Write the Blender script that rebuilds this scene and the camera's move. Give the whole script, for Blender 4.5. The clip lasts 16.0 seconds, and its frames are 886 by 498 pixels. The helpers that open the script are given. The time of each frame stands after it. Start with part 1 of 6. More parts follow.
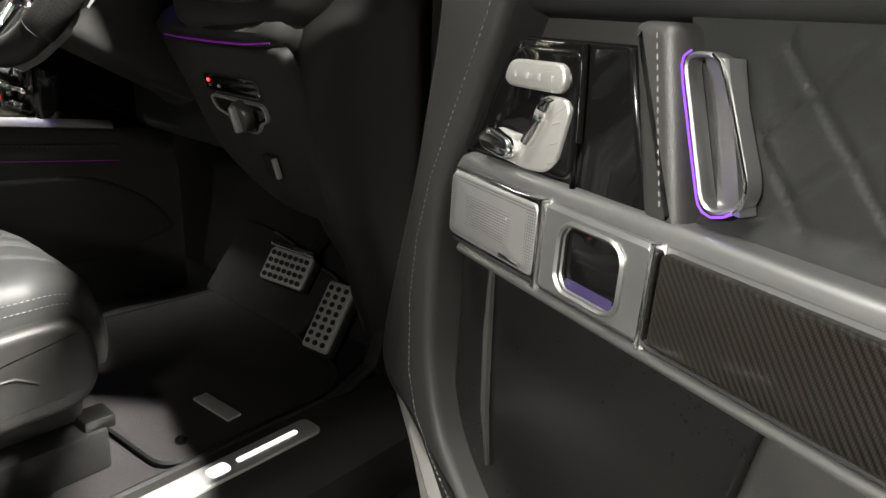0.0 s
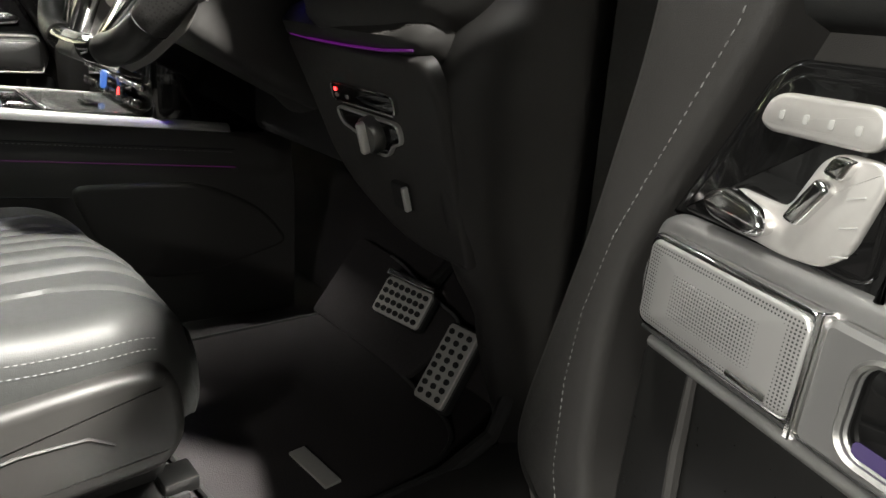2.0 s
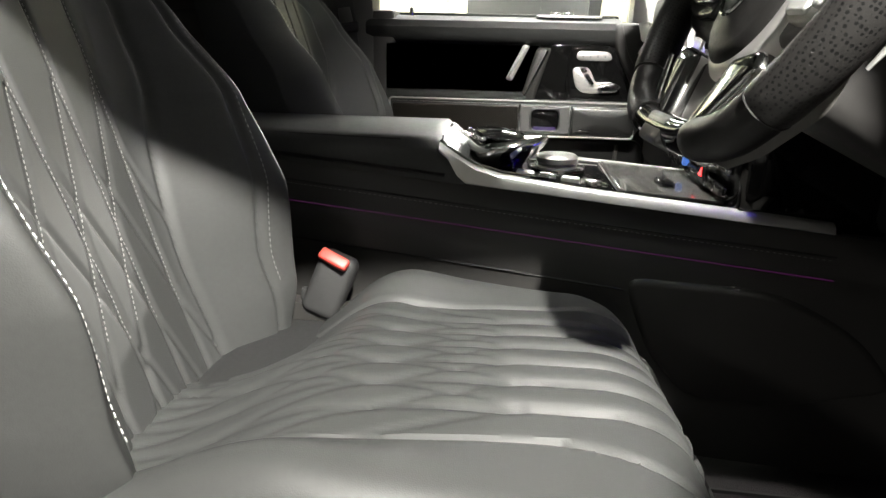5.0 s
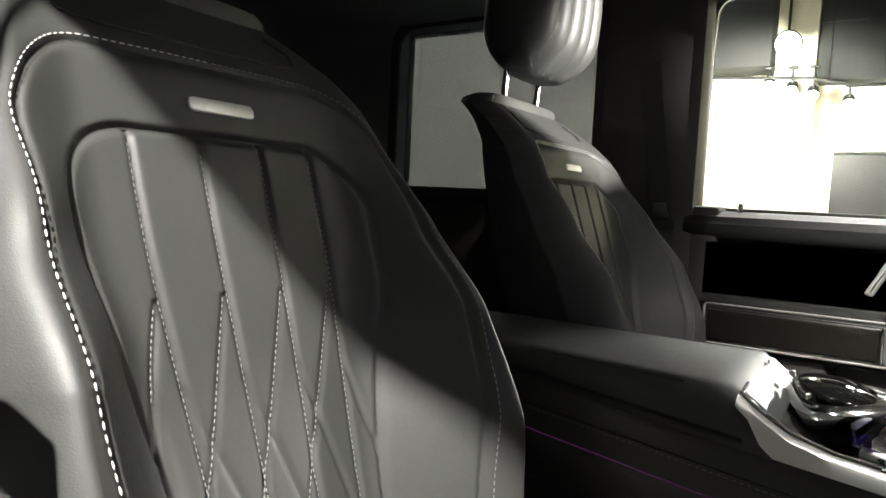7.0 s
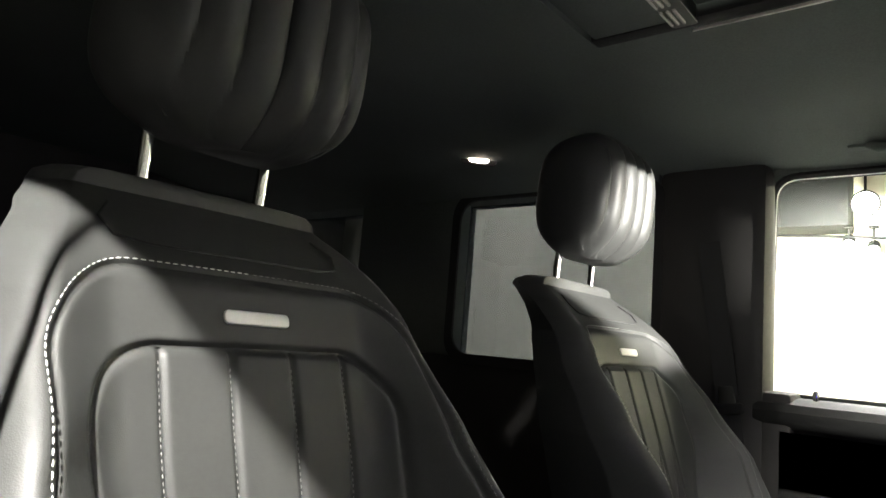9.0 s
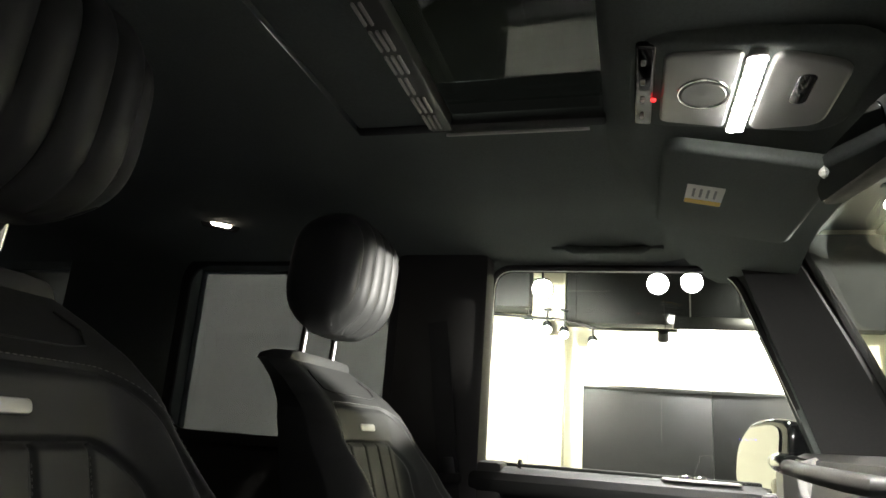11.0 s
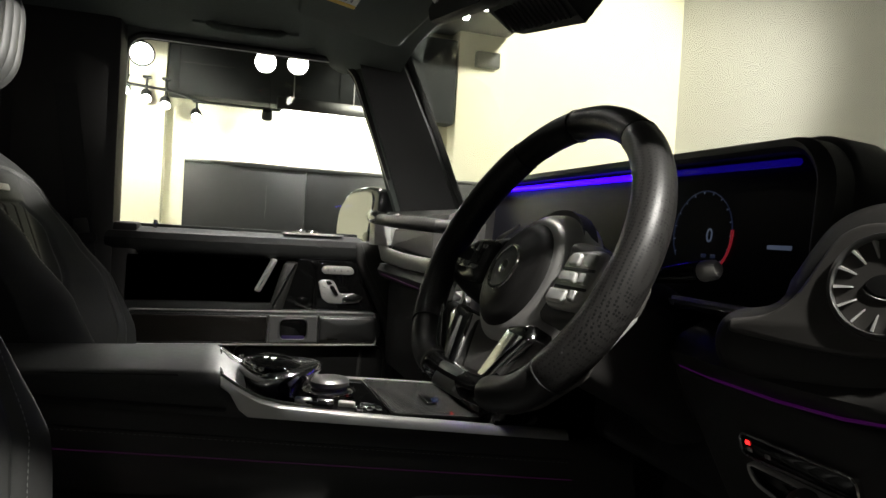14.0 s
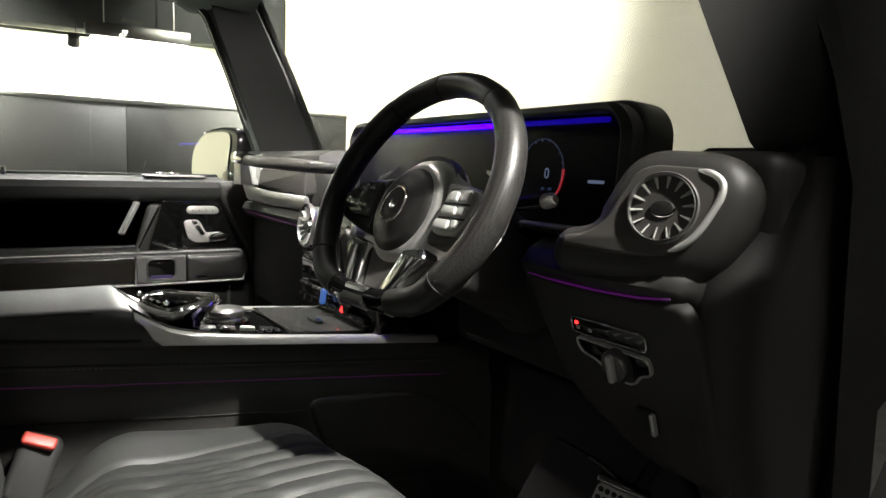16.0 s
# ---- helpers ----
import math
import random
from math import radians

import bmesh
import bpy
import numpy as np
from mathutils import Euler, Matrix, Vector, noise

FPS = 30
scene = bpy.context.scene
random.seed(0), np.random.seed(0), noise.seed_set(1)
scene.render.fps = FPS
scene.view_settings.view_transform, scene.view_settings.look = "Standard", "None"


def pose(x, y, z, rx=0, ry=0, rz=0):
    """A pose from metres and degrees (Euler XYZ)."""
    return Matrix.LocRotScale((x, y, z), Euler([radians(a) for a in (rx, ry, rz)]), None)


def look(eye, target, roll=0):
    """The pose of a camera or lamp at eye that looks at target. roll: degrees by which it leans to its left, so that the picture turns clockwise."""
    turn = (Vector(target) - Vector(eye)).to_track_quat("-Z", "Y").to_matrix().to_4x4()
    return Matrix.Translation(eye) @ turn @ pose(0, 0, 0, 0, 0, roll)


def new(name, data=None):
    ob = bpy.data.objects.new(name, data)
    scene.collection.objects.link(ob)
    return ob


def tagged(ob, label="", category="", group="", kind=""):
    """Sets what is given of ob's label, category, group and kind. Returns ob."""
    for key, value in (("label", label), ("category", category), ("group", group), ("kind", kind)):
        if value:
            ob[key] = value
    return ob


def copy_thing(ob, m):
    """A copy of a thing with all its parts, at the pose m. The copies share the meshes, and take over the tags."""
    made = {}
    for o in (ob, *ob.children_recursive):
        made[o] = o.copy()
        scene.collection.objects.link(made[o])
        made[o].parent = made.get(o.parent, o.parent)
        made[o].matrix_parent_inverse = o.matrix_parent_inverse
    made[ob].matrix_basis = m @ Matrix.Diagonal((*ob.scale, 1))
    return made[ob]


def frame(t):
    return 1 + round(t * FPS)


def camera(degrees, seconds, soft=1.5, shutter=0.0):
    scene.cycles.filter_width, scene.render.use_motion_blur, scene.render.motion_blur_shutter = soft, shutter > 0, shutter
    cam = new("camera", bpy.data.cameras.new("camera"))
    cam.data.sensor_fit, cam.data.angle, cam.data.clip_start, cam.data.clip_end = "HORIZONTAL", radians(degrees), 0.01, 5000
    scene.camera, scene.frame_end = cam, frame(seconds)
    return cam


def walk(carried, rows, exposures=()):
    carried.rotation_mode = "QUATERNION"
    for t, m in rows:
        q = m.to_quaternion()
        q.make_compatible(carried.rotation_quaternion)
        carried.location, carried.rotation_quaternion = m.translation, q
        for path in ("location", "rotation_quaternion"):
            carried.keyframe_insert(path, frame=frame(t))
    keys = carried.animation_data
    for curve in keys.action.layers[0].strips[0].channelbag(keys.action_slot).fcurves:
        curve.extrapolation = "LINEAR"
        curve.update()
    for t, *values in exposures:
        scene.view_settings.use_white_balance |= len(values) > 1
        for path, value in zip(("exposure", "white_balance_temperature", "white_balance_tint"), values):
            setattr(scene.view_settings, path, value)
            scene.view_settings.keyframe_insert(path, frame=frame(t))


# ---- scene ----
cam = camera(66.2, 16.0)
PATH = [
    (0, (1.344, -0.481, 1.269), (0.143, 0.982, 0.627), 3.9),
    (0.5, (1.289, -0.466, 1.27), (0.114, 1.02, 0.631), 4.7),
    (1, (1.248, -0.452, 1.273), (0.081, 1.042, 0.637), 5.8),
    (1.5, (1.219, -0.424, 1.271), (-0.037, 0.996, 0.633), 5.9),
    (2, (1.19, -0.396, 1.267), (-0.219, 0.858, 0.605), 5.6),
    (2.5, (1.161, -0.378, 1.265), (-0.374, 0.699, 0.57), 5.7),
    (3, (1.129, -0.358, 1.263), (-0.537, 0.483, 0.543), 5.2),
    (3.5, (1.099, -0.342, 1.267), (-0.691, 0.206, 0.564), 3.5),
    (4, (1.068, -0.343, 1.269), (-0.789, -0.046, 0.591), 2.2),
    (4.2, (1.052, -0.343, 1.269), (-0.821, -0.15, 0.594), 1.6),
    (6.5, (0.809, -0.341, 1.288), (-0.986, -1.174, 1.0), 3.3),
    (7, (0.781, -0.321, 1.306), (-0.889, -1.412, 1.16), 2.9),
    (7.5, (0.761, -0.309, 1.316), (-0.774, -1.59, 1.276), 2.9),
    (8, (0.755, -0.299, 1.324), (-0.676, -1.694, 1.402), 3.2),
    (8.2, (0.753, -0.297, 1.338), (-0.672, -1.695, 1.457), 3.8),
    (10.5, (0.792, -0.324, 1.381), (-0.968, -1.094, 1.936), 3.1),
    (11, (0.81, -0.351, 1.378), (-1.049, -0.88, 1.893), 4.1),
    (11.5, (0.832, -0.381, 1.37), (-1.091, -0.714, 1.804), 4.9),
    (12, (0.864, -0.415, 1.363), (-1.106, -0.532, 1.691), 5.0),
    (12.5, (0.896, -0.409, 1.359), (-1.092, -0.31, 1.56), 4.6),
    (13, (0.925, -0.402, 1.35), (-1.054, -0.128, 1.45), 4.5),
    (13.5, (0.962, -0.415, 1.347), (-0.988, 0.03, 1.365), 4.2),
    (14, (1.013, -0.439, 1.341), (-0.886, 0.188, 1.289), 3.4),
    (14.5, (1.052, -0.452, 1.348), (-0.79, 0.317, 1.221), 2.5),
    (15, (1.072, -0.473, 1.352), (-0.728, 0.381, 1.178), 2.1),
    (15.5, (1.099, -0.528, 1.357), (-0.643, 0.434, 1.15), 2.0),
    (16, (1.138, -0.569, 1.355), (-0.538, 0.496, 1.119), 1.8),
]
walk(cam, [(t, look(eye, target, roll)) for t, eye, target, roll in PATH],
     exposures=[(0.0, 0.82), (4.0, 0.90), (6.5, 0.42), (8.2, 1.05), (10.5, 0.95), (11.0, 0.0), (11.5, -0.7), (12.0, -1.15), (13.5, -1.2), (14.5, -0.75), (16.0, 0.05)])

# ---- light ----
world = bpy.data.worlds.new("world")
world.use_nodes = True
world.node_tree.nodes["Background"].inputs[0].default_value = (0.5, 0.5, 0.52, 1)
world.node_tree.nodes["Background"].inputs[1].default_value = 0.006
scene.world = world


def spot_light(name, at, to, watts, degrees, radius, colour=(1, 0.97, 0.9), blend=0.5):
    d = bpy.data.lights.new(name, "SPOT")
    d.energy, d.spot_size, d.spot_blend, d.shadow_soft_size, d.color = watts, radians(degrees), blend, radius, colour
    ob = new(name, d)
    ob.matrix_basis = look(at, to)
    return ob


def area_light(name, at, to, watts, sx, sy, colour=(1, 0.97, 0.9)):
    d = bpy.data.lights.new(name, "AREA")
    d.energy, d.shape, d.size, d.size_y, d.color = watts, "RECTANGLE", sx, sy, colour
    ob = new(name, d)
    ob.matrix_basis = look(at, to)
    return ob


spot_light("key_light", (2.43, 0.45, 3.7), (0.35, -1.0, 0.9), 1900, 30, 0.06, blend=0.22)
spot_light("front_light", (-1.0, 5.2, 2.1), (-0.50, -0.85, 1.57), 9000, 4.0, 0.04, blend=0.1)
spot_light("window_light", (-5.25, 1.93, 3.46), (0.0, -0.40, 1.12), 2600, 4.6, 0.06, blend=0.5)
spot_light("door_light", (1.85, -7.0, 3.2), (1.60, 0.0, 1.1), 2900, 12.5, 0.08, blend=0.8)
spot_light("wall_light_a", (-1.4, 3.6, 4.9), (-7, 3.6, 2.6), 6300, 62, 0.15, (1, 0.96, 0.84))
spot_light("reading_light", (-0.003, -0.215, 1.772), (-0.42, 0.0, 1.0), 72, 104, 0.03, blend=1.0)
area_light("wall_light_b", (-6.46, 0.57, 2.46), (-6.9, 0.57, 1.6), 150, 0.95, 0.08, (1, 0.98, 0.92))
spot_light("wall_light_c", (-5.6, -1.3, 2.45), (-7, -1.5, 1.7), 420, 140, 0.08, (1, 0.96, 0.84))
spot_light("wall_light_d", (0.5, -2.0, 6.4), (-2.5, 5.5, 2.4), 1500, 125, 0.3)
spot_light("wall_light_e", (-2.6, -5.2, 3.6), (-7, -4.8, 2.2), 1000, 90, 0.2)
spot_light("hall_light", (5.7, 0.8, 6.6), (5.7, 0.8, 0), 1800, 58, 0.4, blend=0.3)
spot_light("aisle_light", (-2.3, -0.3, 3.85), (-2.1, 0.1, 0), 1800, 70, 0.2, blend=0.6)
spot_light("side_light", (4.6, -4.6, 3.3), (0.36, 0.08, 0.76), 170, 7.0, 0.25, blend=0.7)


# ---- materials ----
def material(name, colour, rough=0.5, metal=0.0, grain=0.0, scale=200.0, bump=0.0, bump_scale=600.0, coat=0.0, spec=0.5, blotch=3.0):
    m = bpy.data.materials.new(name)
    m.use_nodes = True
    nt = m.node_tree
    b = nt.nodes["Principled BSDF"]
    b.inputs["Base Color"].default_value = (*colour, 1)
    b.inputs["Roughness"].default_value, b.inputs["Metallic"].default_value = rough, metal
    b.inputs["Coat Weight"].default_value, b.inputs["Specular IOR Level"].default_value = coat, spec
    co = nt.nodes.new("ShaderNodeTexCoord")
    if grain:
        n1, n2 = nt.nodes.new("ShaderNodeTexNoise"), nt.nodes.new("ShaderNodeTexNoise")
        n1.inputs["Scale"].default_value, n2.inputs["Scale"].default_value = scale, blotch
        n1.inputs["Detail"].default_value = n2.inputs["Detail"].default_value = 3
        add = nt.nodes.new("ShaderNodeMath")
        add.operation = "ADD"
        mix = nt.nodes.new("ShaderNodeMapRange")
        mix.inputs["From Min"].default_value, mix.inputs["From Max"].default_value = 0.6, 1.4
        mix.inputs["To Min"].default_value, mix.inputs["To Max"].default_value = 1 - grain, 1 + grain
        mul = nt.nodes.new("ShaderNodeMixRGB")
        mul.blend_type = "MULTIPLY"
        mul.inputs[0].default_value = 1
        mul.inputs[1].default_value = (*colour, 1)
        for n in (n1, n2):
            nt.links.new(co.outputs["Object"], n.inputs["Vector"])
        nt.links.new(n1.outputs[0], add.inputs[0])
        nt.links.new(n2.outputs[0], add.inputs[1])
        nt.links.new(add.outputs[0], mix.inputs["Value"])
        nt.links.new(mix.outputs[0], mul.inputs[2])
        nt.links.new(mul.outputs[0], b.inputs["Base Color"])
        r = nt.nodes.new("ShaderNodeMapRange")
        r.inputs["From Min"].default_value, r.inputs["From Max"].default_value = 0.6, 1.4
        r.inputs["To Min"].default_value, r.inputs["To Max"].default_value = rough * 0.85, min(1, rough * 1.15)
        nt.links.new(add.outputs[0], r.inputs["Value"])
        nt.links.new(r.outputs[0], b.inputs["Roughness"])
    if bump:
        v = nt.nodes.new("ShaderNodeTexVoronoi")
        v.inputs["Scale"].default_value = bump_scale
        nt.links.new(co.outputs["Object"], v.inputs["Vector"])
        bp = nt.nodes.new("ShaderNodeBump")
        bp.inputs["Strength"].default_value, bp.inputs["Distance"].default_value = bump, 0.0006
        nt.links.new(v.outputs["Distance"], bp.inputs["Height"])
        nt.links.new(bp.outputs[0], b.inputs["Normal"])
    return m


def emitter(name, colour, strength):
    m = material(name, (0.02, 0.02, 0.02), 0.4)
    b = m.node_tree.nodes["Principled BSDF"]
    b.inputs["Emission Color"].default_value, b.inputs["Emission Strength"].default_value = (*colour, 1), strength
    return m


def glass(name, tint=(1, 1, 1), rough=0.0):
    m = bpy.data.materials.new(name)
    m.use_nodes = True
    nt = m.node_tree
    nt.nodes.remove(nt.nodes["Principled BSDF"])
    tr, gl, mx = nt.nodes.new("ShaderNodeBsdfTransparent"), nt.nodes.new("ShaderNodeBsdfGlossy"), nt.nodes.new("ShaderNodeMixShader")
    lw, pw, fr = nt.nodes.new("ShaderNodeLayerWeight"), nt.nodes.new("ShaderNodeMath"), nt.nodes.new("ShaderNodeMath")
    pw.operation, fr.operation = "POWER", "MULTIPLY_ADD"
    pw.inputs[1].default_value, fr.inputs[1].default_value, fr.inputs[2].default_value = 4.0, 0.5, 0.03
    nt.links.new(lw.outputs["Facing"], pw.inputs[0])
    nt.links.new(pw.outputs[0], fr.inputs[0])
    tr.inputs[0].default_value, gl.inputs[1].default_value = (*tint, 1), rough
    nt.links.new(fr.outputs[0], mx.inputs[0])
    nt.links.new(tr.outputs[0], mx.inputs[1])
    nt.links.new(gl.outputs[0], mx.inputs[2])
    nt.links.new(mx.outputs[0], nt.nodes["Material Output"].inputs[0])
    return m


def dotted(name, colour, hole, spacing, size, rough=0.4, metal=0.0):
    """A sheet with a square raster of round holes, in the object's x and z."""
    m = material(name, colour, rough, metal)
    nt = m.node_tree
    b = nt.nodes["Principled BSDF"]
    co, v, mp = nt.nodes.new("ShaderNodeTexCoord"), nt.nodes.new("ShaderNodeTexVoronoi"), nt.nodes.new("ShaderNodeMath")
    v.inputs["Scale"].default_value, v.inputs["Randomness"].default_value = 1 / spacing, 0
    mp.operation = "GREATER_THAN"
    mp.inputs[1].default_value = size / spacing
    mix = nt.nodes.new("ShaderNodeMixRGB")
    mix.inputs[1].default_value, mix.inputs[2].default_value = (*hole, 1), (*colour, 1)
    nt.links.new(co.outputs["Object"], v.inputs["Vector"])
    nt.links.new(v.outputs["Distance"], mp.inputs[0])
    nt.links.new(mp.outputs[0], mix.inputs[0])
    nt.links.new(mix.outputs[0], b.inputs["Base Color"])
    bp = nt.nodes.new("ShaderNodeBump")
    bp.inputs["Strength"].default_value, bp.inputs["Distance"].default_value = 0.6, 0.0008
    nt.links.new(mp.outputs[0], bp.inputs["Height"])
    nt.links.new(bp.outputs[0], b.inputs["Normal"])
    return m


def woven(name):
    """Dark carbon weave under clear lacquer."""
    m = material(name, (0.02, 0.018, 0.016), 0.34, 0.0, coat=0.35, spec=0.2)
    nt = m.node_tree
    b = nt.nodes["Principled BSDF"]
    b.inputs["Coat Roughness"].default_value = 0.06
    co = nt.nodes.new("ShaderNodeTexCoord")
    sx = nt.nodes.new("ShaderNodeMapping")
    sx.inputs["Rotation"].default_value = (0, radians(38), 0)
    w = nt.nodes.new("ShaderNodeTexWave")
    w.wave_type, w.bands_direction, w.wave_profile = "BANDS", "X", "TRI"
    w.inputs["Scale"].default_value, w.inputs["Distortion"].default_value = 78, 0.4
    w.inputs["Detail"].default_value = 1
    k = nt.nodes.new("ShaderNodeTexChecker")
    k.inputs["Scale"].default_value = 900
    k.inputs["Color1"].default_value, k.inputs["Color2"].default_value = (0.026, 0.023, 0.019, 1), (0.012, 0.0105, 0.009, 1)
    mix = nt.nodes.new("ShaderNodeMixRGB")
    mix.blend_type = "MULTIPLY"
    mix.inputs[0].default_value = 0.8
    nt.links.new(co.outputs["Object"], sx.inputs[0])
    nt.links.new(sx.outputs[0], w.inputs["Vector"])
    nt.links.new(sx.outputs[0], k.inputs["Vector"])
    nt.links.new(k.outputs[0], mix.inputs[1])
    nt.links.new(w.outputs[0], mix.inputs[2])
    nt.links.new(mix.outputs[0], b.inputs["Base Color"])
    return m


LEATHER = material("black_leather", (0.036, 0.037, 0.036), 0.50, grain=0.12, bump=0.12, bump_scale=900, spec=0.32)
DASH_LEATHER = material("dash_leather", (0.026, 0.025, 0.0235), 0.5, grain=0.12, bump=0.2, bump_scale=1100)
POCKET = material("smooth_black_plastic", (0.006, 0.006, 0.0057), 0.30, grain=0.15)
PLASTIC = material("dark_plastic", (0.026, 0.0247, 0.0236), 0.55, grain=0.15, bump=0.15, bump_scale=1500)
SEAT_PLASTIC = material("grey_seat_plastic", (0.024, 0.023, 0.0215), 0.5, grain=0.08, bump=0.1, bump_scale=1500)
CARPET = material("black_carpet", (0.030, 0.0275, 0.0285), 0.95, grain=0.35, scale=500, bump=0.8, bump_scale=700, spec=0.1)
SUEDE = material("dark_headlining", (0.115, 0.128, 0.120), 0.9, grain=0.18, scale=260, bump=0.25, bump_scale=1400, spec=0.15)
CHROME = material("chrome", (0.75, 0.75, 0.74), 0.12, 1.0, grain=0.03)
SATIN = material("satin_aluminium", (0.68, 0.68, 0.66), 0.42, 0.6, grain=0.06, scale=900)
EDGE = material("polished_edge_metal", (0.74, 0.73, 0.71), 0.34, 0.75, grain=0.03, scale=30)
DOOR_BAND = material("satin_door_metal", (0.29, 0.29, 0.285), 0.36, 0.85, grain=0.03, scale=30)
BAND = material("brushed_trim_metal", (0.34, 0.34, 0.33), 0.36, 0.9, grain=0.07, scale=900)
PIPING = material("grey_piping", (0.07, 0.07, 0.07), 0.45, grain=0.08)
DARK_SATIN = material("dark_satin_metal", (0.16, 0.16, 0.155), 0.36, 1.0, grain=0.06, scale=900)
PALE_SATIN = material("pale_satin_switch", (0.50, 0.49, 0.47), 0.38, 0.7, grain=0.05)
GLOSS = material("piano_black", (0.004, 0.004, 0.004), 0.05, grain=0.0)
RUBBER = material("black_rubber", (0.012, 0.012, 0.012), 0.7, grain=0.2)
THREAD = material("pale_thread", (0.6, 0.6, 0.57), 0.7, grain=0.15, scale=900)
SCREEN = material("dark_screen_glass", (0.004, 0.004, 0.006), 0.3, spec=0.12)
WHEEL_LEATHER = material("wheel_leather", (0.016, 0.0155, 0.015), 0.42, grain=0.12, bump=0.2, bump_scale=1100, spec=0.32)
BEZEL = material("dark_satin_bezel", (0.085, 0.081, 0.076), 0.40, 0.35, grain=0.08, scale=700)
GREY_THREAD = material("grey_thread", (0.17, 0.17, 0.165), 0.7, grain=0.1)
CARBON = woven("carbon_weave")
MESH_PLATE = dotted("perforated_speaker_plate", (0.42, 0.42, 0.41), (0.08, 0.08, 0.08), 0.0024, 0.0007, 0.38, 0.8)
PERFORATED = dotted("perforated_leather", (0.024, 0.023, 0.022), (0.004, 0.004, 0.004), 0.0031, 0.0011, 0.42)
BODY_PAINT = material("black_car_paint", (0.008, 0.008, 0.009), 0.2, coat=1.0)
PALE_PAINT = material("pale_grey_paint", (0.42, 0.41, 0.39), 0.45, grain=0.06, scale=20)
GLASS = glass("clear_glass", (0.93, 0.95, 0.93))
TINTED = glass("privacy_glass", (0.29, 0.305, 0.34))
ROOF_GLASS = glass("roof_glass", (0.35, 0.38, 0.36))
DARK_MIRROR = material("dimmed_mirror", (0.10, 0.10, 0.11), 0.04, 1.0)
MIRROR = material("mirror", (0.9, 0.9, 0.9), 0.02, 1.0)
PURPLE = emitter("purple_light_line", (0.45, 0.02, 0.60), 0.09)
PURPLE_BRIGHT = emitter("purple_handle_line", (0.27, 0.06, 1.0), 1.1)
BOWL_GLOW = emitter("purple_bowl_glow", (0.14, 0.01, 0.60), 0.10)
PURPLE_DIM = emitter("dim_purple_line", (0.45, 0.02, 0.4), 0.05)
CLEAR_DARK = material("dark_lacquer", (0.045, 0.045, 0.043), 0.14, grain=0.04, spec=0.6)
BLUE = emitter("blue_light_line", (0.03, 0.0, 1.0), 7.0)
BLUE_DIM = emitter("dim_blue_line", (0.02, 0.0, 1.0), 0.2)
WHITE_LAMP = emitter("white_lamp", (1.0, 0.97, 0.9), 60.0)
SILL_GLOW = emitter("sill_glow", (1.0, 0.95, 1.0), 1.2)
RED_GLOW = emitter("red_glow", (1.0, 0.02, 0.02), 5.0)
RED_PLASTIC = material("red_plastic", (0.36, 0.035, 0.025), 0.45)
WALL = material("cream_wall", (0.78, 0.75, 0.57), 0.85, grain=0.05, scale=4, blotch=0.6)
WALL_DARK = material("dark_grey_wall", (0.10, 0.10, 0.095), 0.8, grain=0.1, scale=4, blotch=0.6)
TUBE_LAMP = emitter("tube_lamp", (1.0, 0.97, 0.88), 55.0)
SPOT_LAMP = emitter("spot_lamp", (1.0, 0.98, 0.92), 120.0)
WALL_GREY = material("grey_wall", (0.52, 0.51, 0.485), 0.85, grain=0.03, scale=4, blotch=0.6)
HALL_CEILING = material("dark_hall_ceiling", (0.022, 0.024, 0.024), 0.9, grain=0.3, scale=2)
HALL_FLOOR = material("hall_floor", (0.34, 0.33, 0.31), 0.3, grain=0.15, scale=6)
BOARD = material("black_board", (0.012, 0.012, 0.012), 0.6, grain=0.3, scale=3)
BOARD_GLOSS = material("semi_gloss_board", (0.010, 0.010, 0.010), 0.42, grain=0.2, scale=5)
SHEET = material("grey_board", (0.07, 0.07, 0.066), 0.5, grain=0.2, scale=3)
PLATE = material("pale_metal_plate", (0.5, 0.49, 0.47), 0.45, 0.4, grain=0.08)
PLATE_DARK = material("grey_satin_plate", (0.30, 0.30, 0.29), 0.42, 0.6, grain=0.06, scale=700)
PAPER = material("label_paper", (0.75, 0.74, 0.68), 0.6, grain=0.05)
YELLOW = material("label_yellow", (0.75, 0.5, 0.08), 0.6)
PRINT = material("label_print", (0.25, 0.25, 0.24), 0.6)


# ---- building ----
INVERSE = {}


def thing(name, at, label, category, group="", kind="", m=None):
    """An empty at the base of a thing. With m its parts are built in the frame of m, else in the world's."""
    ob = new(name)
    ob.empty_display_size = 0.05
    ob.matrix_basis = m if m else Matrix.Translation(at)
    INVERSE[ob] = Matrix.Identity(4) if m else Matrix.Translation(at).inverted()
    return tagged(ob, label, category, group, kind)


def link(name, bm, mat, smooth=40):
    bmesh.ops.recalc_face_normals(bm, faces=bm.faces)
    me = bpy.data.meshes.new(name)
    bm.to_mesh(me)
    bm.free()
    me.materials.append(mat)
    if smooth:
        me.shade_smooth()
        me.set_sharp_from_angle(angle=radians(smooth))
    return new(name, me)


def part(name, bm, mat, parent, label="", smooth=40):
    bm.transform(INVERSE[parent])
    ob = link(name, bm, mat, smooth)
    ob.parent = parent
    INVERSE[ob] = INVERSE[parent]
    if label:
        ob["label"] = label
    return ob


def whole(name, bm, mat, label, category, group="", kind="", smooth=40):
    """A thing or a piece of the setting that is one mesh."""
    ob = link(name, bm, mat, smooth)
    INVERSE[ob] = Matrix.Identity(4)
    return tagged(ob, label, category, group, kind)


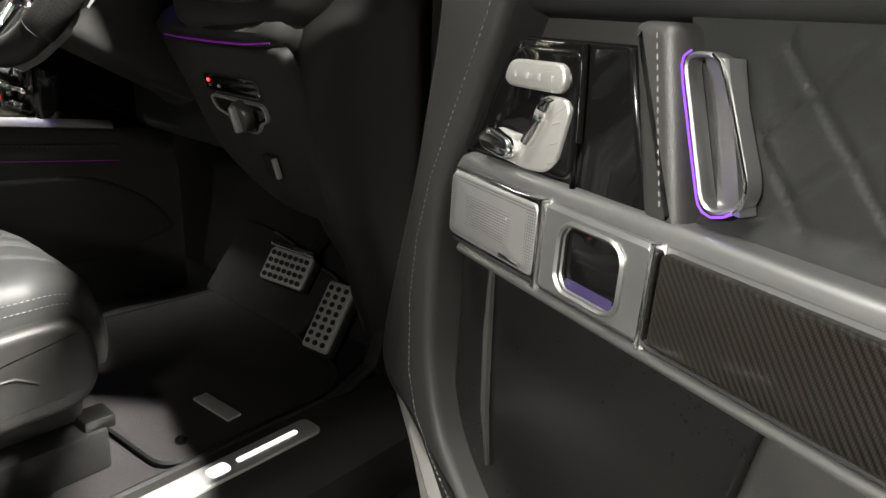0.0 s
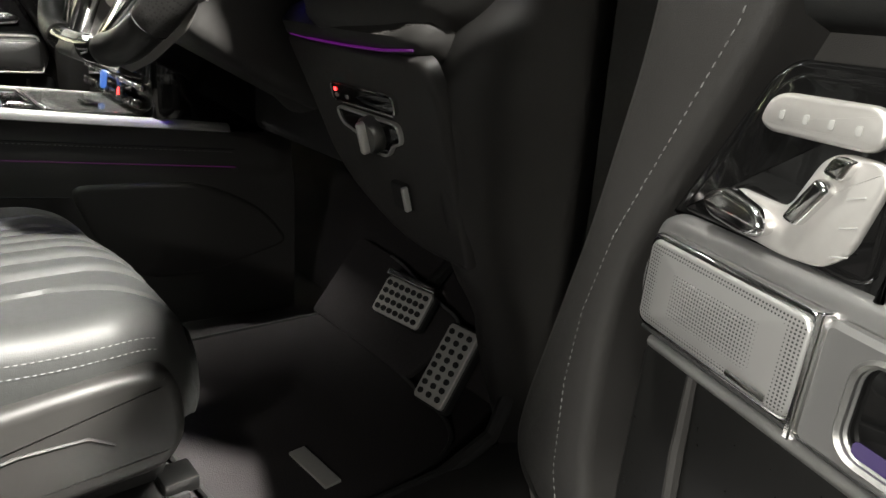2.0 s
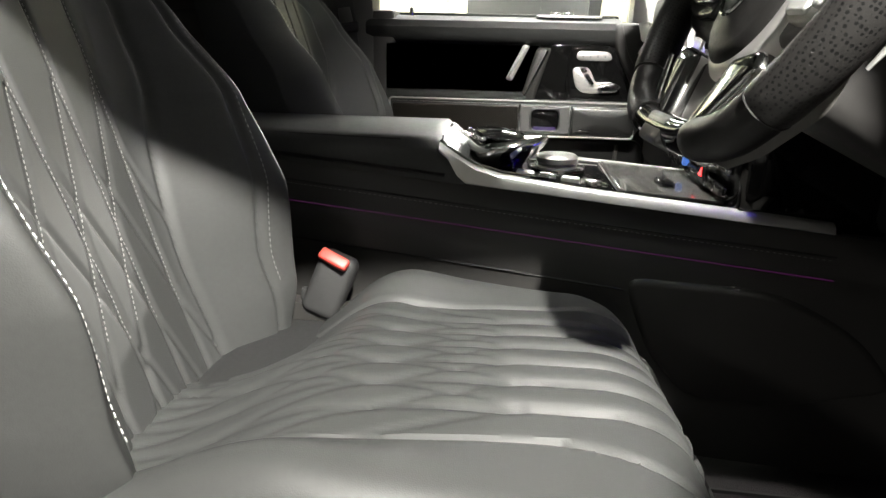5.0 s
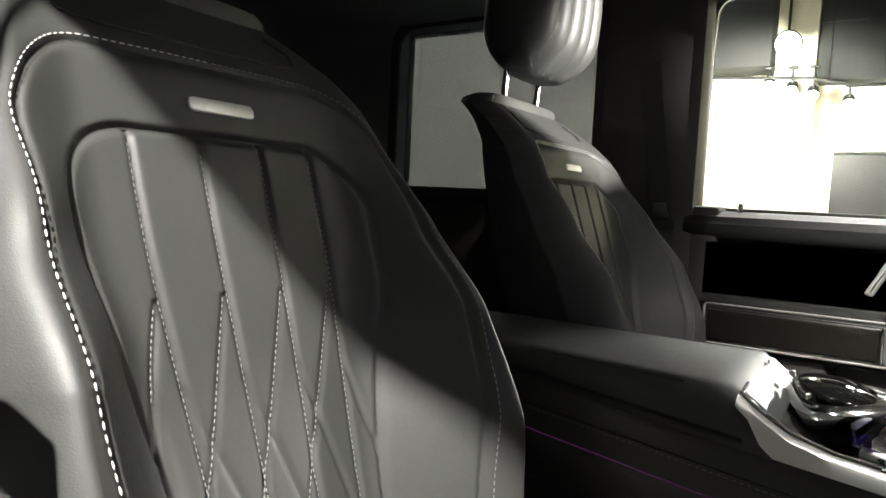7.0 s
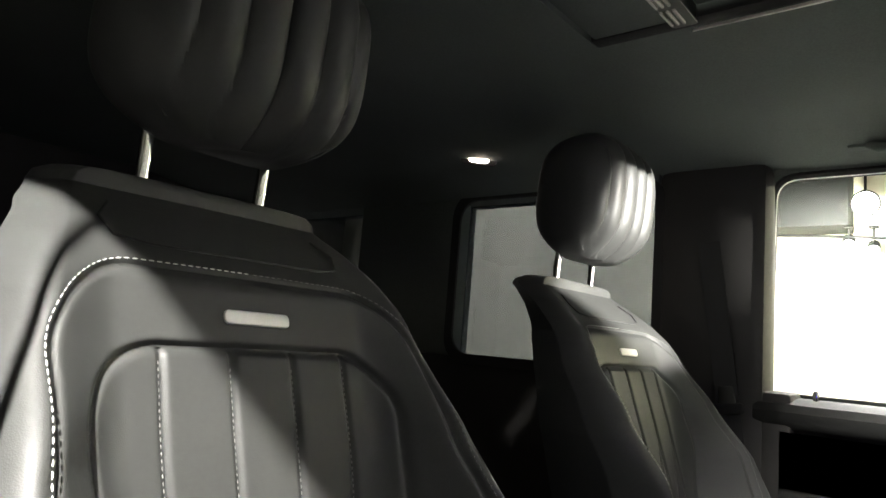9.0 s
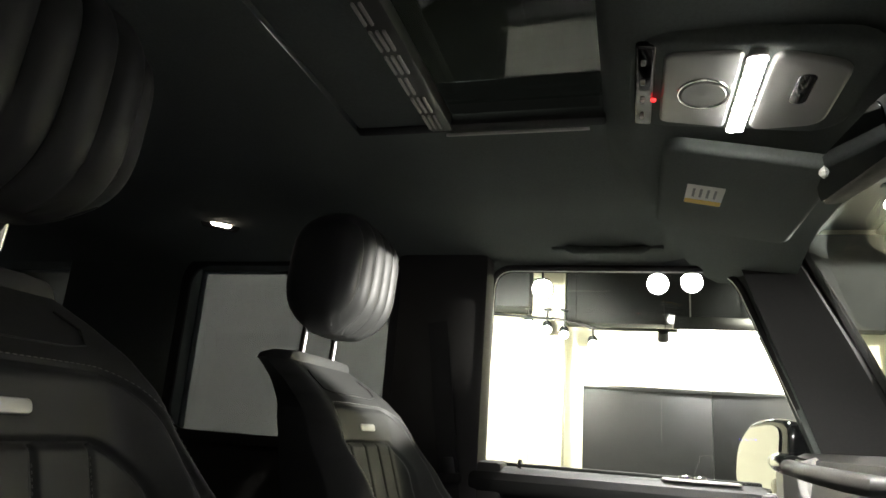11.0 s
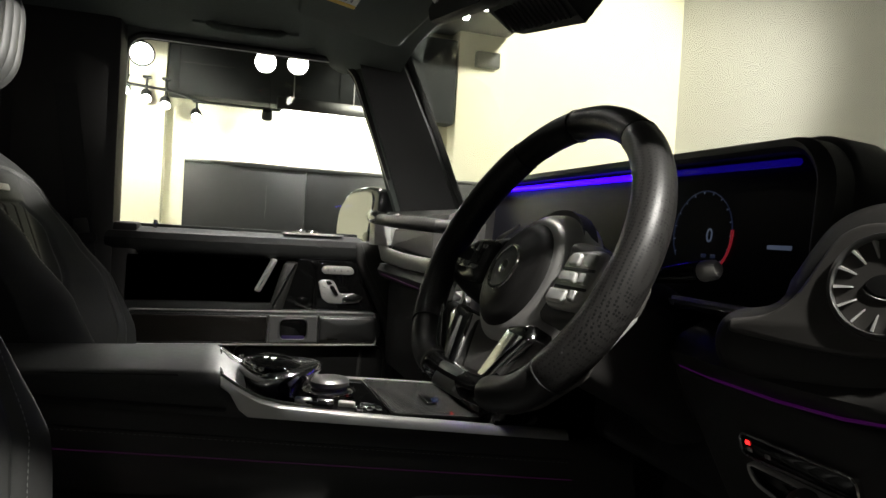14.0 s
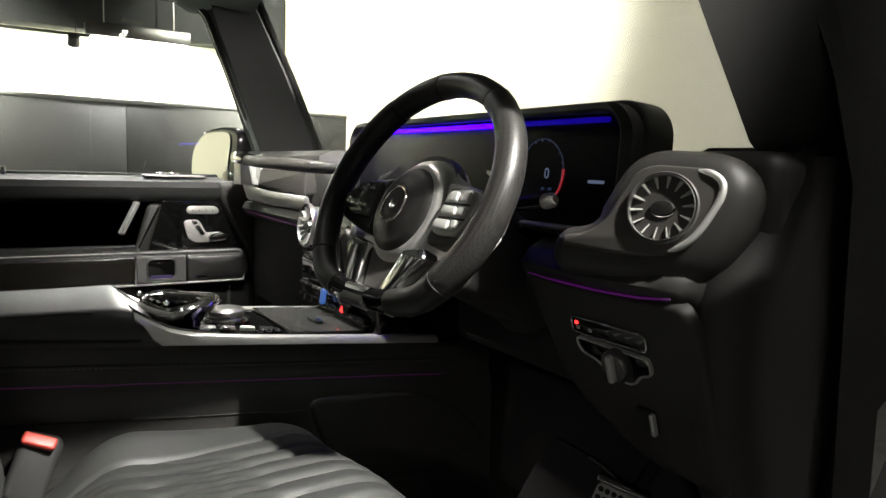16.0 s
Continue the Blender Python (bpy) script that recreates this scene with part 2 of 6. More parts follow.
def join(*bms):
    out = bmesh.new()
    for b in bms:
        me = bpy.data.meshes.new("t")
        b.to_mesh(me)
        b.free()
        out.from_mesh(me)
        bpy.data.meshes.remove(me)
    return out


def box(x0, x1, y0, y1, z0, z1, bevel=0.004, seg=2, m=None):
    bm = bmesh.new()
    bmesh.ops.create_cube(bm, size=1, matrix=Matrix.Translation(((x0 + x1) / 2, (y0 + y1) / 2, (z0 + z1) / 2)) @ Matrix.Diagonal((x1 - x0, y1 - y0, z1 - z0, 1)))
    if bevel:
        bevel = min(bevel, 0.45 * min(x1 - x0, y1 - y0, z1 - z0))
        bmesh.ops.bevel(bm, geom=bm.edges[:], offset=bevel, segments=seg, affect="EDGES", profile=0.5)
    if m:
        bm.transform(m)
    return bm


def loft(rings, close=True, caps=True, loop=False):
    """A skin over rings of points of one count. close: each ring is closed; loop: the last ring meets the first."""
    bm = bmesh.new()
    vs = [[bm.verts.new(p) for p in ring] for ring in rings]
    n = len(vs[0])
    for a, b in zip(vs, vs[1:] + (vs[:1] if loop else [])):
        for i in range(n if close else n - 1):
            j = (i + 1) % n
            bm.faces.new((a[i], a[j], b[j], b[i]))
    if caps and close and not loop:
        bm.faces.new(vs[0][::-1])
        bm.faces.new(vs[-1])
    return bm


def rrect(w, h, r, n=5):
    r = max(1e-4, min(r, w / 2 - 1e-4, h / 2 - 1e-4))
    out = []
    for cx, cy, a0 in ((w / 2 - r, h / 2 - r, 0), (-w / 2 + r, h / 2 - r, 90), (-w / 2 + r, -h / 2 + r, 180), (w / 2 - r, -h / 2 + r, 270)):
        out += [(cx + r * math.cos(radians(a0 + 90 * k / n)), cy + r * math.sin(radians(a0 + 90 * k / n))) for k in range(n + 1)]
    return out


def rounded(points, r, n=4):
    """A polygon with its corners rounded."""
    out = []
    count = len(points)
    for i in range(count):
        p, a, b = (Vector(points[k % count]) for k in (i, i - 1, i + 1))
        rr = r[i] if isinstance(r, (list, tuple)) else r
        da, db = min(rr, (a - p).length * 0.48), min(rr, (b - p).length * 0.48)
        s, e = p + (a - p).normalized() * da, p + (b - p).normalized() * db
        out += [tuple((1 - t) ** 2 * s + 2 * t * (1 - t) * p + t * t * e) for t in (k / n for k in range(n + 1))]
    return out


def inset(outline, d):
    pts = [Vector(p) for p in outline]
    area = sum(a.x * b.y - a.y * b.x for a, b in zip(pts, pts[1:] + pts[:1]))
    out = []
    for i, p in enumerate(pts):
        t = (pts[(i + 1) % len(pts)] - pts[i - 1])
        t = t.normalized() if t.length > 1e-9 else Vector((1, 0))
        nrm = Vector((-t.y, t.x)) * (1 if area > 0 else -1)
        out.append(p + nrm * d)
    return out


def slab(outline, m, d, bevel=0.003, seg=3, dome=0.0):
    """An outline in the x, y of m, raised by d along its z, with a rounded front edge."""
    rings = [[m @ Vector((p[0], p[1], 0)) for p in outline]]
    for k in range(seg + 1):
        a = math.pi / 2 * k / seg
        rings.append([m @ Vector((p.x, p.y, d - bevel * (1 - math.sin(a)))) for p in inset(outline, bevel * (1 - math.cos(a)))])
    if dome:
        c = sum((Vector(p) for p in outline), Vector((0, 0))) / len(outline)
        for f, hgt in ((0.8, 0.4), (0.55, 0.75), (0.25, 0.95)):
            rings.append([m @ Vector((*(c + (p - c) * f), d + dome * hgt)) for p in inset(outline, bevel)])
    return loft(rings)


def frame_ring(outer, inner, m, d, bevel=0.002):
    """A flat ring between two outlines of one count, raised by d."""
    rings = [[m @ Vector((*p, 0)) for p in outer], [m @ Vector((*p, d - bevel)) for p in outer], [m @ Vector((*p, d)) for p in inset(outer, bevel)],
             [m @ Vector((*p, d)) for p in inset(inner, -bevel)], [m @ Vector((*p, d - bevel)) for p in inner], [m @ Vector((*p, 0)) for p in inner]]
    return loft(rings, loop=True)


def tube(pts, r, n=8, closed=False, flat=1.0, up=(0, 0, 1)):
    pts = [Vector(p) for p in pts]
    rings = []
    for i, p in enumerate(pts):
        a = pts[i - 1] if i or closed else p
        b = pts[(i + 1) % len(pts)] if i + 1 < len(pts) or closed else p
        t = (b - a).normalized()
        s = t.cross(Vector(up))
        s = s.normalized() if s.length > 1e-4 else t.cross(Vector((1, 0.3, 0))).normalized()
        q = s.cross(t)
        rr = r[i] if isinstance(r, (list, tuple)) else r
        rings.append([p + s * (rr * math.cos(2 * math.pi * k / n)) + q * (rr * flat * math.sin(2 * math.pi * k / n)) for k in range(n)])
    return loft(rings, loop=closed)


def lathe(profile, m, n=32, caps=True):
    return loft([[m @ Vector((r * math.cos(2 * math.pi * k / n), r * math.sin(2 * math.pi * k / n), z)) for k in range(n)] for r, z in profile], caps=caps)


def axes(at, x, z):
    """A frame at a place with its z and, about, its x given."""
    z = Vector(z).normalized()
    y = z.cross(Vector(x)).normalized()
    x = y.cross(z)
    return Matrix(((x.x, y.x, z.x, at[0]), (x.y, y.y, z.y, at[1]), (x.z, y.z, z.z, at[2]), (0, 0, 0, 1)))


def smooth01(a, b, v):
    t = max(0.0, min(1.0, (v - a) / (b - a)))
    return t * t * (3 - 2 * t)


def table(v, rows):
    """Smooth interpolation in rows of (place, value)."""
    if v <= rows[0][0]:
        return rows[0][1]
    for (a, x), (b, y) in zip(rows, rows[1:]):
        if v <= b:
            t = (v - a) / (b - a)
            return x + (y - x) * (t * t * (3 - 2 * t) * 0.5 + t * 0.5)
    return rows[-1][1]


def stitches(pts, length=0.006, gap=0.003, r=0.0011):
    """Short thread bars along a line."""
    bm = bmesh.new()
    pts = [Vector(p) for p in pts]
    run, todo = 0.0, []
    for a, b in zip(pts, pts[1:]):
        d = (b - a).length
        s = 0.0
        while s < d:
            step = min(length + gap - run, d - s)
            s += step
            run += step
            if run >= length + gap - 1e-9:
                run = 0.0
                c, u = a + (b - a) * (s / d), (b - a) / d
                todo.append((c, u))
    for c, u in todo:
        side = u.cross(Vector((0.3, 0.2, 1))).normalized() * r
        up = u.cross(side).normalized() * r
        ends = []
        for f, k in ((-0.5, 0.5), (-0.2, 1.0), (0.2, 1.0), (0.5, 0.5)):
            q = c + u * (length * f)
            ends.append([bm.verts.new(q + w * k) for w in (side, up, -side, -up)])
        for e, g in zip(ends, ends[1:]):
            for i in range(4):
                bm.faces.new((e[i], e[(i + 1) % 4], g[(i + 1) % 4], g[i]))
        bm.faces.new(ends[0][::-1])
        bm.faces.new(ends[-1])
    return bm


# ---- the hall ----
whole("ground", box(-7.2, 8.2, -9.2, 5.7, -0.1, 0.0, 0), HALL_FLOOR, "polished grey showroom floor", "floor", kind="structure", smooth=0)
whole("wall_west", box(-7.2, -7.0, -9.0, 5.5, 0, 7.0, 0), WALL, "cream showroom wall lit by spotlights", "wall", kind="structure", smooth=0)
whole("wall_north", box(-7.0, 8.0, 5.5, 5.7, 0, 7.0, 0), WALL_GREY, "pale grey showroom wall in shade", "wall", kind="structure", smooth=0)
whole("wall_east", box(8.0, 8.2, -9.0, 5.5, 0, 7.0, 0), WALL_DARK, "dark grey showroom wall", "wall", kind="structure", smooth=0)
whole("wall_south", box(-7.0, 8.0, -9.2, -9.0, 0, 7.0, 0), WALL_DARK, "dark grey showroom wall", "wall", kind="structure", smooth=0)
whole("ceiling", box(-7.0, 8.0, -9.0, 5.5, 7.0, 7.2, 0), HALL_CEILING, "dark painted showroom ceiling", "ceiling", kind="structure", smooth=0)
whole("column", box(-7.0, -6.72, 2.17, 2.79, 0, 7.0, 0.01), WALL, "cream square wall column", "column", kind="structure")
whole("column", box(-7.0, -6.7, -1.40, -1.04, 0, 7.0, 0.01), WALL, "cream square wall column", "column", kind="structure")
whole("duct", box(-7.0, -6.72, -1.03, 2.16, 2.62, 3.62, 0.02), HALL_CEILING, "dark boxed-in duct above the wall", "duct", kind="structure")

whole("duct", box(-7.0, -6.5, -2.7, -1.41, 2.75, 3.62, 0.02), HALL_CEILING, "dark boxed-in duct above the wall", "duct", kind="structure")
whole("beam", box(-7.0, -5.2, -6.0, 2.79, 3.74, 4.05, 0.02), WALL_DARK, "dark grey ceiling beam", "beam", kind="structure")
whole("bulkhead_ceiling", box(-5.2, -2.5, -6.0, 2.0, 3.9, 4.05, 0.02), HALL_CEILING, "dark lowered ceiling over the aisle", "ceiling", kind="structure")


def display_board(y0, y1, z1, mat, label):
    t = thing("display_board", (-6.6, (y0 + y1) / 2, 0), label, "board", "boards along the wall")
    part("panel", box(-6.64, -6.6, y0, y1, 0.05, z1, 0.006), mat, t)
    part("top_rail", box(-6.65, -6.59, y0, y1, z1 - 0.03, z1 + 0.012, 0.004), DARK_SATIN, t)
    for y in (y0 + 0.1, y1 - 0.1):
        part("foot", box(-6.75, -6.45, y - 0.03, y + 0.03, 0, 0.05, 0.006), DARK_SATIN, t)


display_board(-0.82, 0.445, 1.94, BOARD, "large dark grey display board by the wall")
display_board(0.447, 2.9, 1.94, BOARD_GLOSS, "glossy black display board by the wall")


def track_spot(at, aim, lit=True, size=1.0, top=7.0):
    at, aim = Vector(at), Vector(aim)
    t = thing("track_spotlight", at, "small black track spotlight, lit white" if lit else "small black track spotlight, switched off", "spotlight", "track spotlights")
    d = (aim - at).normalized()
    m = axes(at, (0.3, 1, 0.1), d)
    part("housing", lathe([(0.03 * size, -0.1), (0.05 * size, -0.09), (0.055 * size, 0.0), (0.05 * size, 0.004)], m, 16), RUBBER, t)
    part("lens", lathe([(0.045 * size, 0.005), (0.046 * size, 0.012), (0.02, 0.016)], m, 16), SPOT_LAMP if lit else GLASS, t)
    part("stem", tube([at, Vector((at.x, at.y, top))], 0.012), RUBBER, t)
    part("ceiling_cap", box(at.x - 0.04, at.x + 0.04, at.y - 0.04, at.y + 0.04, top - 0.02, top, 0.004), RUBBER, t)


# ---- the cabin's shell ----
whole("floor", box(-0.74, 0.72, -2.4, 0.40, 0.70, 0.745, 0.004), CARPET, "black carpeted cabin floor", "floor", kind="structure")
whole("toe_board", slab([(-0.74, 0), (0.76, 0), (0.76, 0.42), (-0.74, 0.42)], axes((0, 0.24, 0.74), (1, 0, 0), (0, -0.85, 0.53)), 0.02), CARPET, "black carpeted sloping toe board", "floor", kind="structure")
whole("bulkhead", box(-0.76, 0.78, 0.5, 0.56, 0.7, 1.36, 0.0), PLASTIC, "black bulkhead behind the pedals", "wall", kind="structure", smooth=0)
whole("rear_wall", box(-0.74, 0.76, -2.46, -2.4, 0.7, 1.86, 0.0), PLASTIC, "black rear end of the cabin", "wall", kind="structure", smooth=0)

# Door sill with its trim.
sill = thing("sill", (0.78, -0.4, 0.7), "dark door sill with a lit metal tread plate", "door sill", kind="structure")
part("sill_trim", loft([[(0.70, y, 0.70), (0.70, y, 0.752), (0.722, y, 0.768), (0.775, y, 0.768), (0.80, y, 0.76), (0.825, y, 0.735), (0.83, y, 0.66), (0.83, y, 0.5), (0.78, y, 0.5)] for y in (-1.2, -0.8, -0.4, -0.1, 0.1, 0.2)]), PLASTIC, sill)
part("tread_plate", slab(rounded([(0.0, -0.018), (0.5, -0.018), (0.5, 0.018), (0.0, 0.018)], 0.012), axes((0.757, 0.0, 0.768), (0, -1, 0), (0, 0, 1)), 0.004, 0.0015), SATIN, sill, "brushed metal tread plate")
part("glowing_bar", slab(rrect(0.085, 0.007, 0.003), axes((0.757, -0.07, 0.7723), (0, -1, 0), (0, 0, 1)), 0.001, 0.0004), SILL_GLOW, sill, "white glowing bar")
for k in range(3):
    part("glowing_mark", slab(rrect(0.026, 0.018, 0.006), axes((0.757, -0.137 - 0.034 * k, 0.7723), (0, -1, 0), (0, 0, 1)), 0.001, 0.0004), SILL_GLOW, sill, "white glowing mark")
part("seal", tube([(0.715, y, 0.758) for y in (-1.2, -0.6, 0.0, 0.06)] + [(0.72, 0.13, 0.79), (0.722, 0.155, 0.86), (0.724, 0.165, 1.0), (0.726, 0.17, 1.38)], 0.010), RUBBER, sill, "black rubber door seal")

whole("footboard", box(0.86, 1.04, -1.6, 0.25, 0.44, 0.48, 0.015), DARK_SATIN, "dark metal running board under the door", "running board", kind="structure")
whole("rocker", box(0.80, 0.87, -1.8, 0.3, 0.40, 0.66, 0.02), BODY_PAINT, "black painted rocker panel", "car body", kind="structure")

# Front pillar with jamb on the driver's side.
def pillar_strip(name, pts_a, pts_b, mat, label, depth):
    """A band between two lines of points, thick by a vector."""
    d = Vector(depth)
    rings = [[Vector(a), Vector(b), Vector(b) + d, Vector(a) + d] for a, b in zip(pts_a, pts_b)]
    return whole(name, loft(rings), mat, label, "pillar", kind="structure")


pillar_strip("pillar_front_right", [(0.735, 0.16, 0.70), (0.738, 0.155, 1.0), (0.737, 0.15, 1.17), (0.736, 0.148, 1.21), (0.735, 0.14, 1.32), (0.70, 0.085, 1.392), (0.695, -0.005, 1.52), (0.68, -0.12, 1.70), (0.66, -0.20, 1.83)], [(0.775, 0.23, 0.70), (0.772, 0.23, 1.0), (0.768, 0.23, 1.17), (0.722, 0.228, 1.21), (0.718, 0.225, 1.32), (0.76, 0.20, 1.392), (0.755, 0.13, 1.52), (0.745, 0.02, 1.70), (0.73, -0.05, 1.83)], RUBBER, "black front door pillar", (-0.03, 0.06, 0))
pillar_strip("jamb_right", [(0.775, 0.225, 0.55), (0.775, 0.225, 1.1), (0.765, 0.225, 1.2)], [(0.82, 0.34, 0.55), (0.82, 0.34, 1.1), (0.80, 0.34, 1.2)], BODY_PAINT, "black painted door jamb", (-0.03, 0.05, 0))
pillar_strip("pillar_outer_right", [(0.775, 0.20, 0.60), (0.768, 0.175, 1.19), (0.768, 0.165, 1.35), (0.752, 0.14, 1.46), (0.735, 0.07, 1.59), (0.718, -0.03, 1.73), (0.70, -0.12, 1.83)], [(0.815, 0.36, 0.60), (0.80, 0.34, 1.19), (0.80, 0.33, 1.35), (0.785, 0.31, 1.46), (0.765, 0.23, 1.59), (0.745, 0.12, 1.73), (0.725, 0.04, 1.83)], RUBBER, "black outer edge of the front pillar", (-0.02, 0.03, 0))
pillar_strip("pillar_front_left", [(-0.735, 0.03, 1.34), (-0.735, -0.05, 1.57), (-0.72, -0.135, 1.80)], [(-0.748, 0.20, 1.34), (-0.744, 0.085, 1.60), (-0.737, -0.03, 1.83)], RUBBER, "black padded front pillar", (-0.05, 0.05, 0))
whole("pillar_centre_left", join(box(-0.80, -0.71, -0.905, -0.665, 0.7, 1.80, 0.03), box(-0.83, -0.775, -0.80, -0.72, 0.7, 1.80, 0.01), box(-0.82, -0.72, -0.69, -0.62, 0.7, 1.32, 0.01)), PLASTIC, "black padded centre pillar", "pillar", kind="structure")
whole("pillar_centre_right", box(0.70, 0.80, -1.15, -0.93, 0.7, 1.78, 0.03), PLASTIC, "black padded centre pillar", "pillar", kind="structure")
whole("side_right", box(0.72, 0.82, -2.4, -1.14, 0.6, 1.84, 0.0), PLASTIC, "black rear side of the cabin", "wall", kind="structure", smooth=0)
# Left side behind the front door, with two dark windows.
side = thing("side_left", (-0.76, -1.6, 0.7), "black rear side of the cabin with dark windows", "wall", kind="structure")
part("lower_panel", box(-0.80, -0.72, -2.4, -0.9, 0.7, 1.33, 0.004), PLASTIC, side)
part("upper_rail", box(-0.80, -0.715, -2.4, -0.9, 1.765, 1.88, 0.004), SUEDE, side)
part("rear_post", box(-0.80, -0.715, -1.87, -1.48, 1.33, 1.765, 0.004), SUEDE, side)
part("rear_post", box(-0.80, -0.715, -2.4, -2.25, 1.33, 1.765, 0.004), SUEDE, side)
part("rear_window", box(-0.775, -0.77, -1.48, -0.9, 1.33, 1.765, 0), TINTED, side, "dark privacy glass", smooth=0)
part("rear_window", box(-0.775, -0.77, -2.25, -1.87, 1.33, 1.765, 0), TINTED, side, "dark privacy glass", smooth=0)
part("window_frame", frame_ring([(p[0], p[1]) for p in rrect(0.62, 0.475, 0.07)], rrect(0.565, 0.42, 0.055), axes((-0.722, -1.19, 1.5475), (0, -1, 0), (1, 0, 0)), 0.008), RUBBER, side)

# Roof lining with the sunroof's opening.
def lining():
    bm = bmesh.new()
    xs = sorted([-0.80 + 0.03 * k for k in range(54)] + [-0.184, -0.178, 0.268, 0.274])
    ys = sorted([-2.4, -2.0, -1.6, -1.4] + [-1.2 + 0.03 * k for k in range(13)] + [-0.802, -0.793, -0.388, -0.379] + [-0.81 + 0.0251 * k for k in range(34) if -0.81 + 0.0251 * k < 0.0])

    def height(x, y):
        a = abs(x - 0.045)
        side = 0.030 * smooth01(0.24, 0.52, a) + 0.050 * smooth01(0.58, 0.86, a)
        rear = 0.020 * smooth01(-0.82, -1.25, y)
        ridge = -0.385 + 0.34 * max(0.0, a - 0.30)
        front = 0.030 * smooth01(ridge - 0.004, ridge + 0.035, y) - 0.008 * smooth01(ridge - 0.07, ridge - 0.004, y) * smooth01(ridge + 0.01, ridge - 0.004, y)
        return 1.852 - side - rear - front

    grid = [[bm.verts.new((x, y, height(x, y))) for x in xs] for y in ys]
    for j in range(len(ys) - 1):
        for i in range(len(xs) - 1):
            if xs[i] >= -0.1781 and xs[i + 1] <= 0.2681 and ys[j] >= -0.7931 and ys[j + 1] <= -0.3879:
                continue
            bm.faces.new((grid[j][i], grid[j][i + 1], grid[j + 1][i + 1], grid[j + 1][i]))
    got = bmesh.ops.extrude_face_region(bm, geom=bm.faces[:])
    bmesh.ops.translate(bm, verts=[v for v in got["geom"] if isinstance(v, bmesh.types.BMVert)], vec=(0, 0, 0.04))
    return bm


whole("ceiling_lining", lining(), SUEDE, "dark suede roof lining with a sunroof opening", "headliner", kind="structure", smooth=60)
whole("roof_skin", join(box(-0.80, 0.80, -2.46, -0.80, 1.93, 1.96, 0.01), box(-0.80, 0.80, -0.35, 0.0, 1.93, 1.96, 0.01), box(-0.80, -0.2, -0.8, -0.35, 1.93, 1.96, 0.01), box(0.29, 0.80, -0.8, -0.35, 1.93, 1.96, 0.01)), BODY_PAINT, "black painted roof", "car roof", kind="structure")
whole("roof_rail_right", box(0.74, 0.785, -2.4, 0.0, 1.738, 1.93, 0.012), SUEDE, "dark rail over the open door", "car body", kind="structure")
whole("roof_rail_left", box(-0.82, -0.72, -2.4, -0.02, 1.80, 1.93, 0.015), SUEDE, "dark rail over the closed door", "car body", kind="structure")

sunroof = thing("sunroof", (0.05, -0.58, 1.85), "closed glass sunroof with a half-open dark shade", "sunroof")
part("pane", box(-0.175, 0.265, -0.66, -0.37, 1.89, 1.895, 0), ROOF_GLASS, sunroof, "dark roof glass", smooth=0)
part("shade", box(-0.165, 0.255, -0.785, -0.665, 1.852, 1.864, 0.004), SUEDE, sunroof, "dark suede sun shade")
part("frame_bar", box(-0.168, 0.258, -0.665, -0.625, 1.846, 1.872, 0.006), DARK_SATIN, sunroof)
for k in range(7):
    x = -0.15 + 0.058 * k
    for dy in (0, 0.009, 0.018):
        if k % 3 == 2 and dy == 0.018:
            continue
        part("vent_slat", box(x, x + 0.045, -0.661 + dy, -0.657 + dy, 1.8425, 1.848, 0.0008, 1), PALE_SATIN, sunroof)
part("rim", frame_ring(rrect(0.44, 0.43, 0.02), rrect(0.405, 0.40, 0.015), axes((0.045, -0.5825, 1.93), (1, 0, 0), (0, 0, -1)), 0.062), RUBBER, sunroof, "black rubber rim")
part("slide_rail", box(-0.180, -0.176, -0.64, -0.41, 1.843, 1.848, 0.001), SATIN, sunroof)
part("side_gasket", box(-0.178, -0.150, -0.79, -0.385, 1.849, 1.87, 0.004), RUBBER, sunroof, "black side gasket")

# Windscreen and the bonnet beyond.
wm = axes((0, 0.10, 1.60), (1, 0, 0), (0, -0.90, -0.43))
ws = thing("windscreen", (0, 0.2, 1.36), "steep clear windscreen with a black rim", "windscreen", kind="structure")
part("pane", slab(rounded([(-0.78, -0.265), (0.69, -0.265), (0.655, 0.24), (-0.76, 0.24)], 0.05), wm, 0.005, 0.0015), GLASS, ws, smooth=30).visible_shadow = False
part("rim", frame_ring(rounded([(-0.815, -0.30), (0.73, -0.30), (0.70, 0.275), (-0.795, 0.275)], 0.05), rounded([(-0.765, -0.25), (0.675, -0.25), (0.64, 0.225), (-0.745, 0.225)], 0.05), wm, -0.01, 0.001), RUBBER, ws)
whole("bonnet", box(-0.66, 0.66, 0.42, 1.7, 1.0, 1.24, 0.03), BODY_PAINT, "black painted bonnet", "car body", kind="structure")
whole("fender_right", box(0.66, 0.92, 0.36, 1.7, 0.7, 1.20, 0.04), BODY_PAINT, "black painted front wing", "car body", kind="structure")
whole("fender_left", box(-0.92, -0.66, 0.36, 1.7, 0.7, 1.20, 0.04), BODY_PAINT, "black painted front wing", "car body", kind="structure")
# ---- seats ----
SEAT_X = 0.395


def back_centre(z):
    return -0.803 + (1.344 - z) * 0.33 - 0.9 * max(0.0, z - 1.395) ** 1.5 * 3.0


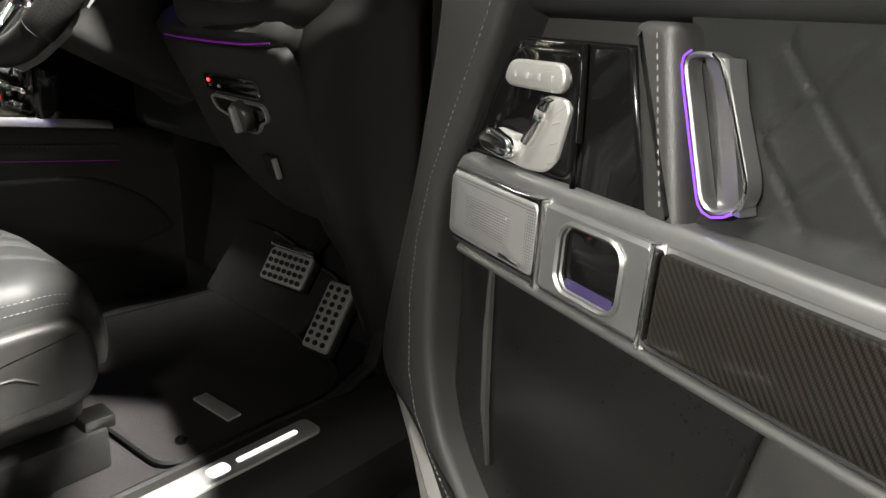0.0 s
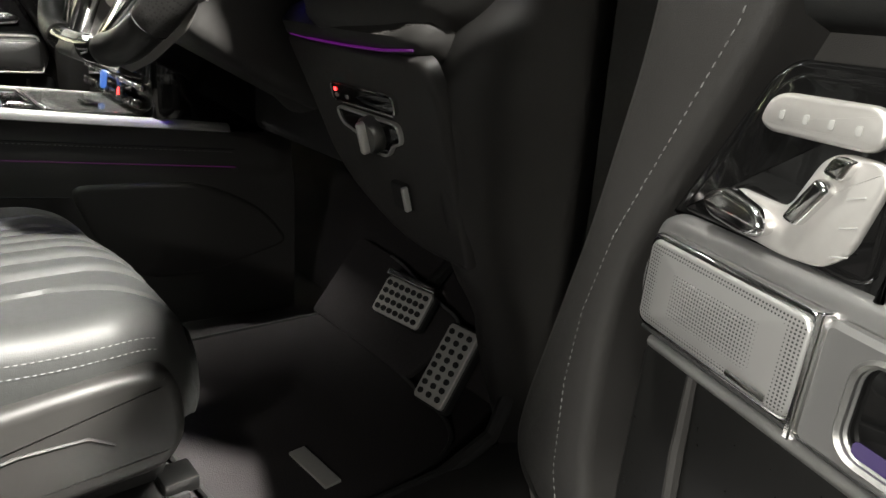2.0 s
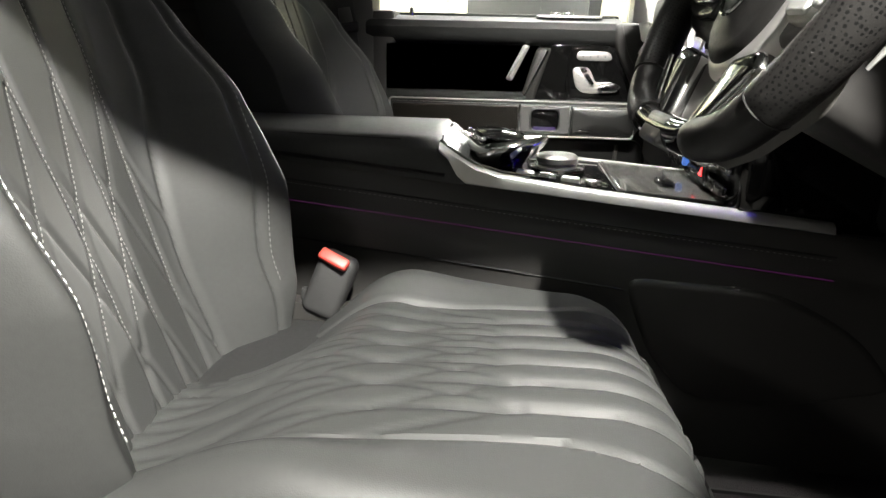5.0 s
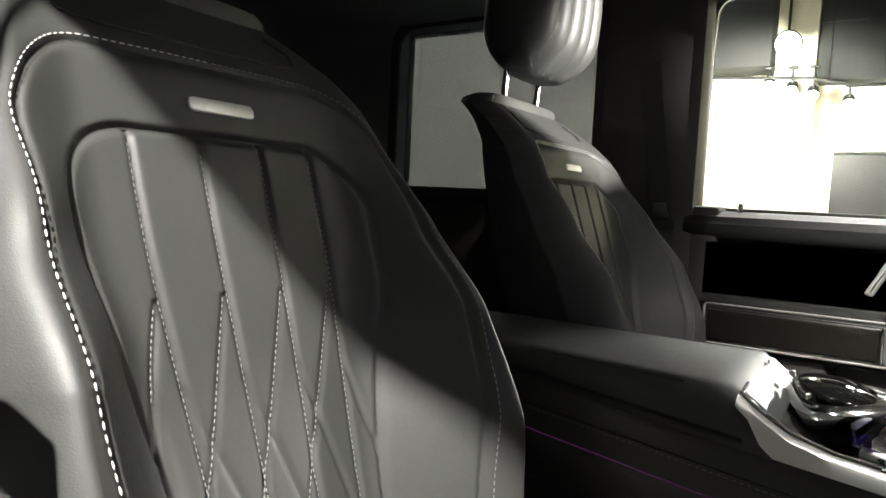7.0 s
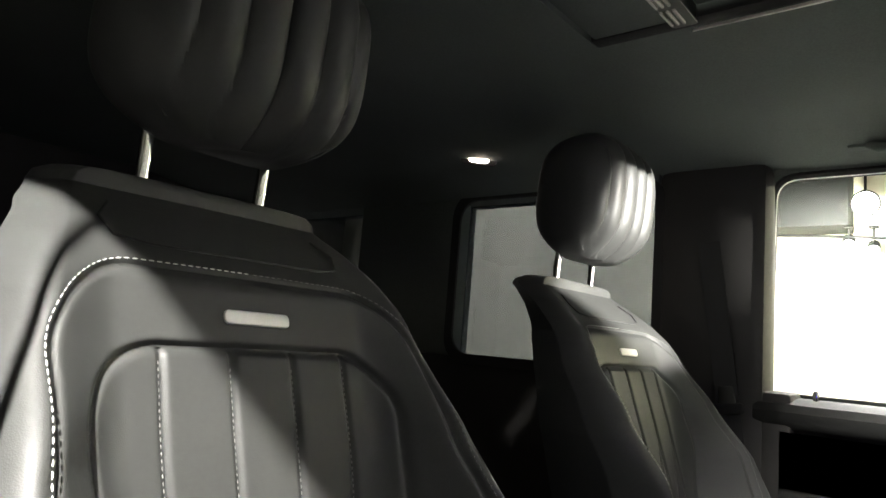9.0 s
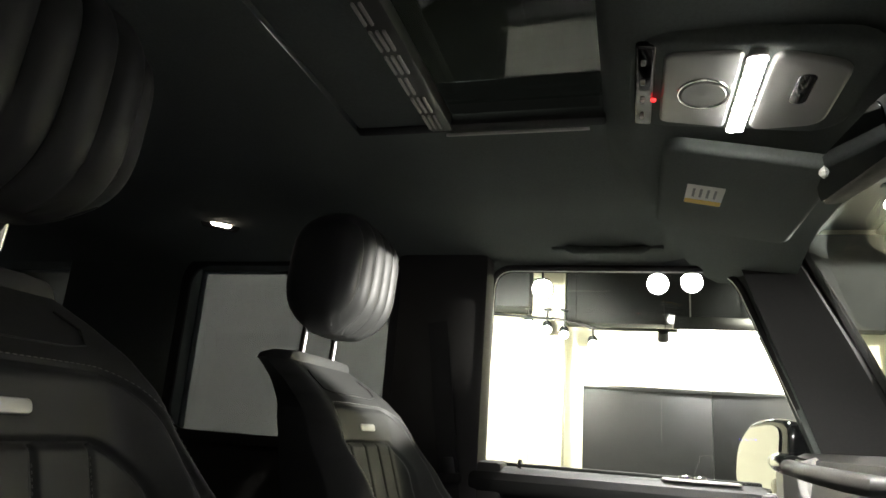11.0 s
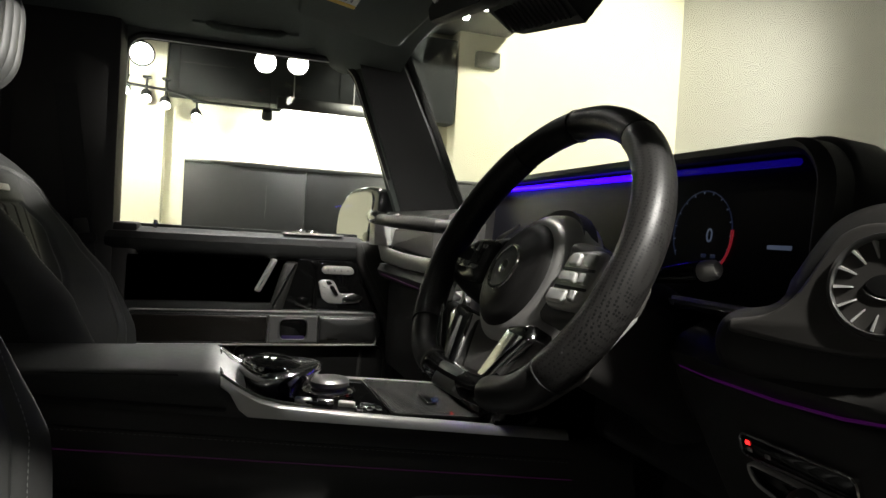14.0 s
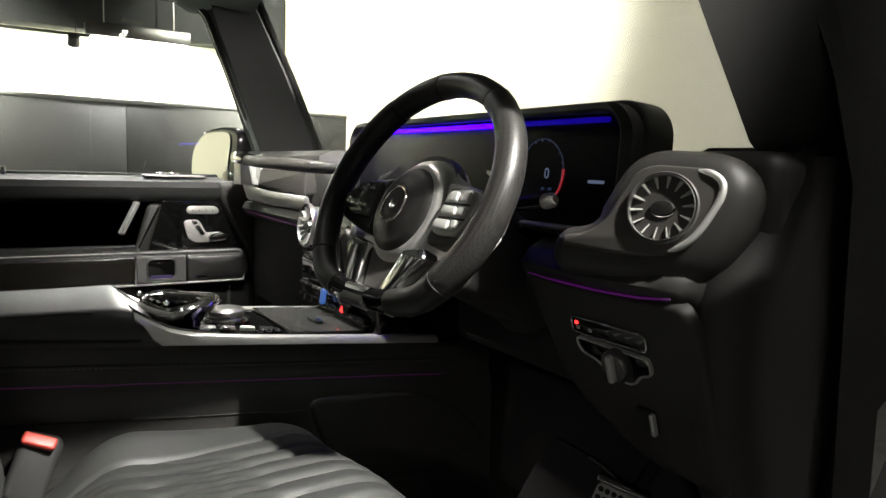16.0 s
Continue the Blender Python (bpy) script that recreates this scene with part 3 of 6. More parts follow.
BACK_W = [(0.90, 0.212), (1.02, 0.238), (1.15, 0.245), (1.25, 0.237), (1.33, 0.219), (1.38, 0.205), (1.42, 0.191), (1.45, 0.174), (1.478, 0.155)]
WING = [(0.90, 0.06), (0.98, 0.093), (1.10, 0.122), (1.20, 0.108), (1.28, 0.070), (1.36, 0.032), (1.42, 0.013), (1.48, 0.002)]
WING_FROM = [(1.00, 0.32), (1.20, 0.42), (1.30, 0.52), (1.40, 0.60)]
LINES = (-0.097, -0.035, 0.028, 0.090)


def wing_at(a, z):
    """How far the side bolster stands forward."""
    return table(z, WING) * smooth01(table(z, WING_FROM), 0.90, a)


def flank(a, z):
    """How far the outer flank has fallen back from the bolster's ridge."""
    e = min(1.0, max(0.0, (a - 0.84) / 0.16))
    return (0.014 + 0.40 * table(z, WING)) * e ** 1.25 + 0.020 * e ** 3


def insert_half(z):
    return 0.150 - 0.05 * smooth01(1.30, 1.00, z)


def back_groove(x, z):
    """Depth of seams and quilting on the backrest."""
    g = 0.0
    half, top = insert_half(z), 1.347
    d = min(half - abs(x), top - z)
    if half - abs(x) < 0.06 and top - z < 0.06:
        d = 0.06 - math.hypot(0.06 - (half - abs(x)), 0.06 - (top - z))
    g += 0.0055 * math.exp(-(d / 0.0036) ** 2)
    half2, top2 = half + 0.030 + 0.035 * smooth01(1.34, 1.1, z), 1.408
    e = min(half2 - abs(x), top2 - z)
    if half2 - abs(x) < 0.075 and top2 - z < 0.075:
        e = 0.075 - math.hypot(0.075 - (half2 - abs(x)), 0.075 - (top2 - z))
    g += 0.005 * math.exp(-(e / 0.0033) ** 2)
    if d > 0.002:
        for a in LINES:
            xa = a * (half / 0.150) ** 0.6
            g += 0.0042 * math.exp(-((x - xa) / 0.0034) ** 2)
            fall = max(0.0, 1.235 - z)
            for s in (1, -1):
                if s < 0 and z > 1.16:
                    continue
                xb = xa + s * (0.34 * fall if s > 0 else 0.30 * max(0.0, 1.16 - z) - 0.0)
                if fall > 0.012:
                    g += 0.003 * math.exp(-((x - xb) / 0.0034) ** 2)
    return g


def backrest_mesh():
    rings = []
    zs = [0.90 + 0.004 * k for k in range(75)] + [1.20 + 0.278 * k / 160 for k in range(161)]
    fr = [-1 + 2 * i / 300 for i in range(301)]
    for z in zs:
        w, c = table(z, BACK_W), back_centre(z)
        ring = []
        for s in fr:
            a = abs(s)
            x = s * w
            y = c + wing_at(a, z) + 0.006 * (1 - a * a)
            y -= flank(a, z)
            y -= back_groove(s * w, z) if a < 0.95 else 0
            ring.append((SEAT_X + x, y, z))
        thick = 0.072 - 0.02 * smooth01(1.38, 1.48, z)
        for t in (0.95, 0.6, 0.2, -0.2, -0.6, -0.95):
            ring.append((SEAT_X + t * w * 0.97, c - thick - 0.012 * (1 - t * t), z))
        rings.append(ring)
    z = 1.478
    for f, up in ((0.93, 0.009), (0.72, 0.015), (0.4, 0.017)):
        base = rings[len(zs) - 1]
        cy = sum(p[1] for p in base) / len(base)
        rings.append([(SEAT_X + (p[0] - SEAT_X) * (0.975 if f > 0.9 else 0.90 if f > 0.5 else 0.7), cy + (p[1] - cy) * f, z + up) for p in base])
    return loft(rings)


CUSH_W = [(-0.66, 0.225), (-0.45, 0.242), (-0.32, 0.243), (-0.26, 0.240), (-0.215, 0.228), (-0.185, 0.206)]


def cushion_groove(x, y):
    g = 0.0
    half = 0.150
    d = half + 0.02 * smooth01(-0.3, -0.2, y) - abs(x)
    g += 0.006 * math.exp(-(d / 0.003) ** 2)
    if d > 0.0:
        for a in (-0.105, -0.063, -0.021, 0.021, 0.063, 0.105):
            back = max(0.0, -0.31 - y)
            g += 0.0095 * math.exp(-((x - a) / 0.0065) ** 2) * (0.25 + 0.75 * smooth01(-0.44, -0.30, y))
            if back > 0.01:
                for s in (1, -1):
                    g += 0.0026 * math.exp(-((x - a - s * 0.32 * back) / 0.0048) ** 2)
    return g


def cushion_mesh():
    rings = []
    n = 100
    for k in range(n + 1):
        y = -0.68 + 0.50 * k / n
        w = table(y, CUSH_W)
        front = max(0.0, (y + 0.26) / 0.08)
        top = 0.972 + 0.022 * smooth01(-0.62, -0.30, y) - 0.06 * (1 - math.sqrt(max(0.0, 1 - min(1.0, front) ** 2)))
        ring = []
        for i in range(121):
            s = -1 + 2 * i / 120
            a = abs(s)
            x = s * w
            z = top + smooth01(0.58, 0.82, a) * (0.034 * (1 - smooth01(-0.56, -0.28, y)) if s > 0 else 0.020 * math.exp(-((y + 0.43) / 0.085) ** 2)) + 0.005 * (1 - a * a)
            edge = max(0.0, (a - 0.86) / 0.14)
            z -= 0.045 * (1 - math.sqrt(max(0.0, 1 - edge * edge)))
            z -= cushion_groove(x, y) if a < 0.92 else 0
            z -= 0.024 * smooth01(0.35, -0.7, s) * smooth01(-0.52, -0.38, y)
            z -= 0.055 * smooth01(-0.47, -0.66, y) + (0.035 * smooth01(-0.44, -0.58, y) * smooth01(0.0, -0.6, s))
            ring.append((SEAT_X + x, y, z))
        low = 0.905 - 0.045 * smooth01(-0.27, -0.19, y)
        for t in (1.0, 0.98, 0.5, -0.5, -0.98, -1.0):
            ring.append((SEAT_X + t * w * 0.99, y, low + (0.012 if abs(t) > 0.99 else 0)))
        rings.append(ring)
    base = rings[-1]
    for f, dy in ((0.93, 0.006), (0.75, 0.010), (0.4, 0.011)):
        cz = 0.925
        rings.append([(SEAT_X + (p[0] - SEAT_X) * (0.5 + 0.5 * f), p[1] + dy, cz + (p[2] - cz) * f) for p in base])
    return loft(rings)


def on_back(x, z, out=0.0012):
    w = table(z, BACK_W)
    a = abs(x) / w
    y = back_centre(z) + wing_at(a, z) + 0.006 * (1 - a * a) - flank(a, z)
    return (SEAT_X + x, y + out - back_groove(x, z) * 0.4, z)


def headrest_mesh():
    rings = []
    for k in range(25):
        t = k / 24
        z = 1.535 + 0.225 * t
        w = 0.122 * (1 - 0.55 * abs(2 * t - 1) ** 4) + 0.012
        d = 0.070 * (1 - 0.6 * abs(2 * t - 1) ** 3.5)
        cy = -0.890 + 0.015 * t
        ring = []
        for i in range(81):
            u = -1 + i / 40
            y = 1.2 * d * (1 - abs(u) ** 4.5) ** 0.5
            if abs(u) < 0.9:
                y -= 0.011 * (1 - abs(math.cos(math.pi * (u * w + 0.022) / 0.044)) ** 0.6)
            ring.append((SEAT_X + w * u, cy + y, z))
        for i in range(1, 24):
            a = math.pi * i / 24
            cx, sy = math.cos(a), math.sin(a)
            ring.append((SEAT_X + w * math.copysign(abs(cx) ** 0.45, cx), cy - d * sy ** 0.5, z))
        rings.append(ring)
    return loft(rings)


def seat():
    t = thing("front_seat", (SEAT_X, -0.45, 0.745), "dark grey quilted leather front seat with pale stitching", "car seat", "front seats")
    back = part("backrest", backrest_mesh(), LEATHER, t)
    part("badge", slab(rrect(0.068, 0.013, 0.005), axes((SEAT_X, back_centre(1.373) + 0.004, 1.373), (-1, 0, 0), (0, 0.95, -0.1 + 0.42)), 0.004, 0.0015), SATIN, back, "small satin metal badge")
    part("shoulder_patch", tube([on_back(x, z, 0.002) for x, z in ((-0.11, 1.462), (-0.125, 1.447), (-0.118, 1.432), (-0.09, 1.428), (0.09, 1.428), (0.118, 1.432), (0.125, 1.447), (0.11, 1.462))], 0.0012, 5), RUBBER, back)
    for s in (1, -1):
        pts = []
        for k in range(60):
            z = 0.98 + 0.35 * k / 59
            half2 = insert_half(z) + 0.030 + 0.035 * smooth01(1.34, 1.1, z) + 0.006
            pts.append(on_back(s * half2, z, 0.002))
        for k in range(1, 16):
            a = math.pi / 2 * k / 15
            half2 = 0.180 + 0.006
            pts.append(on_back(s * (half2 - 0.08 + 0.08 * math.cos(a)), 1.333 + 0.08 * math.sin(a), 0.002))
        pts.append(on_back(s * 0.05, 1.4135, 0.002))
        pts.append(on_back(s * 0.002, 1.4135, 0.002))
        # Far seam: same thread, its shade put into a greyer, thinner copy.
        part("seam_stitching", stitches(pts, 0.0044, 0.0024, 0.0006 if s > 0 else 0.0005), THREAD if s > 0 else GREY_THREAD, back, "pale seam stitching", smooth=0)
    for s in (-1,):
        pts = []
        for k in range(50):
            z = 0.95 + 0.43 * k / 49
            w, a = table(z, BACK_W), 0.95
            pts.append((SEAT_X + s * a * w, back_centre(z) + wing_at(a, z) + 0.006 * (1 - a * a) - flank(a, z) + 0.0012, z))
        part("edge_piping", tube(pts, 0.0024, 6), PIPING, back, "pale grey edge piping")
    quilt = []
    for a in LINES:
        pts = []
        for k in range(70):
            z = 0.99 + 0.345 * k / 69
            pts.append(on_back(a * (insert_half(z) / 0.150) ** 0.6 + 0.0035, z, 0.0012))
        quilt.append(stitches(pts, 0.0030, 0.0022, 0.0005))
        for s in (1,):
            pts = [on_back(a * (insert_half(z) / 0.150) ** 0.6 + s * 0.34 * (1.235 - z) + 0.003, z, 0.0012) for z in [1.0 + 0.22 * k / 40 for k in range(41)] if abs(a + 0.34 * (1.235 - z)) < insert_half(z) - 0.008]
            if len(pts) > 3:
                quilt.append(stitches(pts, 0.0030, 0.0022, 0.0005))
    part("quilt_stitching", join(*quilt), GREY_THREAD, back, "fine grey quilting thread", smooth=0)
    cush = part("cushion", cushion_mesh(), LEATHER, t)
    for s in (1,):
        for dz, dx in ((0.006, -0.006), (-0.006, 0.004), (-0.016, 0.007)):
            pts = []
            for k in range(50):
                y = -0.64 + 0.42 * k / 49
                w = table(y, CUSH_W)
                x = s * (w * 0.965 + dx)
                front = max(0.0, (y + 0.26) / 0.08)
                z = 0.972 + 0.022 * smooth01(-0.62, -0.30, y) + 0.034 * (1 - smooth01(-0.56, -0.28, y)) - 0.06 * (1 - math.sqrt(max(0.0, 1 - min(1.0, front) ** 2))) - 0.0155 + dz - 0.055 * smooth01(-0.47, -0.66, y)
                pts.append((SEAT_X + x, y, z + 0.001))
            part("edge_stitching", stitches(pts, 0.0036, 0.0022, 0.0005), GREY_THREAD, cush, "pale edge stitching", smooth=0)
    part("headrest", headrest_mesh(), LEATHER, t, "grey fluted leather headrest")
    for dx in (-0.062, 0.062):
        part("post", tube([(SEAT_X + dx * 1.06, -0.925, 1.44), (SEAT_X + dx * 1.06, -0.918, 1.56)], 0.0065, 12), CHROME, t, "chrome headrest post")
    for s in (1, -1):
        x = SEAT_X + s * 0.252
        m = axes((x - s * 0.03, 0, 0), (0, 1, 0), (s, 0, 0))
        out = [(-0.70, 0.83), (-0.225, 0.845), (-0.205, 0.875), (-0.21, 0.935), (-0.235, 0.952), (-0.30, 0.950), (-0.55, 0.925), (-0.70, 0.95)]
        out = [(y, z) for y, z in out] if s > 0 else [(y, -z) for y, z in out]
        side_ob = part("side_cover", slab(rounded(out, [0.01, 0.02, 0.02, 0.03, 0.03, 0.05, 0.08, 0.02]), m, 0.034, 0.012, 4), SEAT_PLASTIC, t, "grey plastic side cover")
        if s > 0:
            part("cover_line", tube([(x + 0.0045, y, z) for y, z in ((-0.52, 0.87), (-0.42, 0.892), (-0.34, 0.905), (-0.29, 0.903), (-0.27, 0.89))], 0.0018, 5), PLASTIC, side_ob)
        part("rail", box(x - 0.06 if s > 0 else x + 0.01, x - 0.01 if s > 0 else x + 0.06, -0.70, -0.20, 0.745, 0.80, 0.006), RUBBER, t, "black seat rail")
        part("rail_cap", box(x - 0.05 if s > 0 else x + 0.02, x - 0.015 if s > 0 else x + 0.05, -0.225, -0.190, 0.795, 0.812, 0.003), DARK_SATIN, t, "bare metal rail end")
    part("seat_pan", box(SEAT_X - 0.22, SEAT_X + 0.22, -0.66, -0.21, 0.80, 0.92, 0.02), RUBBER, t)
    return t


driver = seat()
copy_thing(driver, Matrix.Translation((SEAT_X - 0.775, -0.45, 0.745)))
# ---- doors ----


def car_door(name, m, side, z0, stretch, label, wide):
    """A front door in its own frame: x from the hinge outwards, side * y into the cabin, z up."""
    t = thing(name, (0, 0, 0), label, "car door", "front doors", m=m)

    def at(u, w, z, x=(1, 0, 0)):
        return axes((u * stretch, side * w, z + z0), x, (0, side, 0))

    def flat(u0, u1, za, zb, w, d, r, mat, pname, parent=t, lab="", bevel=0.003, dome=0.0):
        c = at((u0 + u1) / 2, w, (za + zb) / 2)
        return part(pname, slab(rrect((u1 - u0) * stretch, zb - za, r), c, d, bevel, 3, dome), mat, parent, lab)

    s = stretch
    end = wide
    # Body of the door with its skin, and the lining built up from it.
    part("outer_skin", box(-0.13 if side < 0 else -0.055, end * s, *sorted((side * -0.17, side * -0.10)), 0.55 + z0, 1.32 + z0, 0.02), BODY_PAINT, t, "black painted outer skin")
    part("lining", box(-0.06, (end - 0.01) * s, *sorted((side * -0.10, side * -0.055)), 0.60 + z0, 1.335 + z0, 0.015), DASH_LEATHER, t)

    def poly(pts, w, d, r, mat, pname, lab="", bevel=0.004, parent=t):
        mm = at(0, w, 0)
        flip = (mm.to_3x3() @ Vector((0, 1, 0))).z < 0
        return part(pname, slab(rounded([(p[0] * s, -p[1] if flip else p[1]) for p in pts], r), axes((0, side * w, z0), (1, 0, 0), (0, side, 0)), d, bevel), mat, parent, lab)

    # Leather front border, shoulder and lower area.
    poly([(0.30, 0.68), (0.30, 0.74), (0.16, 0.765), (0.06, 0.80), (0.0, 0.85), (-0.028, 0.92), (-0.034, 1.02), (-0.03, 1.08), (-0.012, 1.135), (0.055, 1.272), (0.075, 1.335), (-0.045, 1.335), (-0.052, 1.25), (-0.08, 1.12), (-0.11, 1.02), (-0.14, 0.92), (-0.145, 0.875), (-0.12, 0.842), (-0.06, 0.836), (-0.015, 0.805), (0.025, 0.768), (0.10, 0.715)], -0.056, 0.050, 0.03, DASH_LEATHER, "front_border", "dark leather front border", 0.012)
    if side < 0:
        poly([(-0.132, 0.845), (-0.06, 0.838), (-0.015, 0.807), (0.025, 0.770), (0.10, 0.717), (0.10, 0.60), (-0.02, 0.60), (-0.056, 0.728), (-0.092, 0.784), (-0.132, 0.825)], -0.056, 0.034, 0.01, PALE_PAINT, "door_shell", "pale grey painted door shell", 0.008)
    part("border_stitching", stitches([(u * s, side * -0.0056, z + z0) for u, z in ((0.2, 0.735), (0.12, 0.758), (0.06, 0.778), (0.0, 0.812), (-0.045, 0.848), (-0.066, 0.895), (-0.072, 0.98), (-0.064, 1.05), (-0.042, 1.12), (-0.012, 1.18), (0.036, 1.275), (0.05, 1.33))], 0.004, 0.003, 0.0006), GREY_THREAD, t, "pale border stitching", smooth=0)
    shoulder = [(-0.055, 1.275), (-0.030, 1.283), (-0.012, 1.30), (-0.008, 1.318), (-0.016, 1.333), (-0.04, 1.342), (-0.09, 1.345), (-0.12, 1.335), (-0.12, 1.275)]
    part("shoulder", loft([[(u * s, side * w, z + z0) for w, z in shoulder] for u in (0.05, 0.3, 0.6, end - 0.02)]), LEATHER, t, "padded leather shoulder")
    part("shoulder_stitching", stitches([(u * s, side * -0.0215, 1.292 + z0) for u in (0.075, 0.3, 0.6, end - 0.04)], 0.004, 0.003, 0.0006), GREY_THREAD, t, "pale shoulder stitching", smooth=0)
    # Upper field: gloss plate, leather bridge, handle and quilted field.
    up = 0.0 if side < 0 else 0.026
    gloss = poly([(0.0, 1.152), (0.228, 1.152), (0.194, 1.260 + up), (0.072, 1.260 + up), (0.058, 1.250 + up)], -0.052, 0.036, 0.006, GLOSS, "gloss_plate", "glossy black switch plate")
    # A raised panel carries the switches; its rim catches the light.
    poly([(0.012, 1.158), (0.146, 1.158), (0.153, 1.166), (0.150, 1.246 + up), (0.143, 1.254 + up), (0.078, 1.254 + up), (0.066, 1.246 + up)], -0.0175, 0.004, 0.008, GLOSS, "switch_panel", "raised glossy black switch panel", 0.0035, gloss)
    part("plate_rib", tube([(u * s, side * -0.0125, z + z0) for u, z in ((0.158, 1.156), (0.159, 1.19), (0.156, 1.23 + up * 0.6), (0.153, 1.258 + up))], 0.0026, 8), GLOSS, gloss, "glossy rib")
    mu = 0.028 if side > 0 else 0.0
    mem = poly([(0.064, 1.226 + mu), (0.072, 1.221 + mu), (0.134, 1.2215 + mu), (0.141, 1.228 + mu), (0.139, 1.239 + mu), (0.132, 1.2435 + mu), (0.076, 1.2425 + mu), (0.068, 1.238 + mu)], -0.0138, 0.006, 0.005, PALE_SATIN, "memory_switch", "pale satin memory switch", 0.0028)
    for k in range(4):
        part("key_mark", slab(rrect(0.0035, 0.005, 0.001), at(0.080 + 0.0155 * k, -0.0077, 1.231 + mu), 0.0004, 0.0001), PRINT, mem)
    su = 0.016 if side > 0 else 0.0
    adj = poly([(0.043, 1.170 + su), (0.052, 1.162 + su), (0.100, 1.158 + su), (0.124, 1.160 + su), (0.138, 1.172 + su), (0.148, 1.212 + su), (0.141, 1.219 + su), (0.118, 1.219 + su), (0.109, 1.213 + su), (0.096, 1.184 + su), (0.058, 1.186 + su)], -0.0138, 0.004, 0.007, PALE_SATIN, "seat_switch", "pale seat-shaped seat switch", 0.0025)
    poly([(0.040, 1.176 + su), (0.048, 1.166 + su), (0.082, 1.162 + su), (0.094, 1.169 + su), (0.086, 1.180 + su), (0.056, 1.186 + su)], -0.0100, 0.010, 0.007, CHROME, "cushion_key", "chrome cushion key", 0.005, adj)
    poly([(0.098, 1.180 + su), (0.108, 1.177 + su), (0.123, 1.201 + su), (0.114, 1.206 + su)], -0.0100, 0.007, 0.004, CHROME, "back_key", "chrome backrest key", 0.003, adj)
    poly([(0.115, 1.208 + su), (0.127, 1.206 + su), (0.131, 1.217 + su), (0.120, 1.218 + su)], -0.0100, 0.007, 0.003, CHROME, "head_key", "chrome headrest key", 0.003, adj)
    for k in range(3):
        part("key_mark", slab(rrect(0.010, 0.0010, 0.0004), at(0.134, -0.0097, 1.170 + 0.015 * k + su, (0.9, 0, 0.3)), 0.0004, 0.0001), PRINT, adj)
    poly([(0.226, 1.150), (0.260, 1.150), (0.228, 1.276), (0.192, 1.276)], -0.052, 0.040, 0.010, DASH_LEATHER, "handle_bridge", "dark leather handle bridge", 0.010)
    part("bridge_stitching", stitches([(u * s, side * -0.0115, z + z0) for u, z in ((0.243, 1.16), (0.231, 1.21), (0.2175, 1.268))], 0.004, 0.0025, 0.0006), GREY_THREAD, t, "pale bridge stitching", smooth=0)
    # Pull handle: a slanted ring with a wide grip on the driver's side, a plain slanted bar on the other.
    hm = axes((0, side * (-0.037 if side < 0 else -0.050), z0), (1, 0, 0), (0, side, 0))
    fy = -1 if (hm.to_3x3() @ Vector((0, 1, 0))).z < 0 else 1
    if side < 0:
        ring = rounded([(0.233, 1.254), (0.240, 1.2605), (0.258, 1.2600), (0.268, 1.249), (0.2955, 1.190), (0.2945, 1.176), (0.276, 1.1665), (0.264, 1.1715)], [0.008, 0.008, 0.010, 0.016, 0.012, 0.010, 0.010, 0.008], 6)
        hole = [tuple(p) for p in inset(ring, 0.0030)]
        grip = part("pull_handle", frame_ring([(a * s, b * fy) for a, b in ring], [(a * s, b * fy) for a, b in hole], hm @ Matrix.Translation((0, 0, 0.004)), 0.014, 0.0014), BAND, t, "satin metal pull handle")
        slope = []
        for k in range(9):
            f = k / 8
            z_ = 1.2575 - 0.0865 * f
            l_, r_ = 0.2365 + 0.0290 * f, 0.2665 + 0.0280 * f
            dip = 0.004 * (2 * f - 1) ** 2
            slope.append([(a * s, z_ * fy, c) for a, c in ((l_ + 0.007, 0.004), (l_ + 0.0085, 0.0080 + dip), (l_ + 0.014, 0.0095 + dip), (l_ + 0.021, 0.0115 + dip), (r_ - 0.001, 0.0160), (r_ - 0.001, 0.001), (l_ + 0.007, 0.001))])
        # Dark plate stands in for the shade inside the handle's opening.
        part("grip_shade", slab([(p[0] * s, p[1] * fy) for p in inset(ring, 0.002)], hm @ Matrix.Translation((0, 0, 0.000)), 0.003, 0.001), RUBBER, grip, "dark plate for the shade inside the grip")
        part("grip_face", loft([[hm @ Vector(p) for p in r] for r in slope]), DOOR_BAND, grip, "hollow satin grip face", smooth=60)
        part("grip_edge", tube([hm @ Vector((a * s, b * fy, 0.0185)) for a, b in ((0.256, 1.2595), (0.262, 1.2555), (0.268, 1.246), (0.282, 1.217), (0.2945, 1.190), (0.2945, 1.178), (0.290, 1.173))], 0.0012, 6, up=(0, 1, 0)), CHROME, grip, "bright grip edge")
        line = [(0.2400, 1.2605), (0.2350, 1.2570), (0.2345, 1.2515), (0.2380, 1.240), (0.2510, 1.206), (0.2625, 1.1765), (0.2650, 1.1715), (0.2690, 1.1680), (0.2755, 1.1665), (0.284, 1.1690), (0.291, 1.1735)]
        part("light_line", tube([hm @ Vector((a * s, b * fy, 0.0185)) for a, b in line], 0.0008, 6, up=(0, 1, 0)), PURPLE_BRIGHT, grip, "thin purple light line")
    else:
        bar = rounded([(0.240, 1.280), (0.255, 1.283), (0.291, 1.202), (0.277, 1.197)], 0.006, 5)
        grip = part("pull_handle", slab([(a * s, b * fy) for a, b in bar], hm @ Matrix.Translation((0, 0, 0.012)), 0.030, 0.008, 4), SATIN, t, "slanted satin metal pull handle")
    # Quilted leather field.
    rows = []
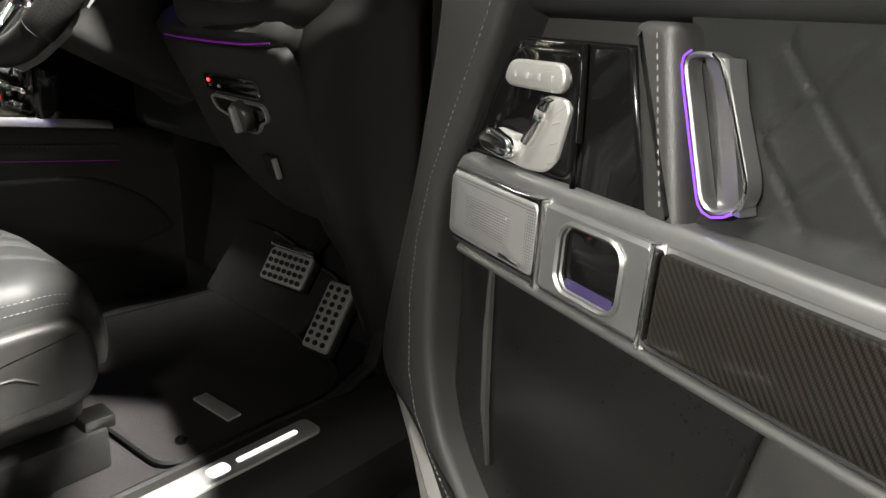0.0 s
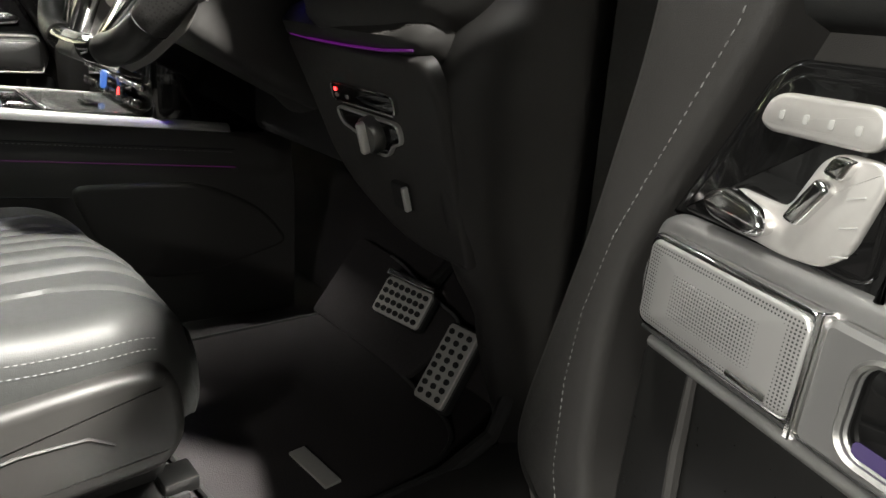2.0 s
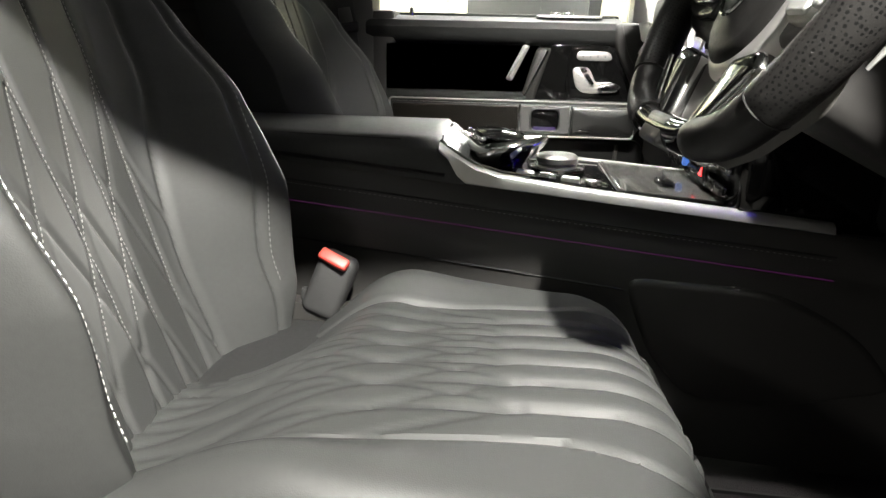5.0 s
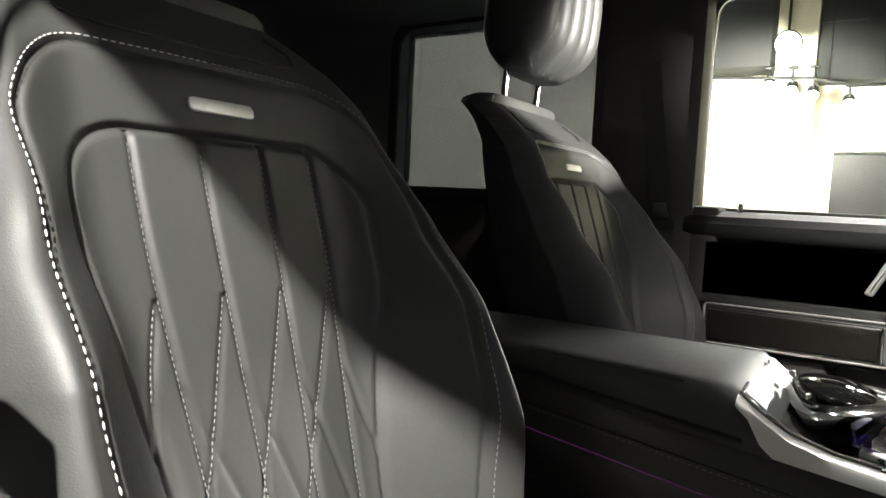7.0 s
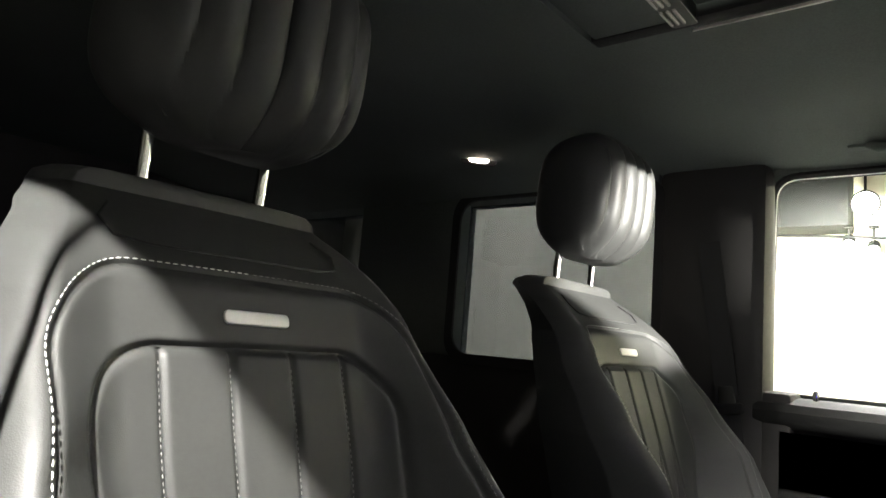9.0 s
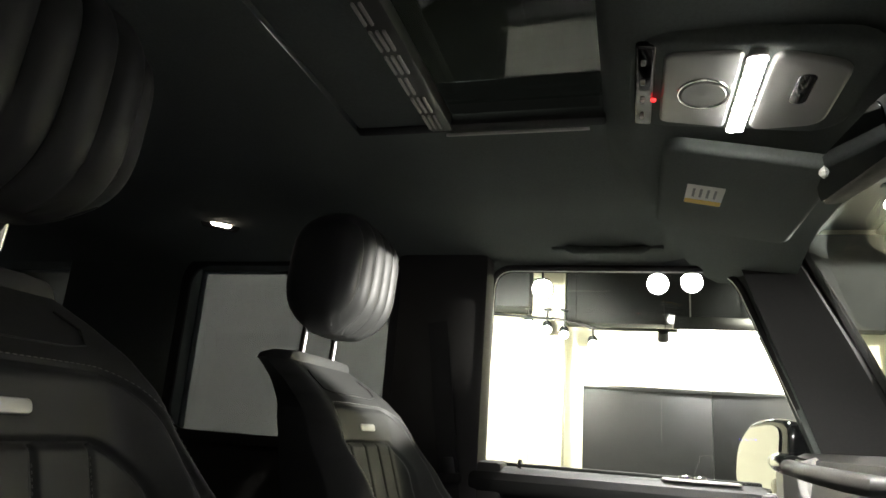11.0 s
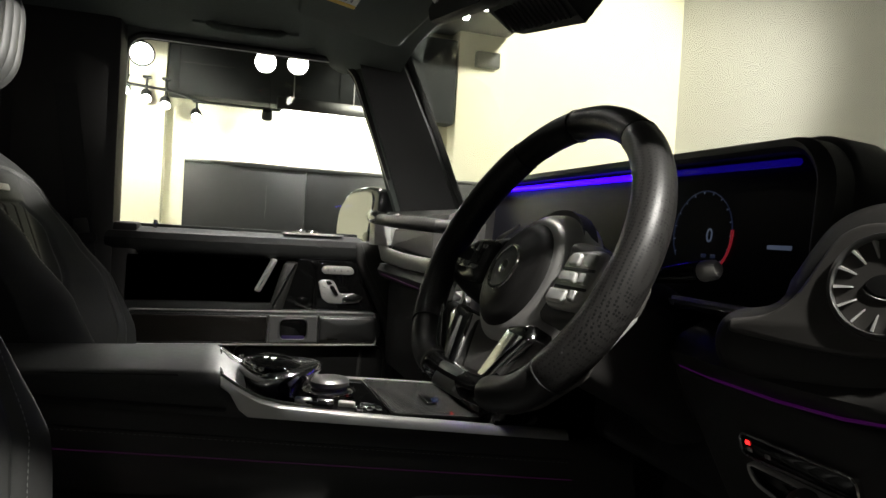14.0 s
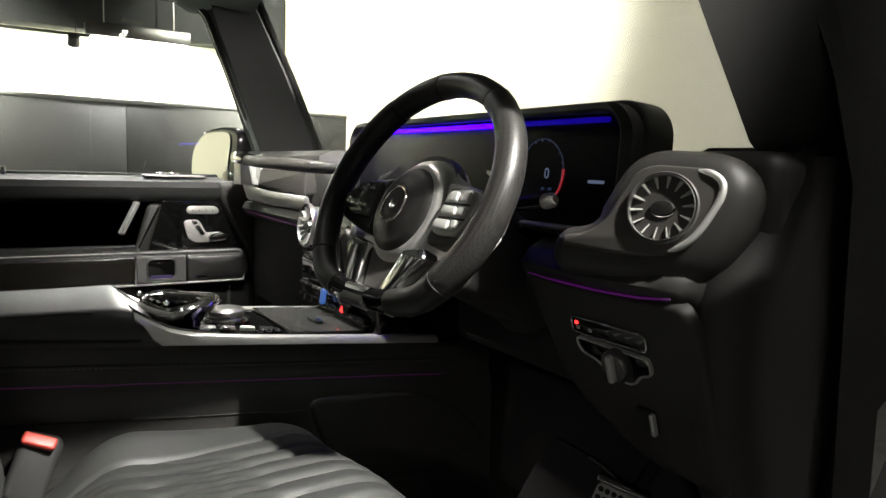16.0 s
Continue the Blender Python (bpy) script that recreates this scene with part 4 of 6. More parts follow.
    for k in range(41):
        z = 1.150 + 0.130 * k / 40
        row = []
        for i in range(181):
            lo = 0.248 - (z - 1.150) * 0.231
            u = lo + (end - 0.02 - lo) * i / 180
            q = 0.0
            if u > 0.28:
                for sl in (1, -1):
                    d = ((u + sl * (z - 1.214) * 0.92) / 0.056) % 1.0
                    d = min(d, 1 - d) * 0.056
                    q += (0.0030 if side < 0 else 0.0) * math.exp(-(d / 0.0024) ** 2)
            q *= smooth01(1.162, 1.172, z) * smooth01(1.274, 1.266, z)
            row.append((u * s, side * ((-0.040 if side < 0 else -0.016) - q + 0.012 * smooth01(1.172, 1.154, z)), z + z0))
        rows.append(row)
    quilted = loft(rows, close=False, caps=False)
    bmesh.ops.solidify(quilted, geom=quilted.faces[:], thickness=0.004)
    part("quilted_field", quilted, LEATHER, t, "dark diamond-quilted leather field", smooth=60)
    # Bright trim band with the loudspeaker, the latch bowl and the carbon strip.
    # Passenger's band, speaker rim and grille: that side's shade is put into darker metal.
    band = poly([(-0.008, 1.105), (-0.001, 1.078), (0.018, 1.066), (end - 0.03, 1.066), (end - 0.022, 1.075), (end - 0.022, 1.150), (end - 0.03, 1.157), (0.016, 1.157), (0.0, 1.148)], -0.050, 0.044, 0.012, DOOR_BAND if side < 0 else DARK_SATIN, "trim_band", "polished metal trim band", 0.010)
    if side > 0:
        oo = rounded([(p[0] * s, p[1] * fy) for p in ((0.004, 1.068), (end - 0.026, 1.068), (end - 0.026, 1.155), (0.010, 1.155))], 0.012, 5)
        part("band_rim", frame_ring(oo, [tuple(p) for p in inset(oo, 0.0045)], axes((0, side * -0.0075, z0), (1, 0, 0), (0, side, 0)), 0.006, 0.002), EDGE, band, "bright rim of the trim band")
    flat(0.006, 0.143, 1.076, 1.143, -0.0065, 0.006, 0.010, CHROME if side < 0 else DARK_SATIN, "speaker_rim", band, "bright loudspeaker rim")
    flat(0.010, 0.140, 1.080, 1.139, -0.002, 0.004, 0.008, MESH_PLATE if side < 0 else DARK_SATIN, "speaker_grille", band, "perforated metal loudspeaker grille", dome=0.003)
    part("maker_mark", slab(rrect(0.030, 0.004, 0.001), at(0.112, 0.0045, 1.0865), 0.0006, 0.0002), CHROME, band)
    mm = at(0.200, -0.0065, 1.1095)
    ring_o = rrect(0.110 * s, 0.068, 0.006)
    ring_i = rrect(0.060 * s, 0.048, 0.012)
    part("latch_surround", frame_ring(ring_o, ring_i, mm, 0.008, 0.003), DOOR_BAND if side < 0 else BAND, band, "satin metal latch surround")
    part("latch_rim", frame_ring(inset(ring_i, -0.0045), inset(ring_i, -0.0005), axes((0.2 * s, side * 0.001, 1.1095 + z0), (1, 0, 0), (0, side, 0)), 0.004, 0.002), BAND, band, "bright rim round the latch bowl")
    part("latch_bowl", slab(inset(ring_i, -0.002), at(0.200, -0.006, 1.1095), 0.004, 0.001), GLOSS, band, "dark latch bowl")
    part("bowl_light", slab(rrect(0.05 * s, 0.008, 0.003), at(0.2, -0.0018, 1.0895), 0.0008, 0.0003), BOWL_GLOW, band, "purple light in the bowl")
    for u in (0.1445, 0.2565):
        flat(u - 0.0022, u + 0.0022, 1.074, 1.146, -0.0055, 0.0105, 0.001, CHROME, "divider", band, bevel=0.001)
    flat(0.26, end - 0.035, 1.078, 1.141, -0.0065, 0.008, 0.004, CARBON, "carbon_strip", band, "dark carbon fibre strip")
    if side < 0:
        part("lower_strip", tube([(u * s, side * -0.008, 1.0665 + z0) for u in (0.02, 0.2, 0.4, end - 0.03)], 0.0052, 10), BAND, band, "pale rounded lower strip")
        part("channel", tube([(u * s, side * -0.0055, 1.0735 + z0) for u in (0.01, 0.2, 0.4, end - 0.03)], 0.0018, 6), RUBBER, band)
    # Lower field and pocket.
    poly([(0.0, 0.66), (0.27, 0.66), (0.33, 1.062), (-0.024, 1.062), (-0.022, 0.82)], -0.058, 0.020, 0.03, POCKET, "pocket_field", "black lower door field", 0.006)
    poly([(0.275, 0.64), (end - 0.03, 0.64), (end - 0.03, 1.062), (0.335, 1.062)], -0.058, 0.034, 0.02, DASH_LEATHER, "lower_field", "dark leather lower field", 0.008)
    part("pocket_edge", tube([(u * s, side * -0.036, z + z0) for u, z in ((0.035, 1.05), (0.038, 0.98), (0.045, 0.90), (0.058, 0.84))], [0.004, 0.006, 0.006, 0.003], 8), DASH_LEATHER, t)
    # Shoulder switch plate and window frame.
    sw = part("window_switch_plate", slab(rrect(0.14 * s, 0.045, 0.008), axes((0.16 * s, side * -0.055, 1.345 + z0), (1, 0, 0), (0, 0, 1)), 0.004, 0.002), PALE_SATIN, t, "pale satin switch plate")
    for k in range(2):
        part("window_key", box((0.15 + 0.028 * k) * s, (0.172 + 0.028 * k) * s, *sorted((side * -0.065, side * -0.045)), 1.348 + z0, 1.357 + z0, 0.003), CHROME, sw)
    part("lock_pin", lathe([(0.006, 0), (0.006, 0.012), (0.0045, 0.02)], Matrix.Translation(((end - 0.07) * s, side * -0.06, 1.342 + z0)), 12), CHROME, t, "small chrome lock pin")
    part("rubber_strip", box(0.05, (end - 0.01) * s, *sorted((side * -0.115, side * -0.10)), 1.33 + z0, 1.352 + z0, 0.004), RUBBER, t)
    return t


dm = Matrix(((0.943, 0.333, 0, 0.95), (-0.333, 0.943, 0, -0.0013), (0, 0, 1, 0), (0, 0, 0, 1)))
driver_door = car_door("driver_door", dm, -1, 0.0, 1.0, "open driver's door with black leather and carbon trim", 0.80)
pm = Matrix(((0, 1, 0, -0.70), (-1, 0, 0, -0.035), (0, 0, 1, 0), (0, 0, 0, 1)))
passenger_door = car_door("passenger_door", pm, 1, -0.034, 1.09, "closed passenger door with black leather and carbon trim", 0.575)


def side_window(t, m, side, front, rear, top):
    """Frame and glass over a door's shoulder; front and rear are (foot, head) along the door."""
    mm = axes((0, -side * 0.03, 0), (1, 0, 0), (0, side, 0))
    fl = -1 if (mm.to_3x3() @ Vector((0, 1, 0))).z < 0 else 1
    glass_o = rounded([(front[0], fl * 1.30), (rear[0], fl * 1.30), (rear[1], fl * top), (front[1], fl * top)], [0.01, 0.02, 0.045, 0.05], 6)
    part("pane", slab(inset(glass_o, -0.004), axes((0, side * -0.085, 0), (1, 0, 0), (0, side, 0)), 0.004, 0.001), GLASS, t, "clear side glass", smooth=0).visible_shadow = False
    part("window_rim", frame_ring(inset(glass_o, -0.014), glass_o, axes((0, side * -0.085, 0), (1, 0, 0), (0, side, 0)), 0.03, 0.006), RUBBER, t, "black rubber window rim")
    part("bright_rim", frame_ring(inset(glass_o, -0.004), inset(glass_o, 0.001), axes((0, side * -0.07, 0), (1, 0, 0), (0, side, 0)), 0.004, 0.001), SATIN, t, "thin bright window rim")
    foot = 1.372 if side < 0 else 1.30
    frame_o = rounded([(front[0] + 0.02, fl * foot), (rear[0], fl * foot), (rear[1], fl * top), (front[1], fl * top)], [0.01, 0.02, 0.045, 0.05], 6)
    part("window_frame", frame_ring(inset(frame_o, -0.055), inset(frame_o, -0.012), axes((0, side * -0.10, 0), (1, 0, 0), (0, side, 0)), 0.055, 0.016), SUEDE, t, "black padded window frame")


side_window(passenger_door, pm, 1, (-0.08, 0.10), (0.638, 0.628), 1.760)

# The driver's door carries its window frame and the panel at its front corner.
side_window(driver_door, dm, -1, (0.0, 0.15), (0.74, 0.73), 1.757)
part("corner_panel", slab(rounded([(-0.13, 1.30), (0.0, 1.30), (0.12, 1.70), (0.05, 1.70), (-0.12, 1.42)] if (axes((0, 0, 0), (1, 0, 0), (0, -1, 0)).to_3x3() @ Vector((0, 1, 0))).z > 0 else [(-0.13, -1.30), (0.0, -1.30), (0.12, -1.70), (0.05, -1.70), (-0.12, -1.42)], 0.02), axes((0, 0.135, 0), (1, 0, 0), (0, -1, 0)), 0.03, 0.006), RUBBER, driver_door, "black corner panel of the window frame")
# ---- steering wheel ----
wt, wyaw = radians(26), 0.068
wz = Vector((math.sin(wyaw) * math.cos(wt), -math.cos(wyaw) * math.cos(wt), math.sin(wt)))
wheel_m = axes((0.389, -0.150, 1.321), (math.cos(wyaw), math.sin(wyaw), 0), wz)
wheel = thing("steering_wheel", (0, 0, 0), "black leather steering wheel with satin metal spokes", "steering wheel", m=wheel_m)


def rim_point(a):
    x, y = 0.1775 * math.cos(a), 0.156 * math.sin(a)
    low = -0.146
    if y < low + 0.03:
        y = low + 0.03 * math.exp((y - low - 0.03) / 0.03)
    return (x, y, 0.0)


def rim_arc(a0, a1, n, r):
    pts = [rim_point(radians(a0 + (a1 - a0) * k / n)) for k in range(n + 1)]
    rr = [r * (0.94 if k in (0, n) else 1.0) for k in range(n + 1)]
    return tube(pts, rr, 20, flat=1.10)


part("rim_top", rim_arc(54, 95, 18, 0.0160), WHEEL_LEATHER, wheel, "smooth black leather upper rim")
part("rim_top", rim_arc(95, 126, 14, 0.0160), WHEEL_LEATHER, wheel, "smooth black leather upper rim")
part("rim_bottom", rim_arc(218, 248, 14, 0.0160), WHEEL_LEATHER, wheel, "smooth black leather lower rim")
part("rim_bottom", rim_arc(292, 320, 14, 0.0160), WHEEL_LEATHER, wheel, "smooth black leather lower rim")
part("rim_foot", rim_arc(247, 293, 18, 0.0140), GLOSS, wheel, "glossy black foot of the rim")
part("rim_side", rim_arc(-40, 54, 34, 0.0172), PERFORATED, wheel, "perforated leather grip")
part("rim_side", rim_arc(126, 218, 34, 0.0172), PERFORATED, wheel, "perforated leather grip")
for a in (54, 95, 126, 218, 320):
    p, d = Vector(rim_point(radians(a))), Vector((math.cos(radians(a)), math.sin(radians(a)), 0))
    part("rim_seam", tube([p + Vector((d.x * 0.0166 * math.cos(q), d.y * 0.0166 * math.cos(q), 0.0178 * math.sin(q))) for q in [2 * math.pi * k / 20 for k in range(20)]], 0.0009, 5, closed=True, up=(0.3, 0.5, 0.7)), RUBBER, wheel)
HUB = Matrix.Translation((0, -0.018, -0.032))
hub = [(0.062 * math.cos(a), 0.061 * math.sin(a) * (1 if math.sin(a) > 0 else 1.03)) for a in [2 * math.pi * k / 48 for k in range(48)]]
hub_ob = part("hub_cover", slab(hub, HUB, 0.036, 0.020, 8, dome=0.009), WHEEL_LEATHER, wheel, "black leather hub cover", smooth=70)
part("emblem_ring", tube([HUB @ Vector((0.0235 * math.cos(a), 0.0235 * math.sin(a), 0.0440)) for a in [2 * math.pi * k / 40 for k in range(40)]], 0.0019, 8, closed=True), CHROME, hub_ob, "chrome emblem ring")
part("emblem_plate", lathe([(0.021, 0.0415), (0.020, 0.0425), (0.005, 0.0430)], HUB, 28), GLOSS, hub_ob, "plain dark emblem plate")
part("emblem_dot", lathe([(0.0085, 0.0425), (0.007, 0.0450), (0.002, 0.0462)], HUB, 20), CHROME, hub_ob, "plain bright emblem boss")
part("collar", lathe([(0.055, 0.022), (0.062, 0.0215), (0.070, 0.015), (0.077, 0.003), (0.079, -0.016)], HUB @ Matrix.Translation((0.006, 0.0, 0.007)), 56), EDGE, wheel, "bright satin metal collar round the hub", smooth=60)
for s in (1, -1):
    arm = rounded([(0.060 * s, 0.028), (0.060 * s, -0.058), (0.110 * s, -0.050), (0.165 * s, -0.036), (0.166 * s, 0.004), (0.112 * s, 0.022)], 0.014)
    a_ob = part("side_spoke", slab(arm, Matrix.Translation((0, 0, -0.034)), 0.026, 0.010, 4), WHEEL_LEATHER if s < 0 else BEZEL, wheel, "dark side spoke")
    if s > 0:
        keyp = rounded([(0.086, 0.010), (0.080, -0.044), (0.128, -0.042), (0.144, -0.022), (0.144, 0.004), (0.132, 0.014)], 0.010)
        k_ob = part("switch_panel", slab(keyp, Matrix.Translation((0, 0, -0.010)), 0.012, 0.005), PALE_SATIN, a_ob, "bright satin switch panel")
        for kx, ky, w, h in ((0.104, 0.001, 0.014, 0.012), (0.126, 0.002, 0.014, 0.012), (0.104, -0.016, 0.024, 0.010), (0.127, -0.016, 0.012, 0.010), (0.100, -0.034, 0.026, 0.012), (0.123, -0.032, 0.010, 0.010)):
            part("key", slab(rrect(w, h, 0.003), Matrix.Translation((kx, ky, 0.0015)), 0.0045, 0.002), SATIN, wheel, "small bright key")
        for ky in (-0.0075, -0.025):
            part("key_gap", slab(rrect(0.048, 0.0028, 0.001), Matrix.Translation((0.112, ky, 0.0020)), 0.0008, 0.0002), RUBBER, wheel)
    else:
        keyp = rounded([(-0.066, 0.018), (-0.066, -0.036), (-0.118, -0.036), (-0.152, -0.026), (-0.152, -0.004), (-0.120, 0.016)], 0.014)
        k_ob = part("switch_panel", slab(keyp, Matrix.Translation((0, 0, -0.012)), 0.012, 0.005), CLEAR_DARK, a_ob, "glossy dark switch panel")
        for kx, ky, w, h in ((-0.084, 0.006, 0.008, 0.006), (-0.100, 0.005, 0.006, 0.012), (-0.116, 0.004, 0.008, 0.006), (-0.092, -0.020, 0.018, 0.006), (-0.116, -0.018, 0.022, 0.009), (-0.136, -0.016, 0.008, 0.008)):
            part("key", slab(rrect(w, h, 0.002), Matrix.Translation((kx, ky, -0.0008)), 0.004, 0.0012), CHROME, wheel, "small bright key")
    leg = rounded([(0.044 * s, -0.070), (0.080 * s, -0.062), (0.092 * s, -0.078), (0.060 * s, -0.118), (0.050 * s, -0.150), (0.026 * s, -0.150), (0.026 * s, -0.128)], [0.004, 0.008, 0.008, 0.02, 0.004, 0.004, 0.01])
    part("lower_spoke", slab(leg, Matrix.Translation((0, 0, -0.022)), 0.026, 0.009, 4), CHROME, wheel, "bright metal lower spoke")
    wing = rounded([(0.092 * s, -0.070), (0.142 * s, -0.058), (0.146 * s, -0.088), (0.104 * s, -0.126), (0.060 * s, -0.146), (0.060 * s, -0.122)], 0.010)
    part("spoke_wing", slab(wing, Matrix.Translation((0, 0, -0.030)), 0.018, 0.008), BEZEL, wheel, "dark satin spoke wing")
    for o, r in ((0.0, 0.0028), (0.014, 0.0022)):
        part("wing_edge", tube([((0.136 + 0.2 * o) * s, -0.072 - 0.9 * o, -0.006), (0.112 * s, -0.092 - o, -0.003), (0.088 * s, -0.110 - o, 0.0), (0.062 * s, -0.128 - 0.9 * o, 0.002), (0.052 * s, -0.140 - 0.4 * o, 0.003)], r, 8), CHROME, wheel, "bright wing edge")
    paddle = [(0.098 * s, 0.050, -0.030), (0.134 * s, 0.034, -0.032), (0.156 * s, 0.004, -0.033), (0.160 * s, -0.03, -0.033), (0.150 * s, -0.058, -0.032)]
    part("paddle", tube(paddle, [0.002, 0.004, 0.006, 0.005, 0.002], 8, flat=0.5), SATIN, wheel, "satin shift paddle")
part("centre_plate", slab(rounded([(-0.044, -0.070), (0.044, -0.070), (0.027, -0.126), (-0.027, -0.126)], 0.006), Matrix.Translation((0, 0, -0.030)), 0.020, 0.004), BEZEL, wheel, "dark satin centre plate")
part("foot_plate", slab(rrect(0.056, 0.026, 0.005), Matrix.Translation((0, -0.140, 0.000)), 0.015, 0.005), DARK_SATIN, wheel, "dark metal foot plate")
part("column_shroud", lathe([(0.075, -0.02), (0.078, -0.035), (0.066, -0.05), (0.058, -0.12), (0.070, -0.20), (0.085, -0.26)], Matrix.Translation((0, -0.01, 0)), 28), PLASTIC, wheel, "black column shroud")
part("column_boot", slab(rounded([(-0.07, 0.02), (0.07, 0.02), (0.055, -0.085), (-0.055, -0.085)], 0.02), Matrix.Translation((0, 0, -0.26)), 0.20, 0.03, 4), PLASTIC, wheel, "black lower column cover")
stalk = part("stalk", tube([(0.05, 0.02, -0.085), (0.095, 0.034, -0.090), (0.125, 0.040, -0.092), (0.142, 0.043, -0.092)], [0.007, 0.007, 0.010, 0.0105], 14), GLOSS, wheel, "black column stalk")
part("stalk_tip", tube([(0.139, 0.0425, -0.092), (0.144, 0.0437, -0.092), (0.154, 0.0460, -0.092), (0.158, 0.0470, -0.092)], [0.008, 0.0095, 0.0090, 0.006], 14), PALE_SATIN, stalk, "satin stalk tip")
part("stalk", tube([(-0.05, 0.0, -0.055), (-0.12, 0.012, -0.055), (-0.19, 0.02, -0.048)], [0.010, 0.010, 0.008], 10), RUBBER, wheel, "black column stalk")

# ---- dashboard ----
dash = thing("dashboard", (0, 0.2, 1.2), "black leather dashboard with wide screen and metal air vents", "dashboard")


def dash_ring(x):
    # Section of the top roll, from the windscreen to the face.
    t = smooth01(-0.12, -0.2, x)
    f = -0.045 * t
    low = smooth01(-0.17, -0.13, x) * smooth01(0.62, 0.56, x)
    d, b = 0.112 * low, 0.05 * low
    f += 0.09 * smooth01(0.55, 0.60, x)
    return [(x, 0.46, 1.36), (x, 0.30, 1.386), (x, 0.12, 1.388 - 0.3 * d), (x, 0.03 + f + b, 1.384 - d), (x, 0.005 + f + b, 1.372 - d), (x, 0.0 + f + b * 0.6, 1.35 - d * 0.9), (x, 0.01 + f + b * 0.3, 1.30 - d * 0.5), (x, 0.03 + f, 1.235), (x, 0.08, 1.20), (x, 0.46, 1.16)]


part("top_roll", loft([dash_ring(x) for x in [-0.735 + 1.47 * k / 40 for k in range(41)]]), DASH_LEATHER, dash, "black stitched leather top")
# Driver's outer pod: a tilted bezel plate on a padded leather body.
pod_n = Vector((0.30, -0.93, 0.22)).normalized()
pod_m = axes((0.672, -0.004, 1.321), (0.93, 0.30, 0), pod_n)
bez = [(-0.112, -0.047), (-0.028, -0.053), (0.016, -0.047), (0.038, -0.029), (0.058, 0.014), (0.057, 0.032), (0.040, 0.043), (-0.021, 0.046), (-0.039, 0.037), (-0.049, 0.018), (-0.062, -0.012), (-0.080, -0.030), (-0.112, -0.037)]
bezel_out = rounded(bez, [0.004, 0.03, 0.02, 0.02, 0.012, 0.012, 0.012, 0.014, 0.012, 0.02, 0.02, 0.02, 0.004], 5)
pod_rings = []
for out, deep in ((-0.004, -0.001), (0.005, -0.003), (0.014, -0.009), (0.021, -0.020), (0.024, -0.038), (0.022, -0.085)):
    drop = -0.008 * (out + 0.004) / 0.022
    pod_rings.append([pod_m @ Vector((p.x, p.y + (drop if p.y < 0 else 0), deep)) for p in inset(bezel_out, -out)])
pod = part("vent_pod", loft(pod_rings), DASH_LEATHER, dash, "black padded leather vent pod", smooth=60)
part("pod_bezel", slab(bezel_out, pod_m @ Matrix.Translation((0, 0, -0.004)), 0.007, 0.004, 4), BEZEL, dash, "dark satin vent bezel")
edge_run = [p for p in inset(bezel_out, 0.0035) if p.x > 0.008 and p.y < 0.052]
part("bezel_edge", tube([pod_m @ Vector((p.x, p.y, 0.0015)) for p in edge_run], [0.0012 + 0.0026 * min(1.0, 3.2 * math.sin(math.pi * (k + 0.5) / len(edge_run))) for k in range(len(edge_run))], 10), SATIN, dash, "bright bezel edge")
part("pod_body", box(0.575, 0.742, 0.070, 0.225, 1.215, 1.383, 0.022, 4), DASH_LEATHER, dash, "black leather body behind the vent", smooth=60)
part("pod_roll", loft([[(x, 0.09, 1.205), (x, 0.03, 1.212), (x, 0.004 - 0.028 * b, 1.226), (x, -0.003 - 0.028 * b, 1.240), (x, 0.004 - 0.020 * b, 1.256), (x, 0.03, 1.275), (x, 0.09, 1.28)] for x, b in ((0.46, 0.6), (0.52, 0.9), (0.60, 1.0), (0.65, 0.8), (0.68, 0.55), (0.698, 0.1), (0.706, -0.8))]), DASH_LEATHER, dash, "black leather roll under the vent", smooth=60)


def round_vent(m, r, parent):
    v = part("air_vent", loft([[m @ Vector((q * math.cos(2 * math.pi * k / 40), q * math.sin(2 * math.pi * k / 40), h)) for k in range(40)] for q, h in ((r * 0.90, -0.02), (r * 0.91, 0.003), (r * 0.93, 0.005), (r * 0.96, 0.002), (r, 0.004), (r * 1.03, 0.001), (r * 1.03, -0.002))], caps=False), BAND, parent, "satin metal round air vent")
    part("vent_well", lathe([(r * 0.90, -0.018), (r * 0.89, -0.012), (r * 0.2, -0.013)], m, 32), RUBBER, v)
    for k in range(14):
        a = 2 * math.pi * (k + 0.3) / 14
        d = Vector((math.cos(a), math.sin(a), 0))
        n = Vector((-math.sin(a), math.cos(a), 0))
        pts = []
        for q, wd, h0, h1 in ((r * 0.36, 0.0003, -0.008, -0.004), (r * 0.60, 0.0006, -0.008, 0.001), (r * 0.88, 0.0010, -0.008, 0.004)):
            pts.append([m @ (d * q + n * (sg * wd + (h - h1) * 0.3) + Vector((0, 0, h))) for sg, h in ((-1, h0), (1, h0), (1, h1), (-1, h1))])
        part("vane", loft(pts), SATIN, v, smooth=0)
    part("vent_knob", lathe([(r * 0.40, -0.010), (r * 0.40, -0.003), (r * 0.32, 0.002), (r * 0.12, 0.003)], m @ Matrix.Diagonal((1, 0.62, 1, 1)), 24), DARK_SATIN, v, "dark oval vent knob")
    part("knob_edge", tube([m @ Vector((r * 0.38 * math.cos(q), r * 0.24 * math.sin(q), 0.0005)) for q in [math.pi * (1.1 + 0.9 * k / 10) for k in range(11)]], 0.0012, 5), CHROME, v)


round_vent(pod_m @ Matrix.Translation((-0.003, 0, 0.003)), 0.037, dash)
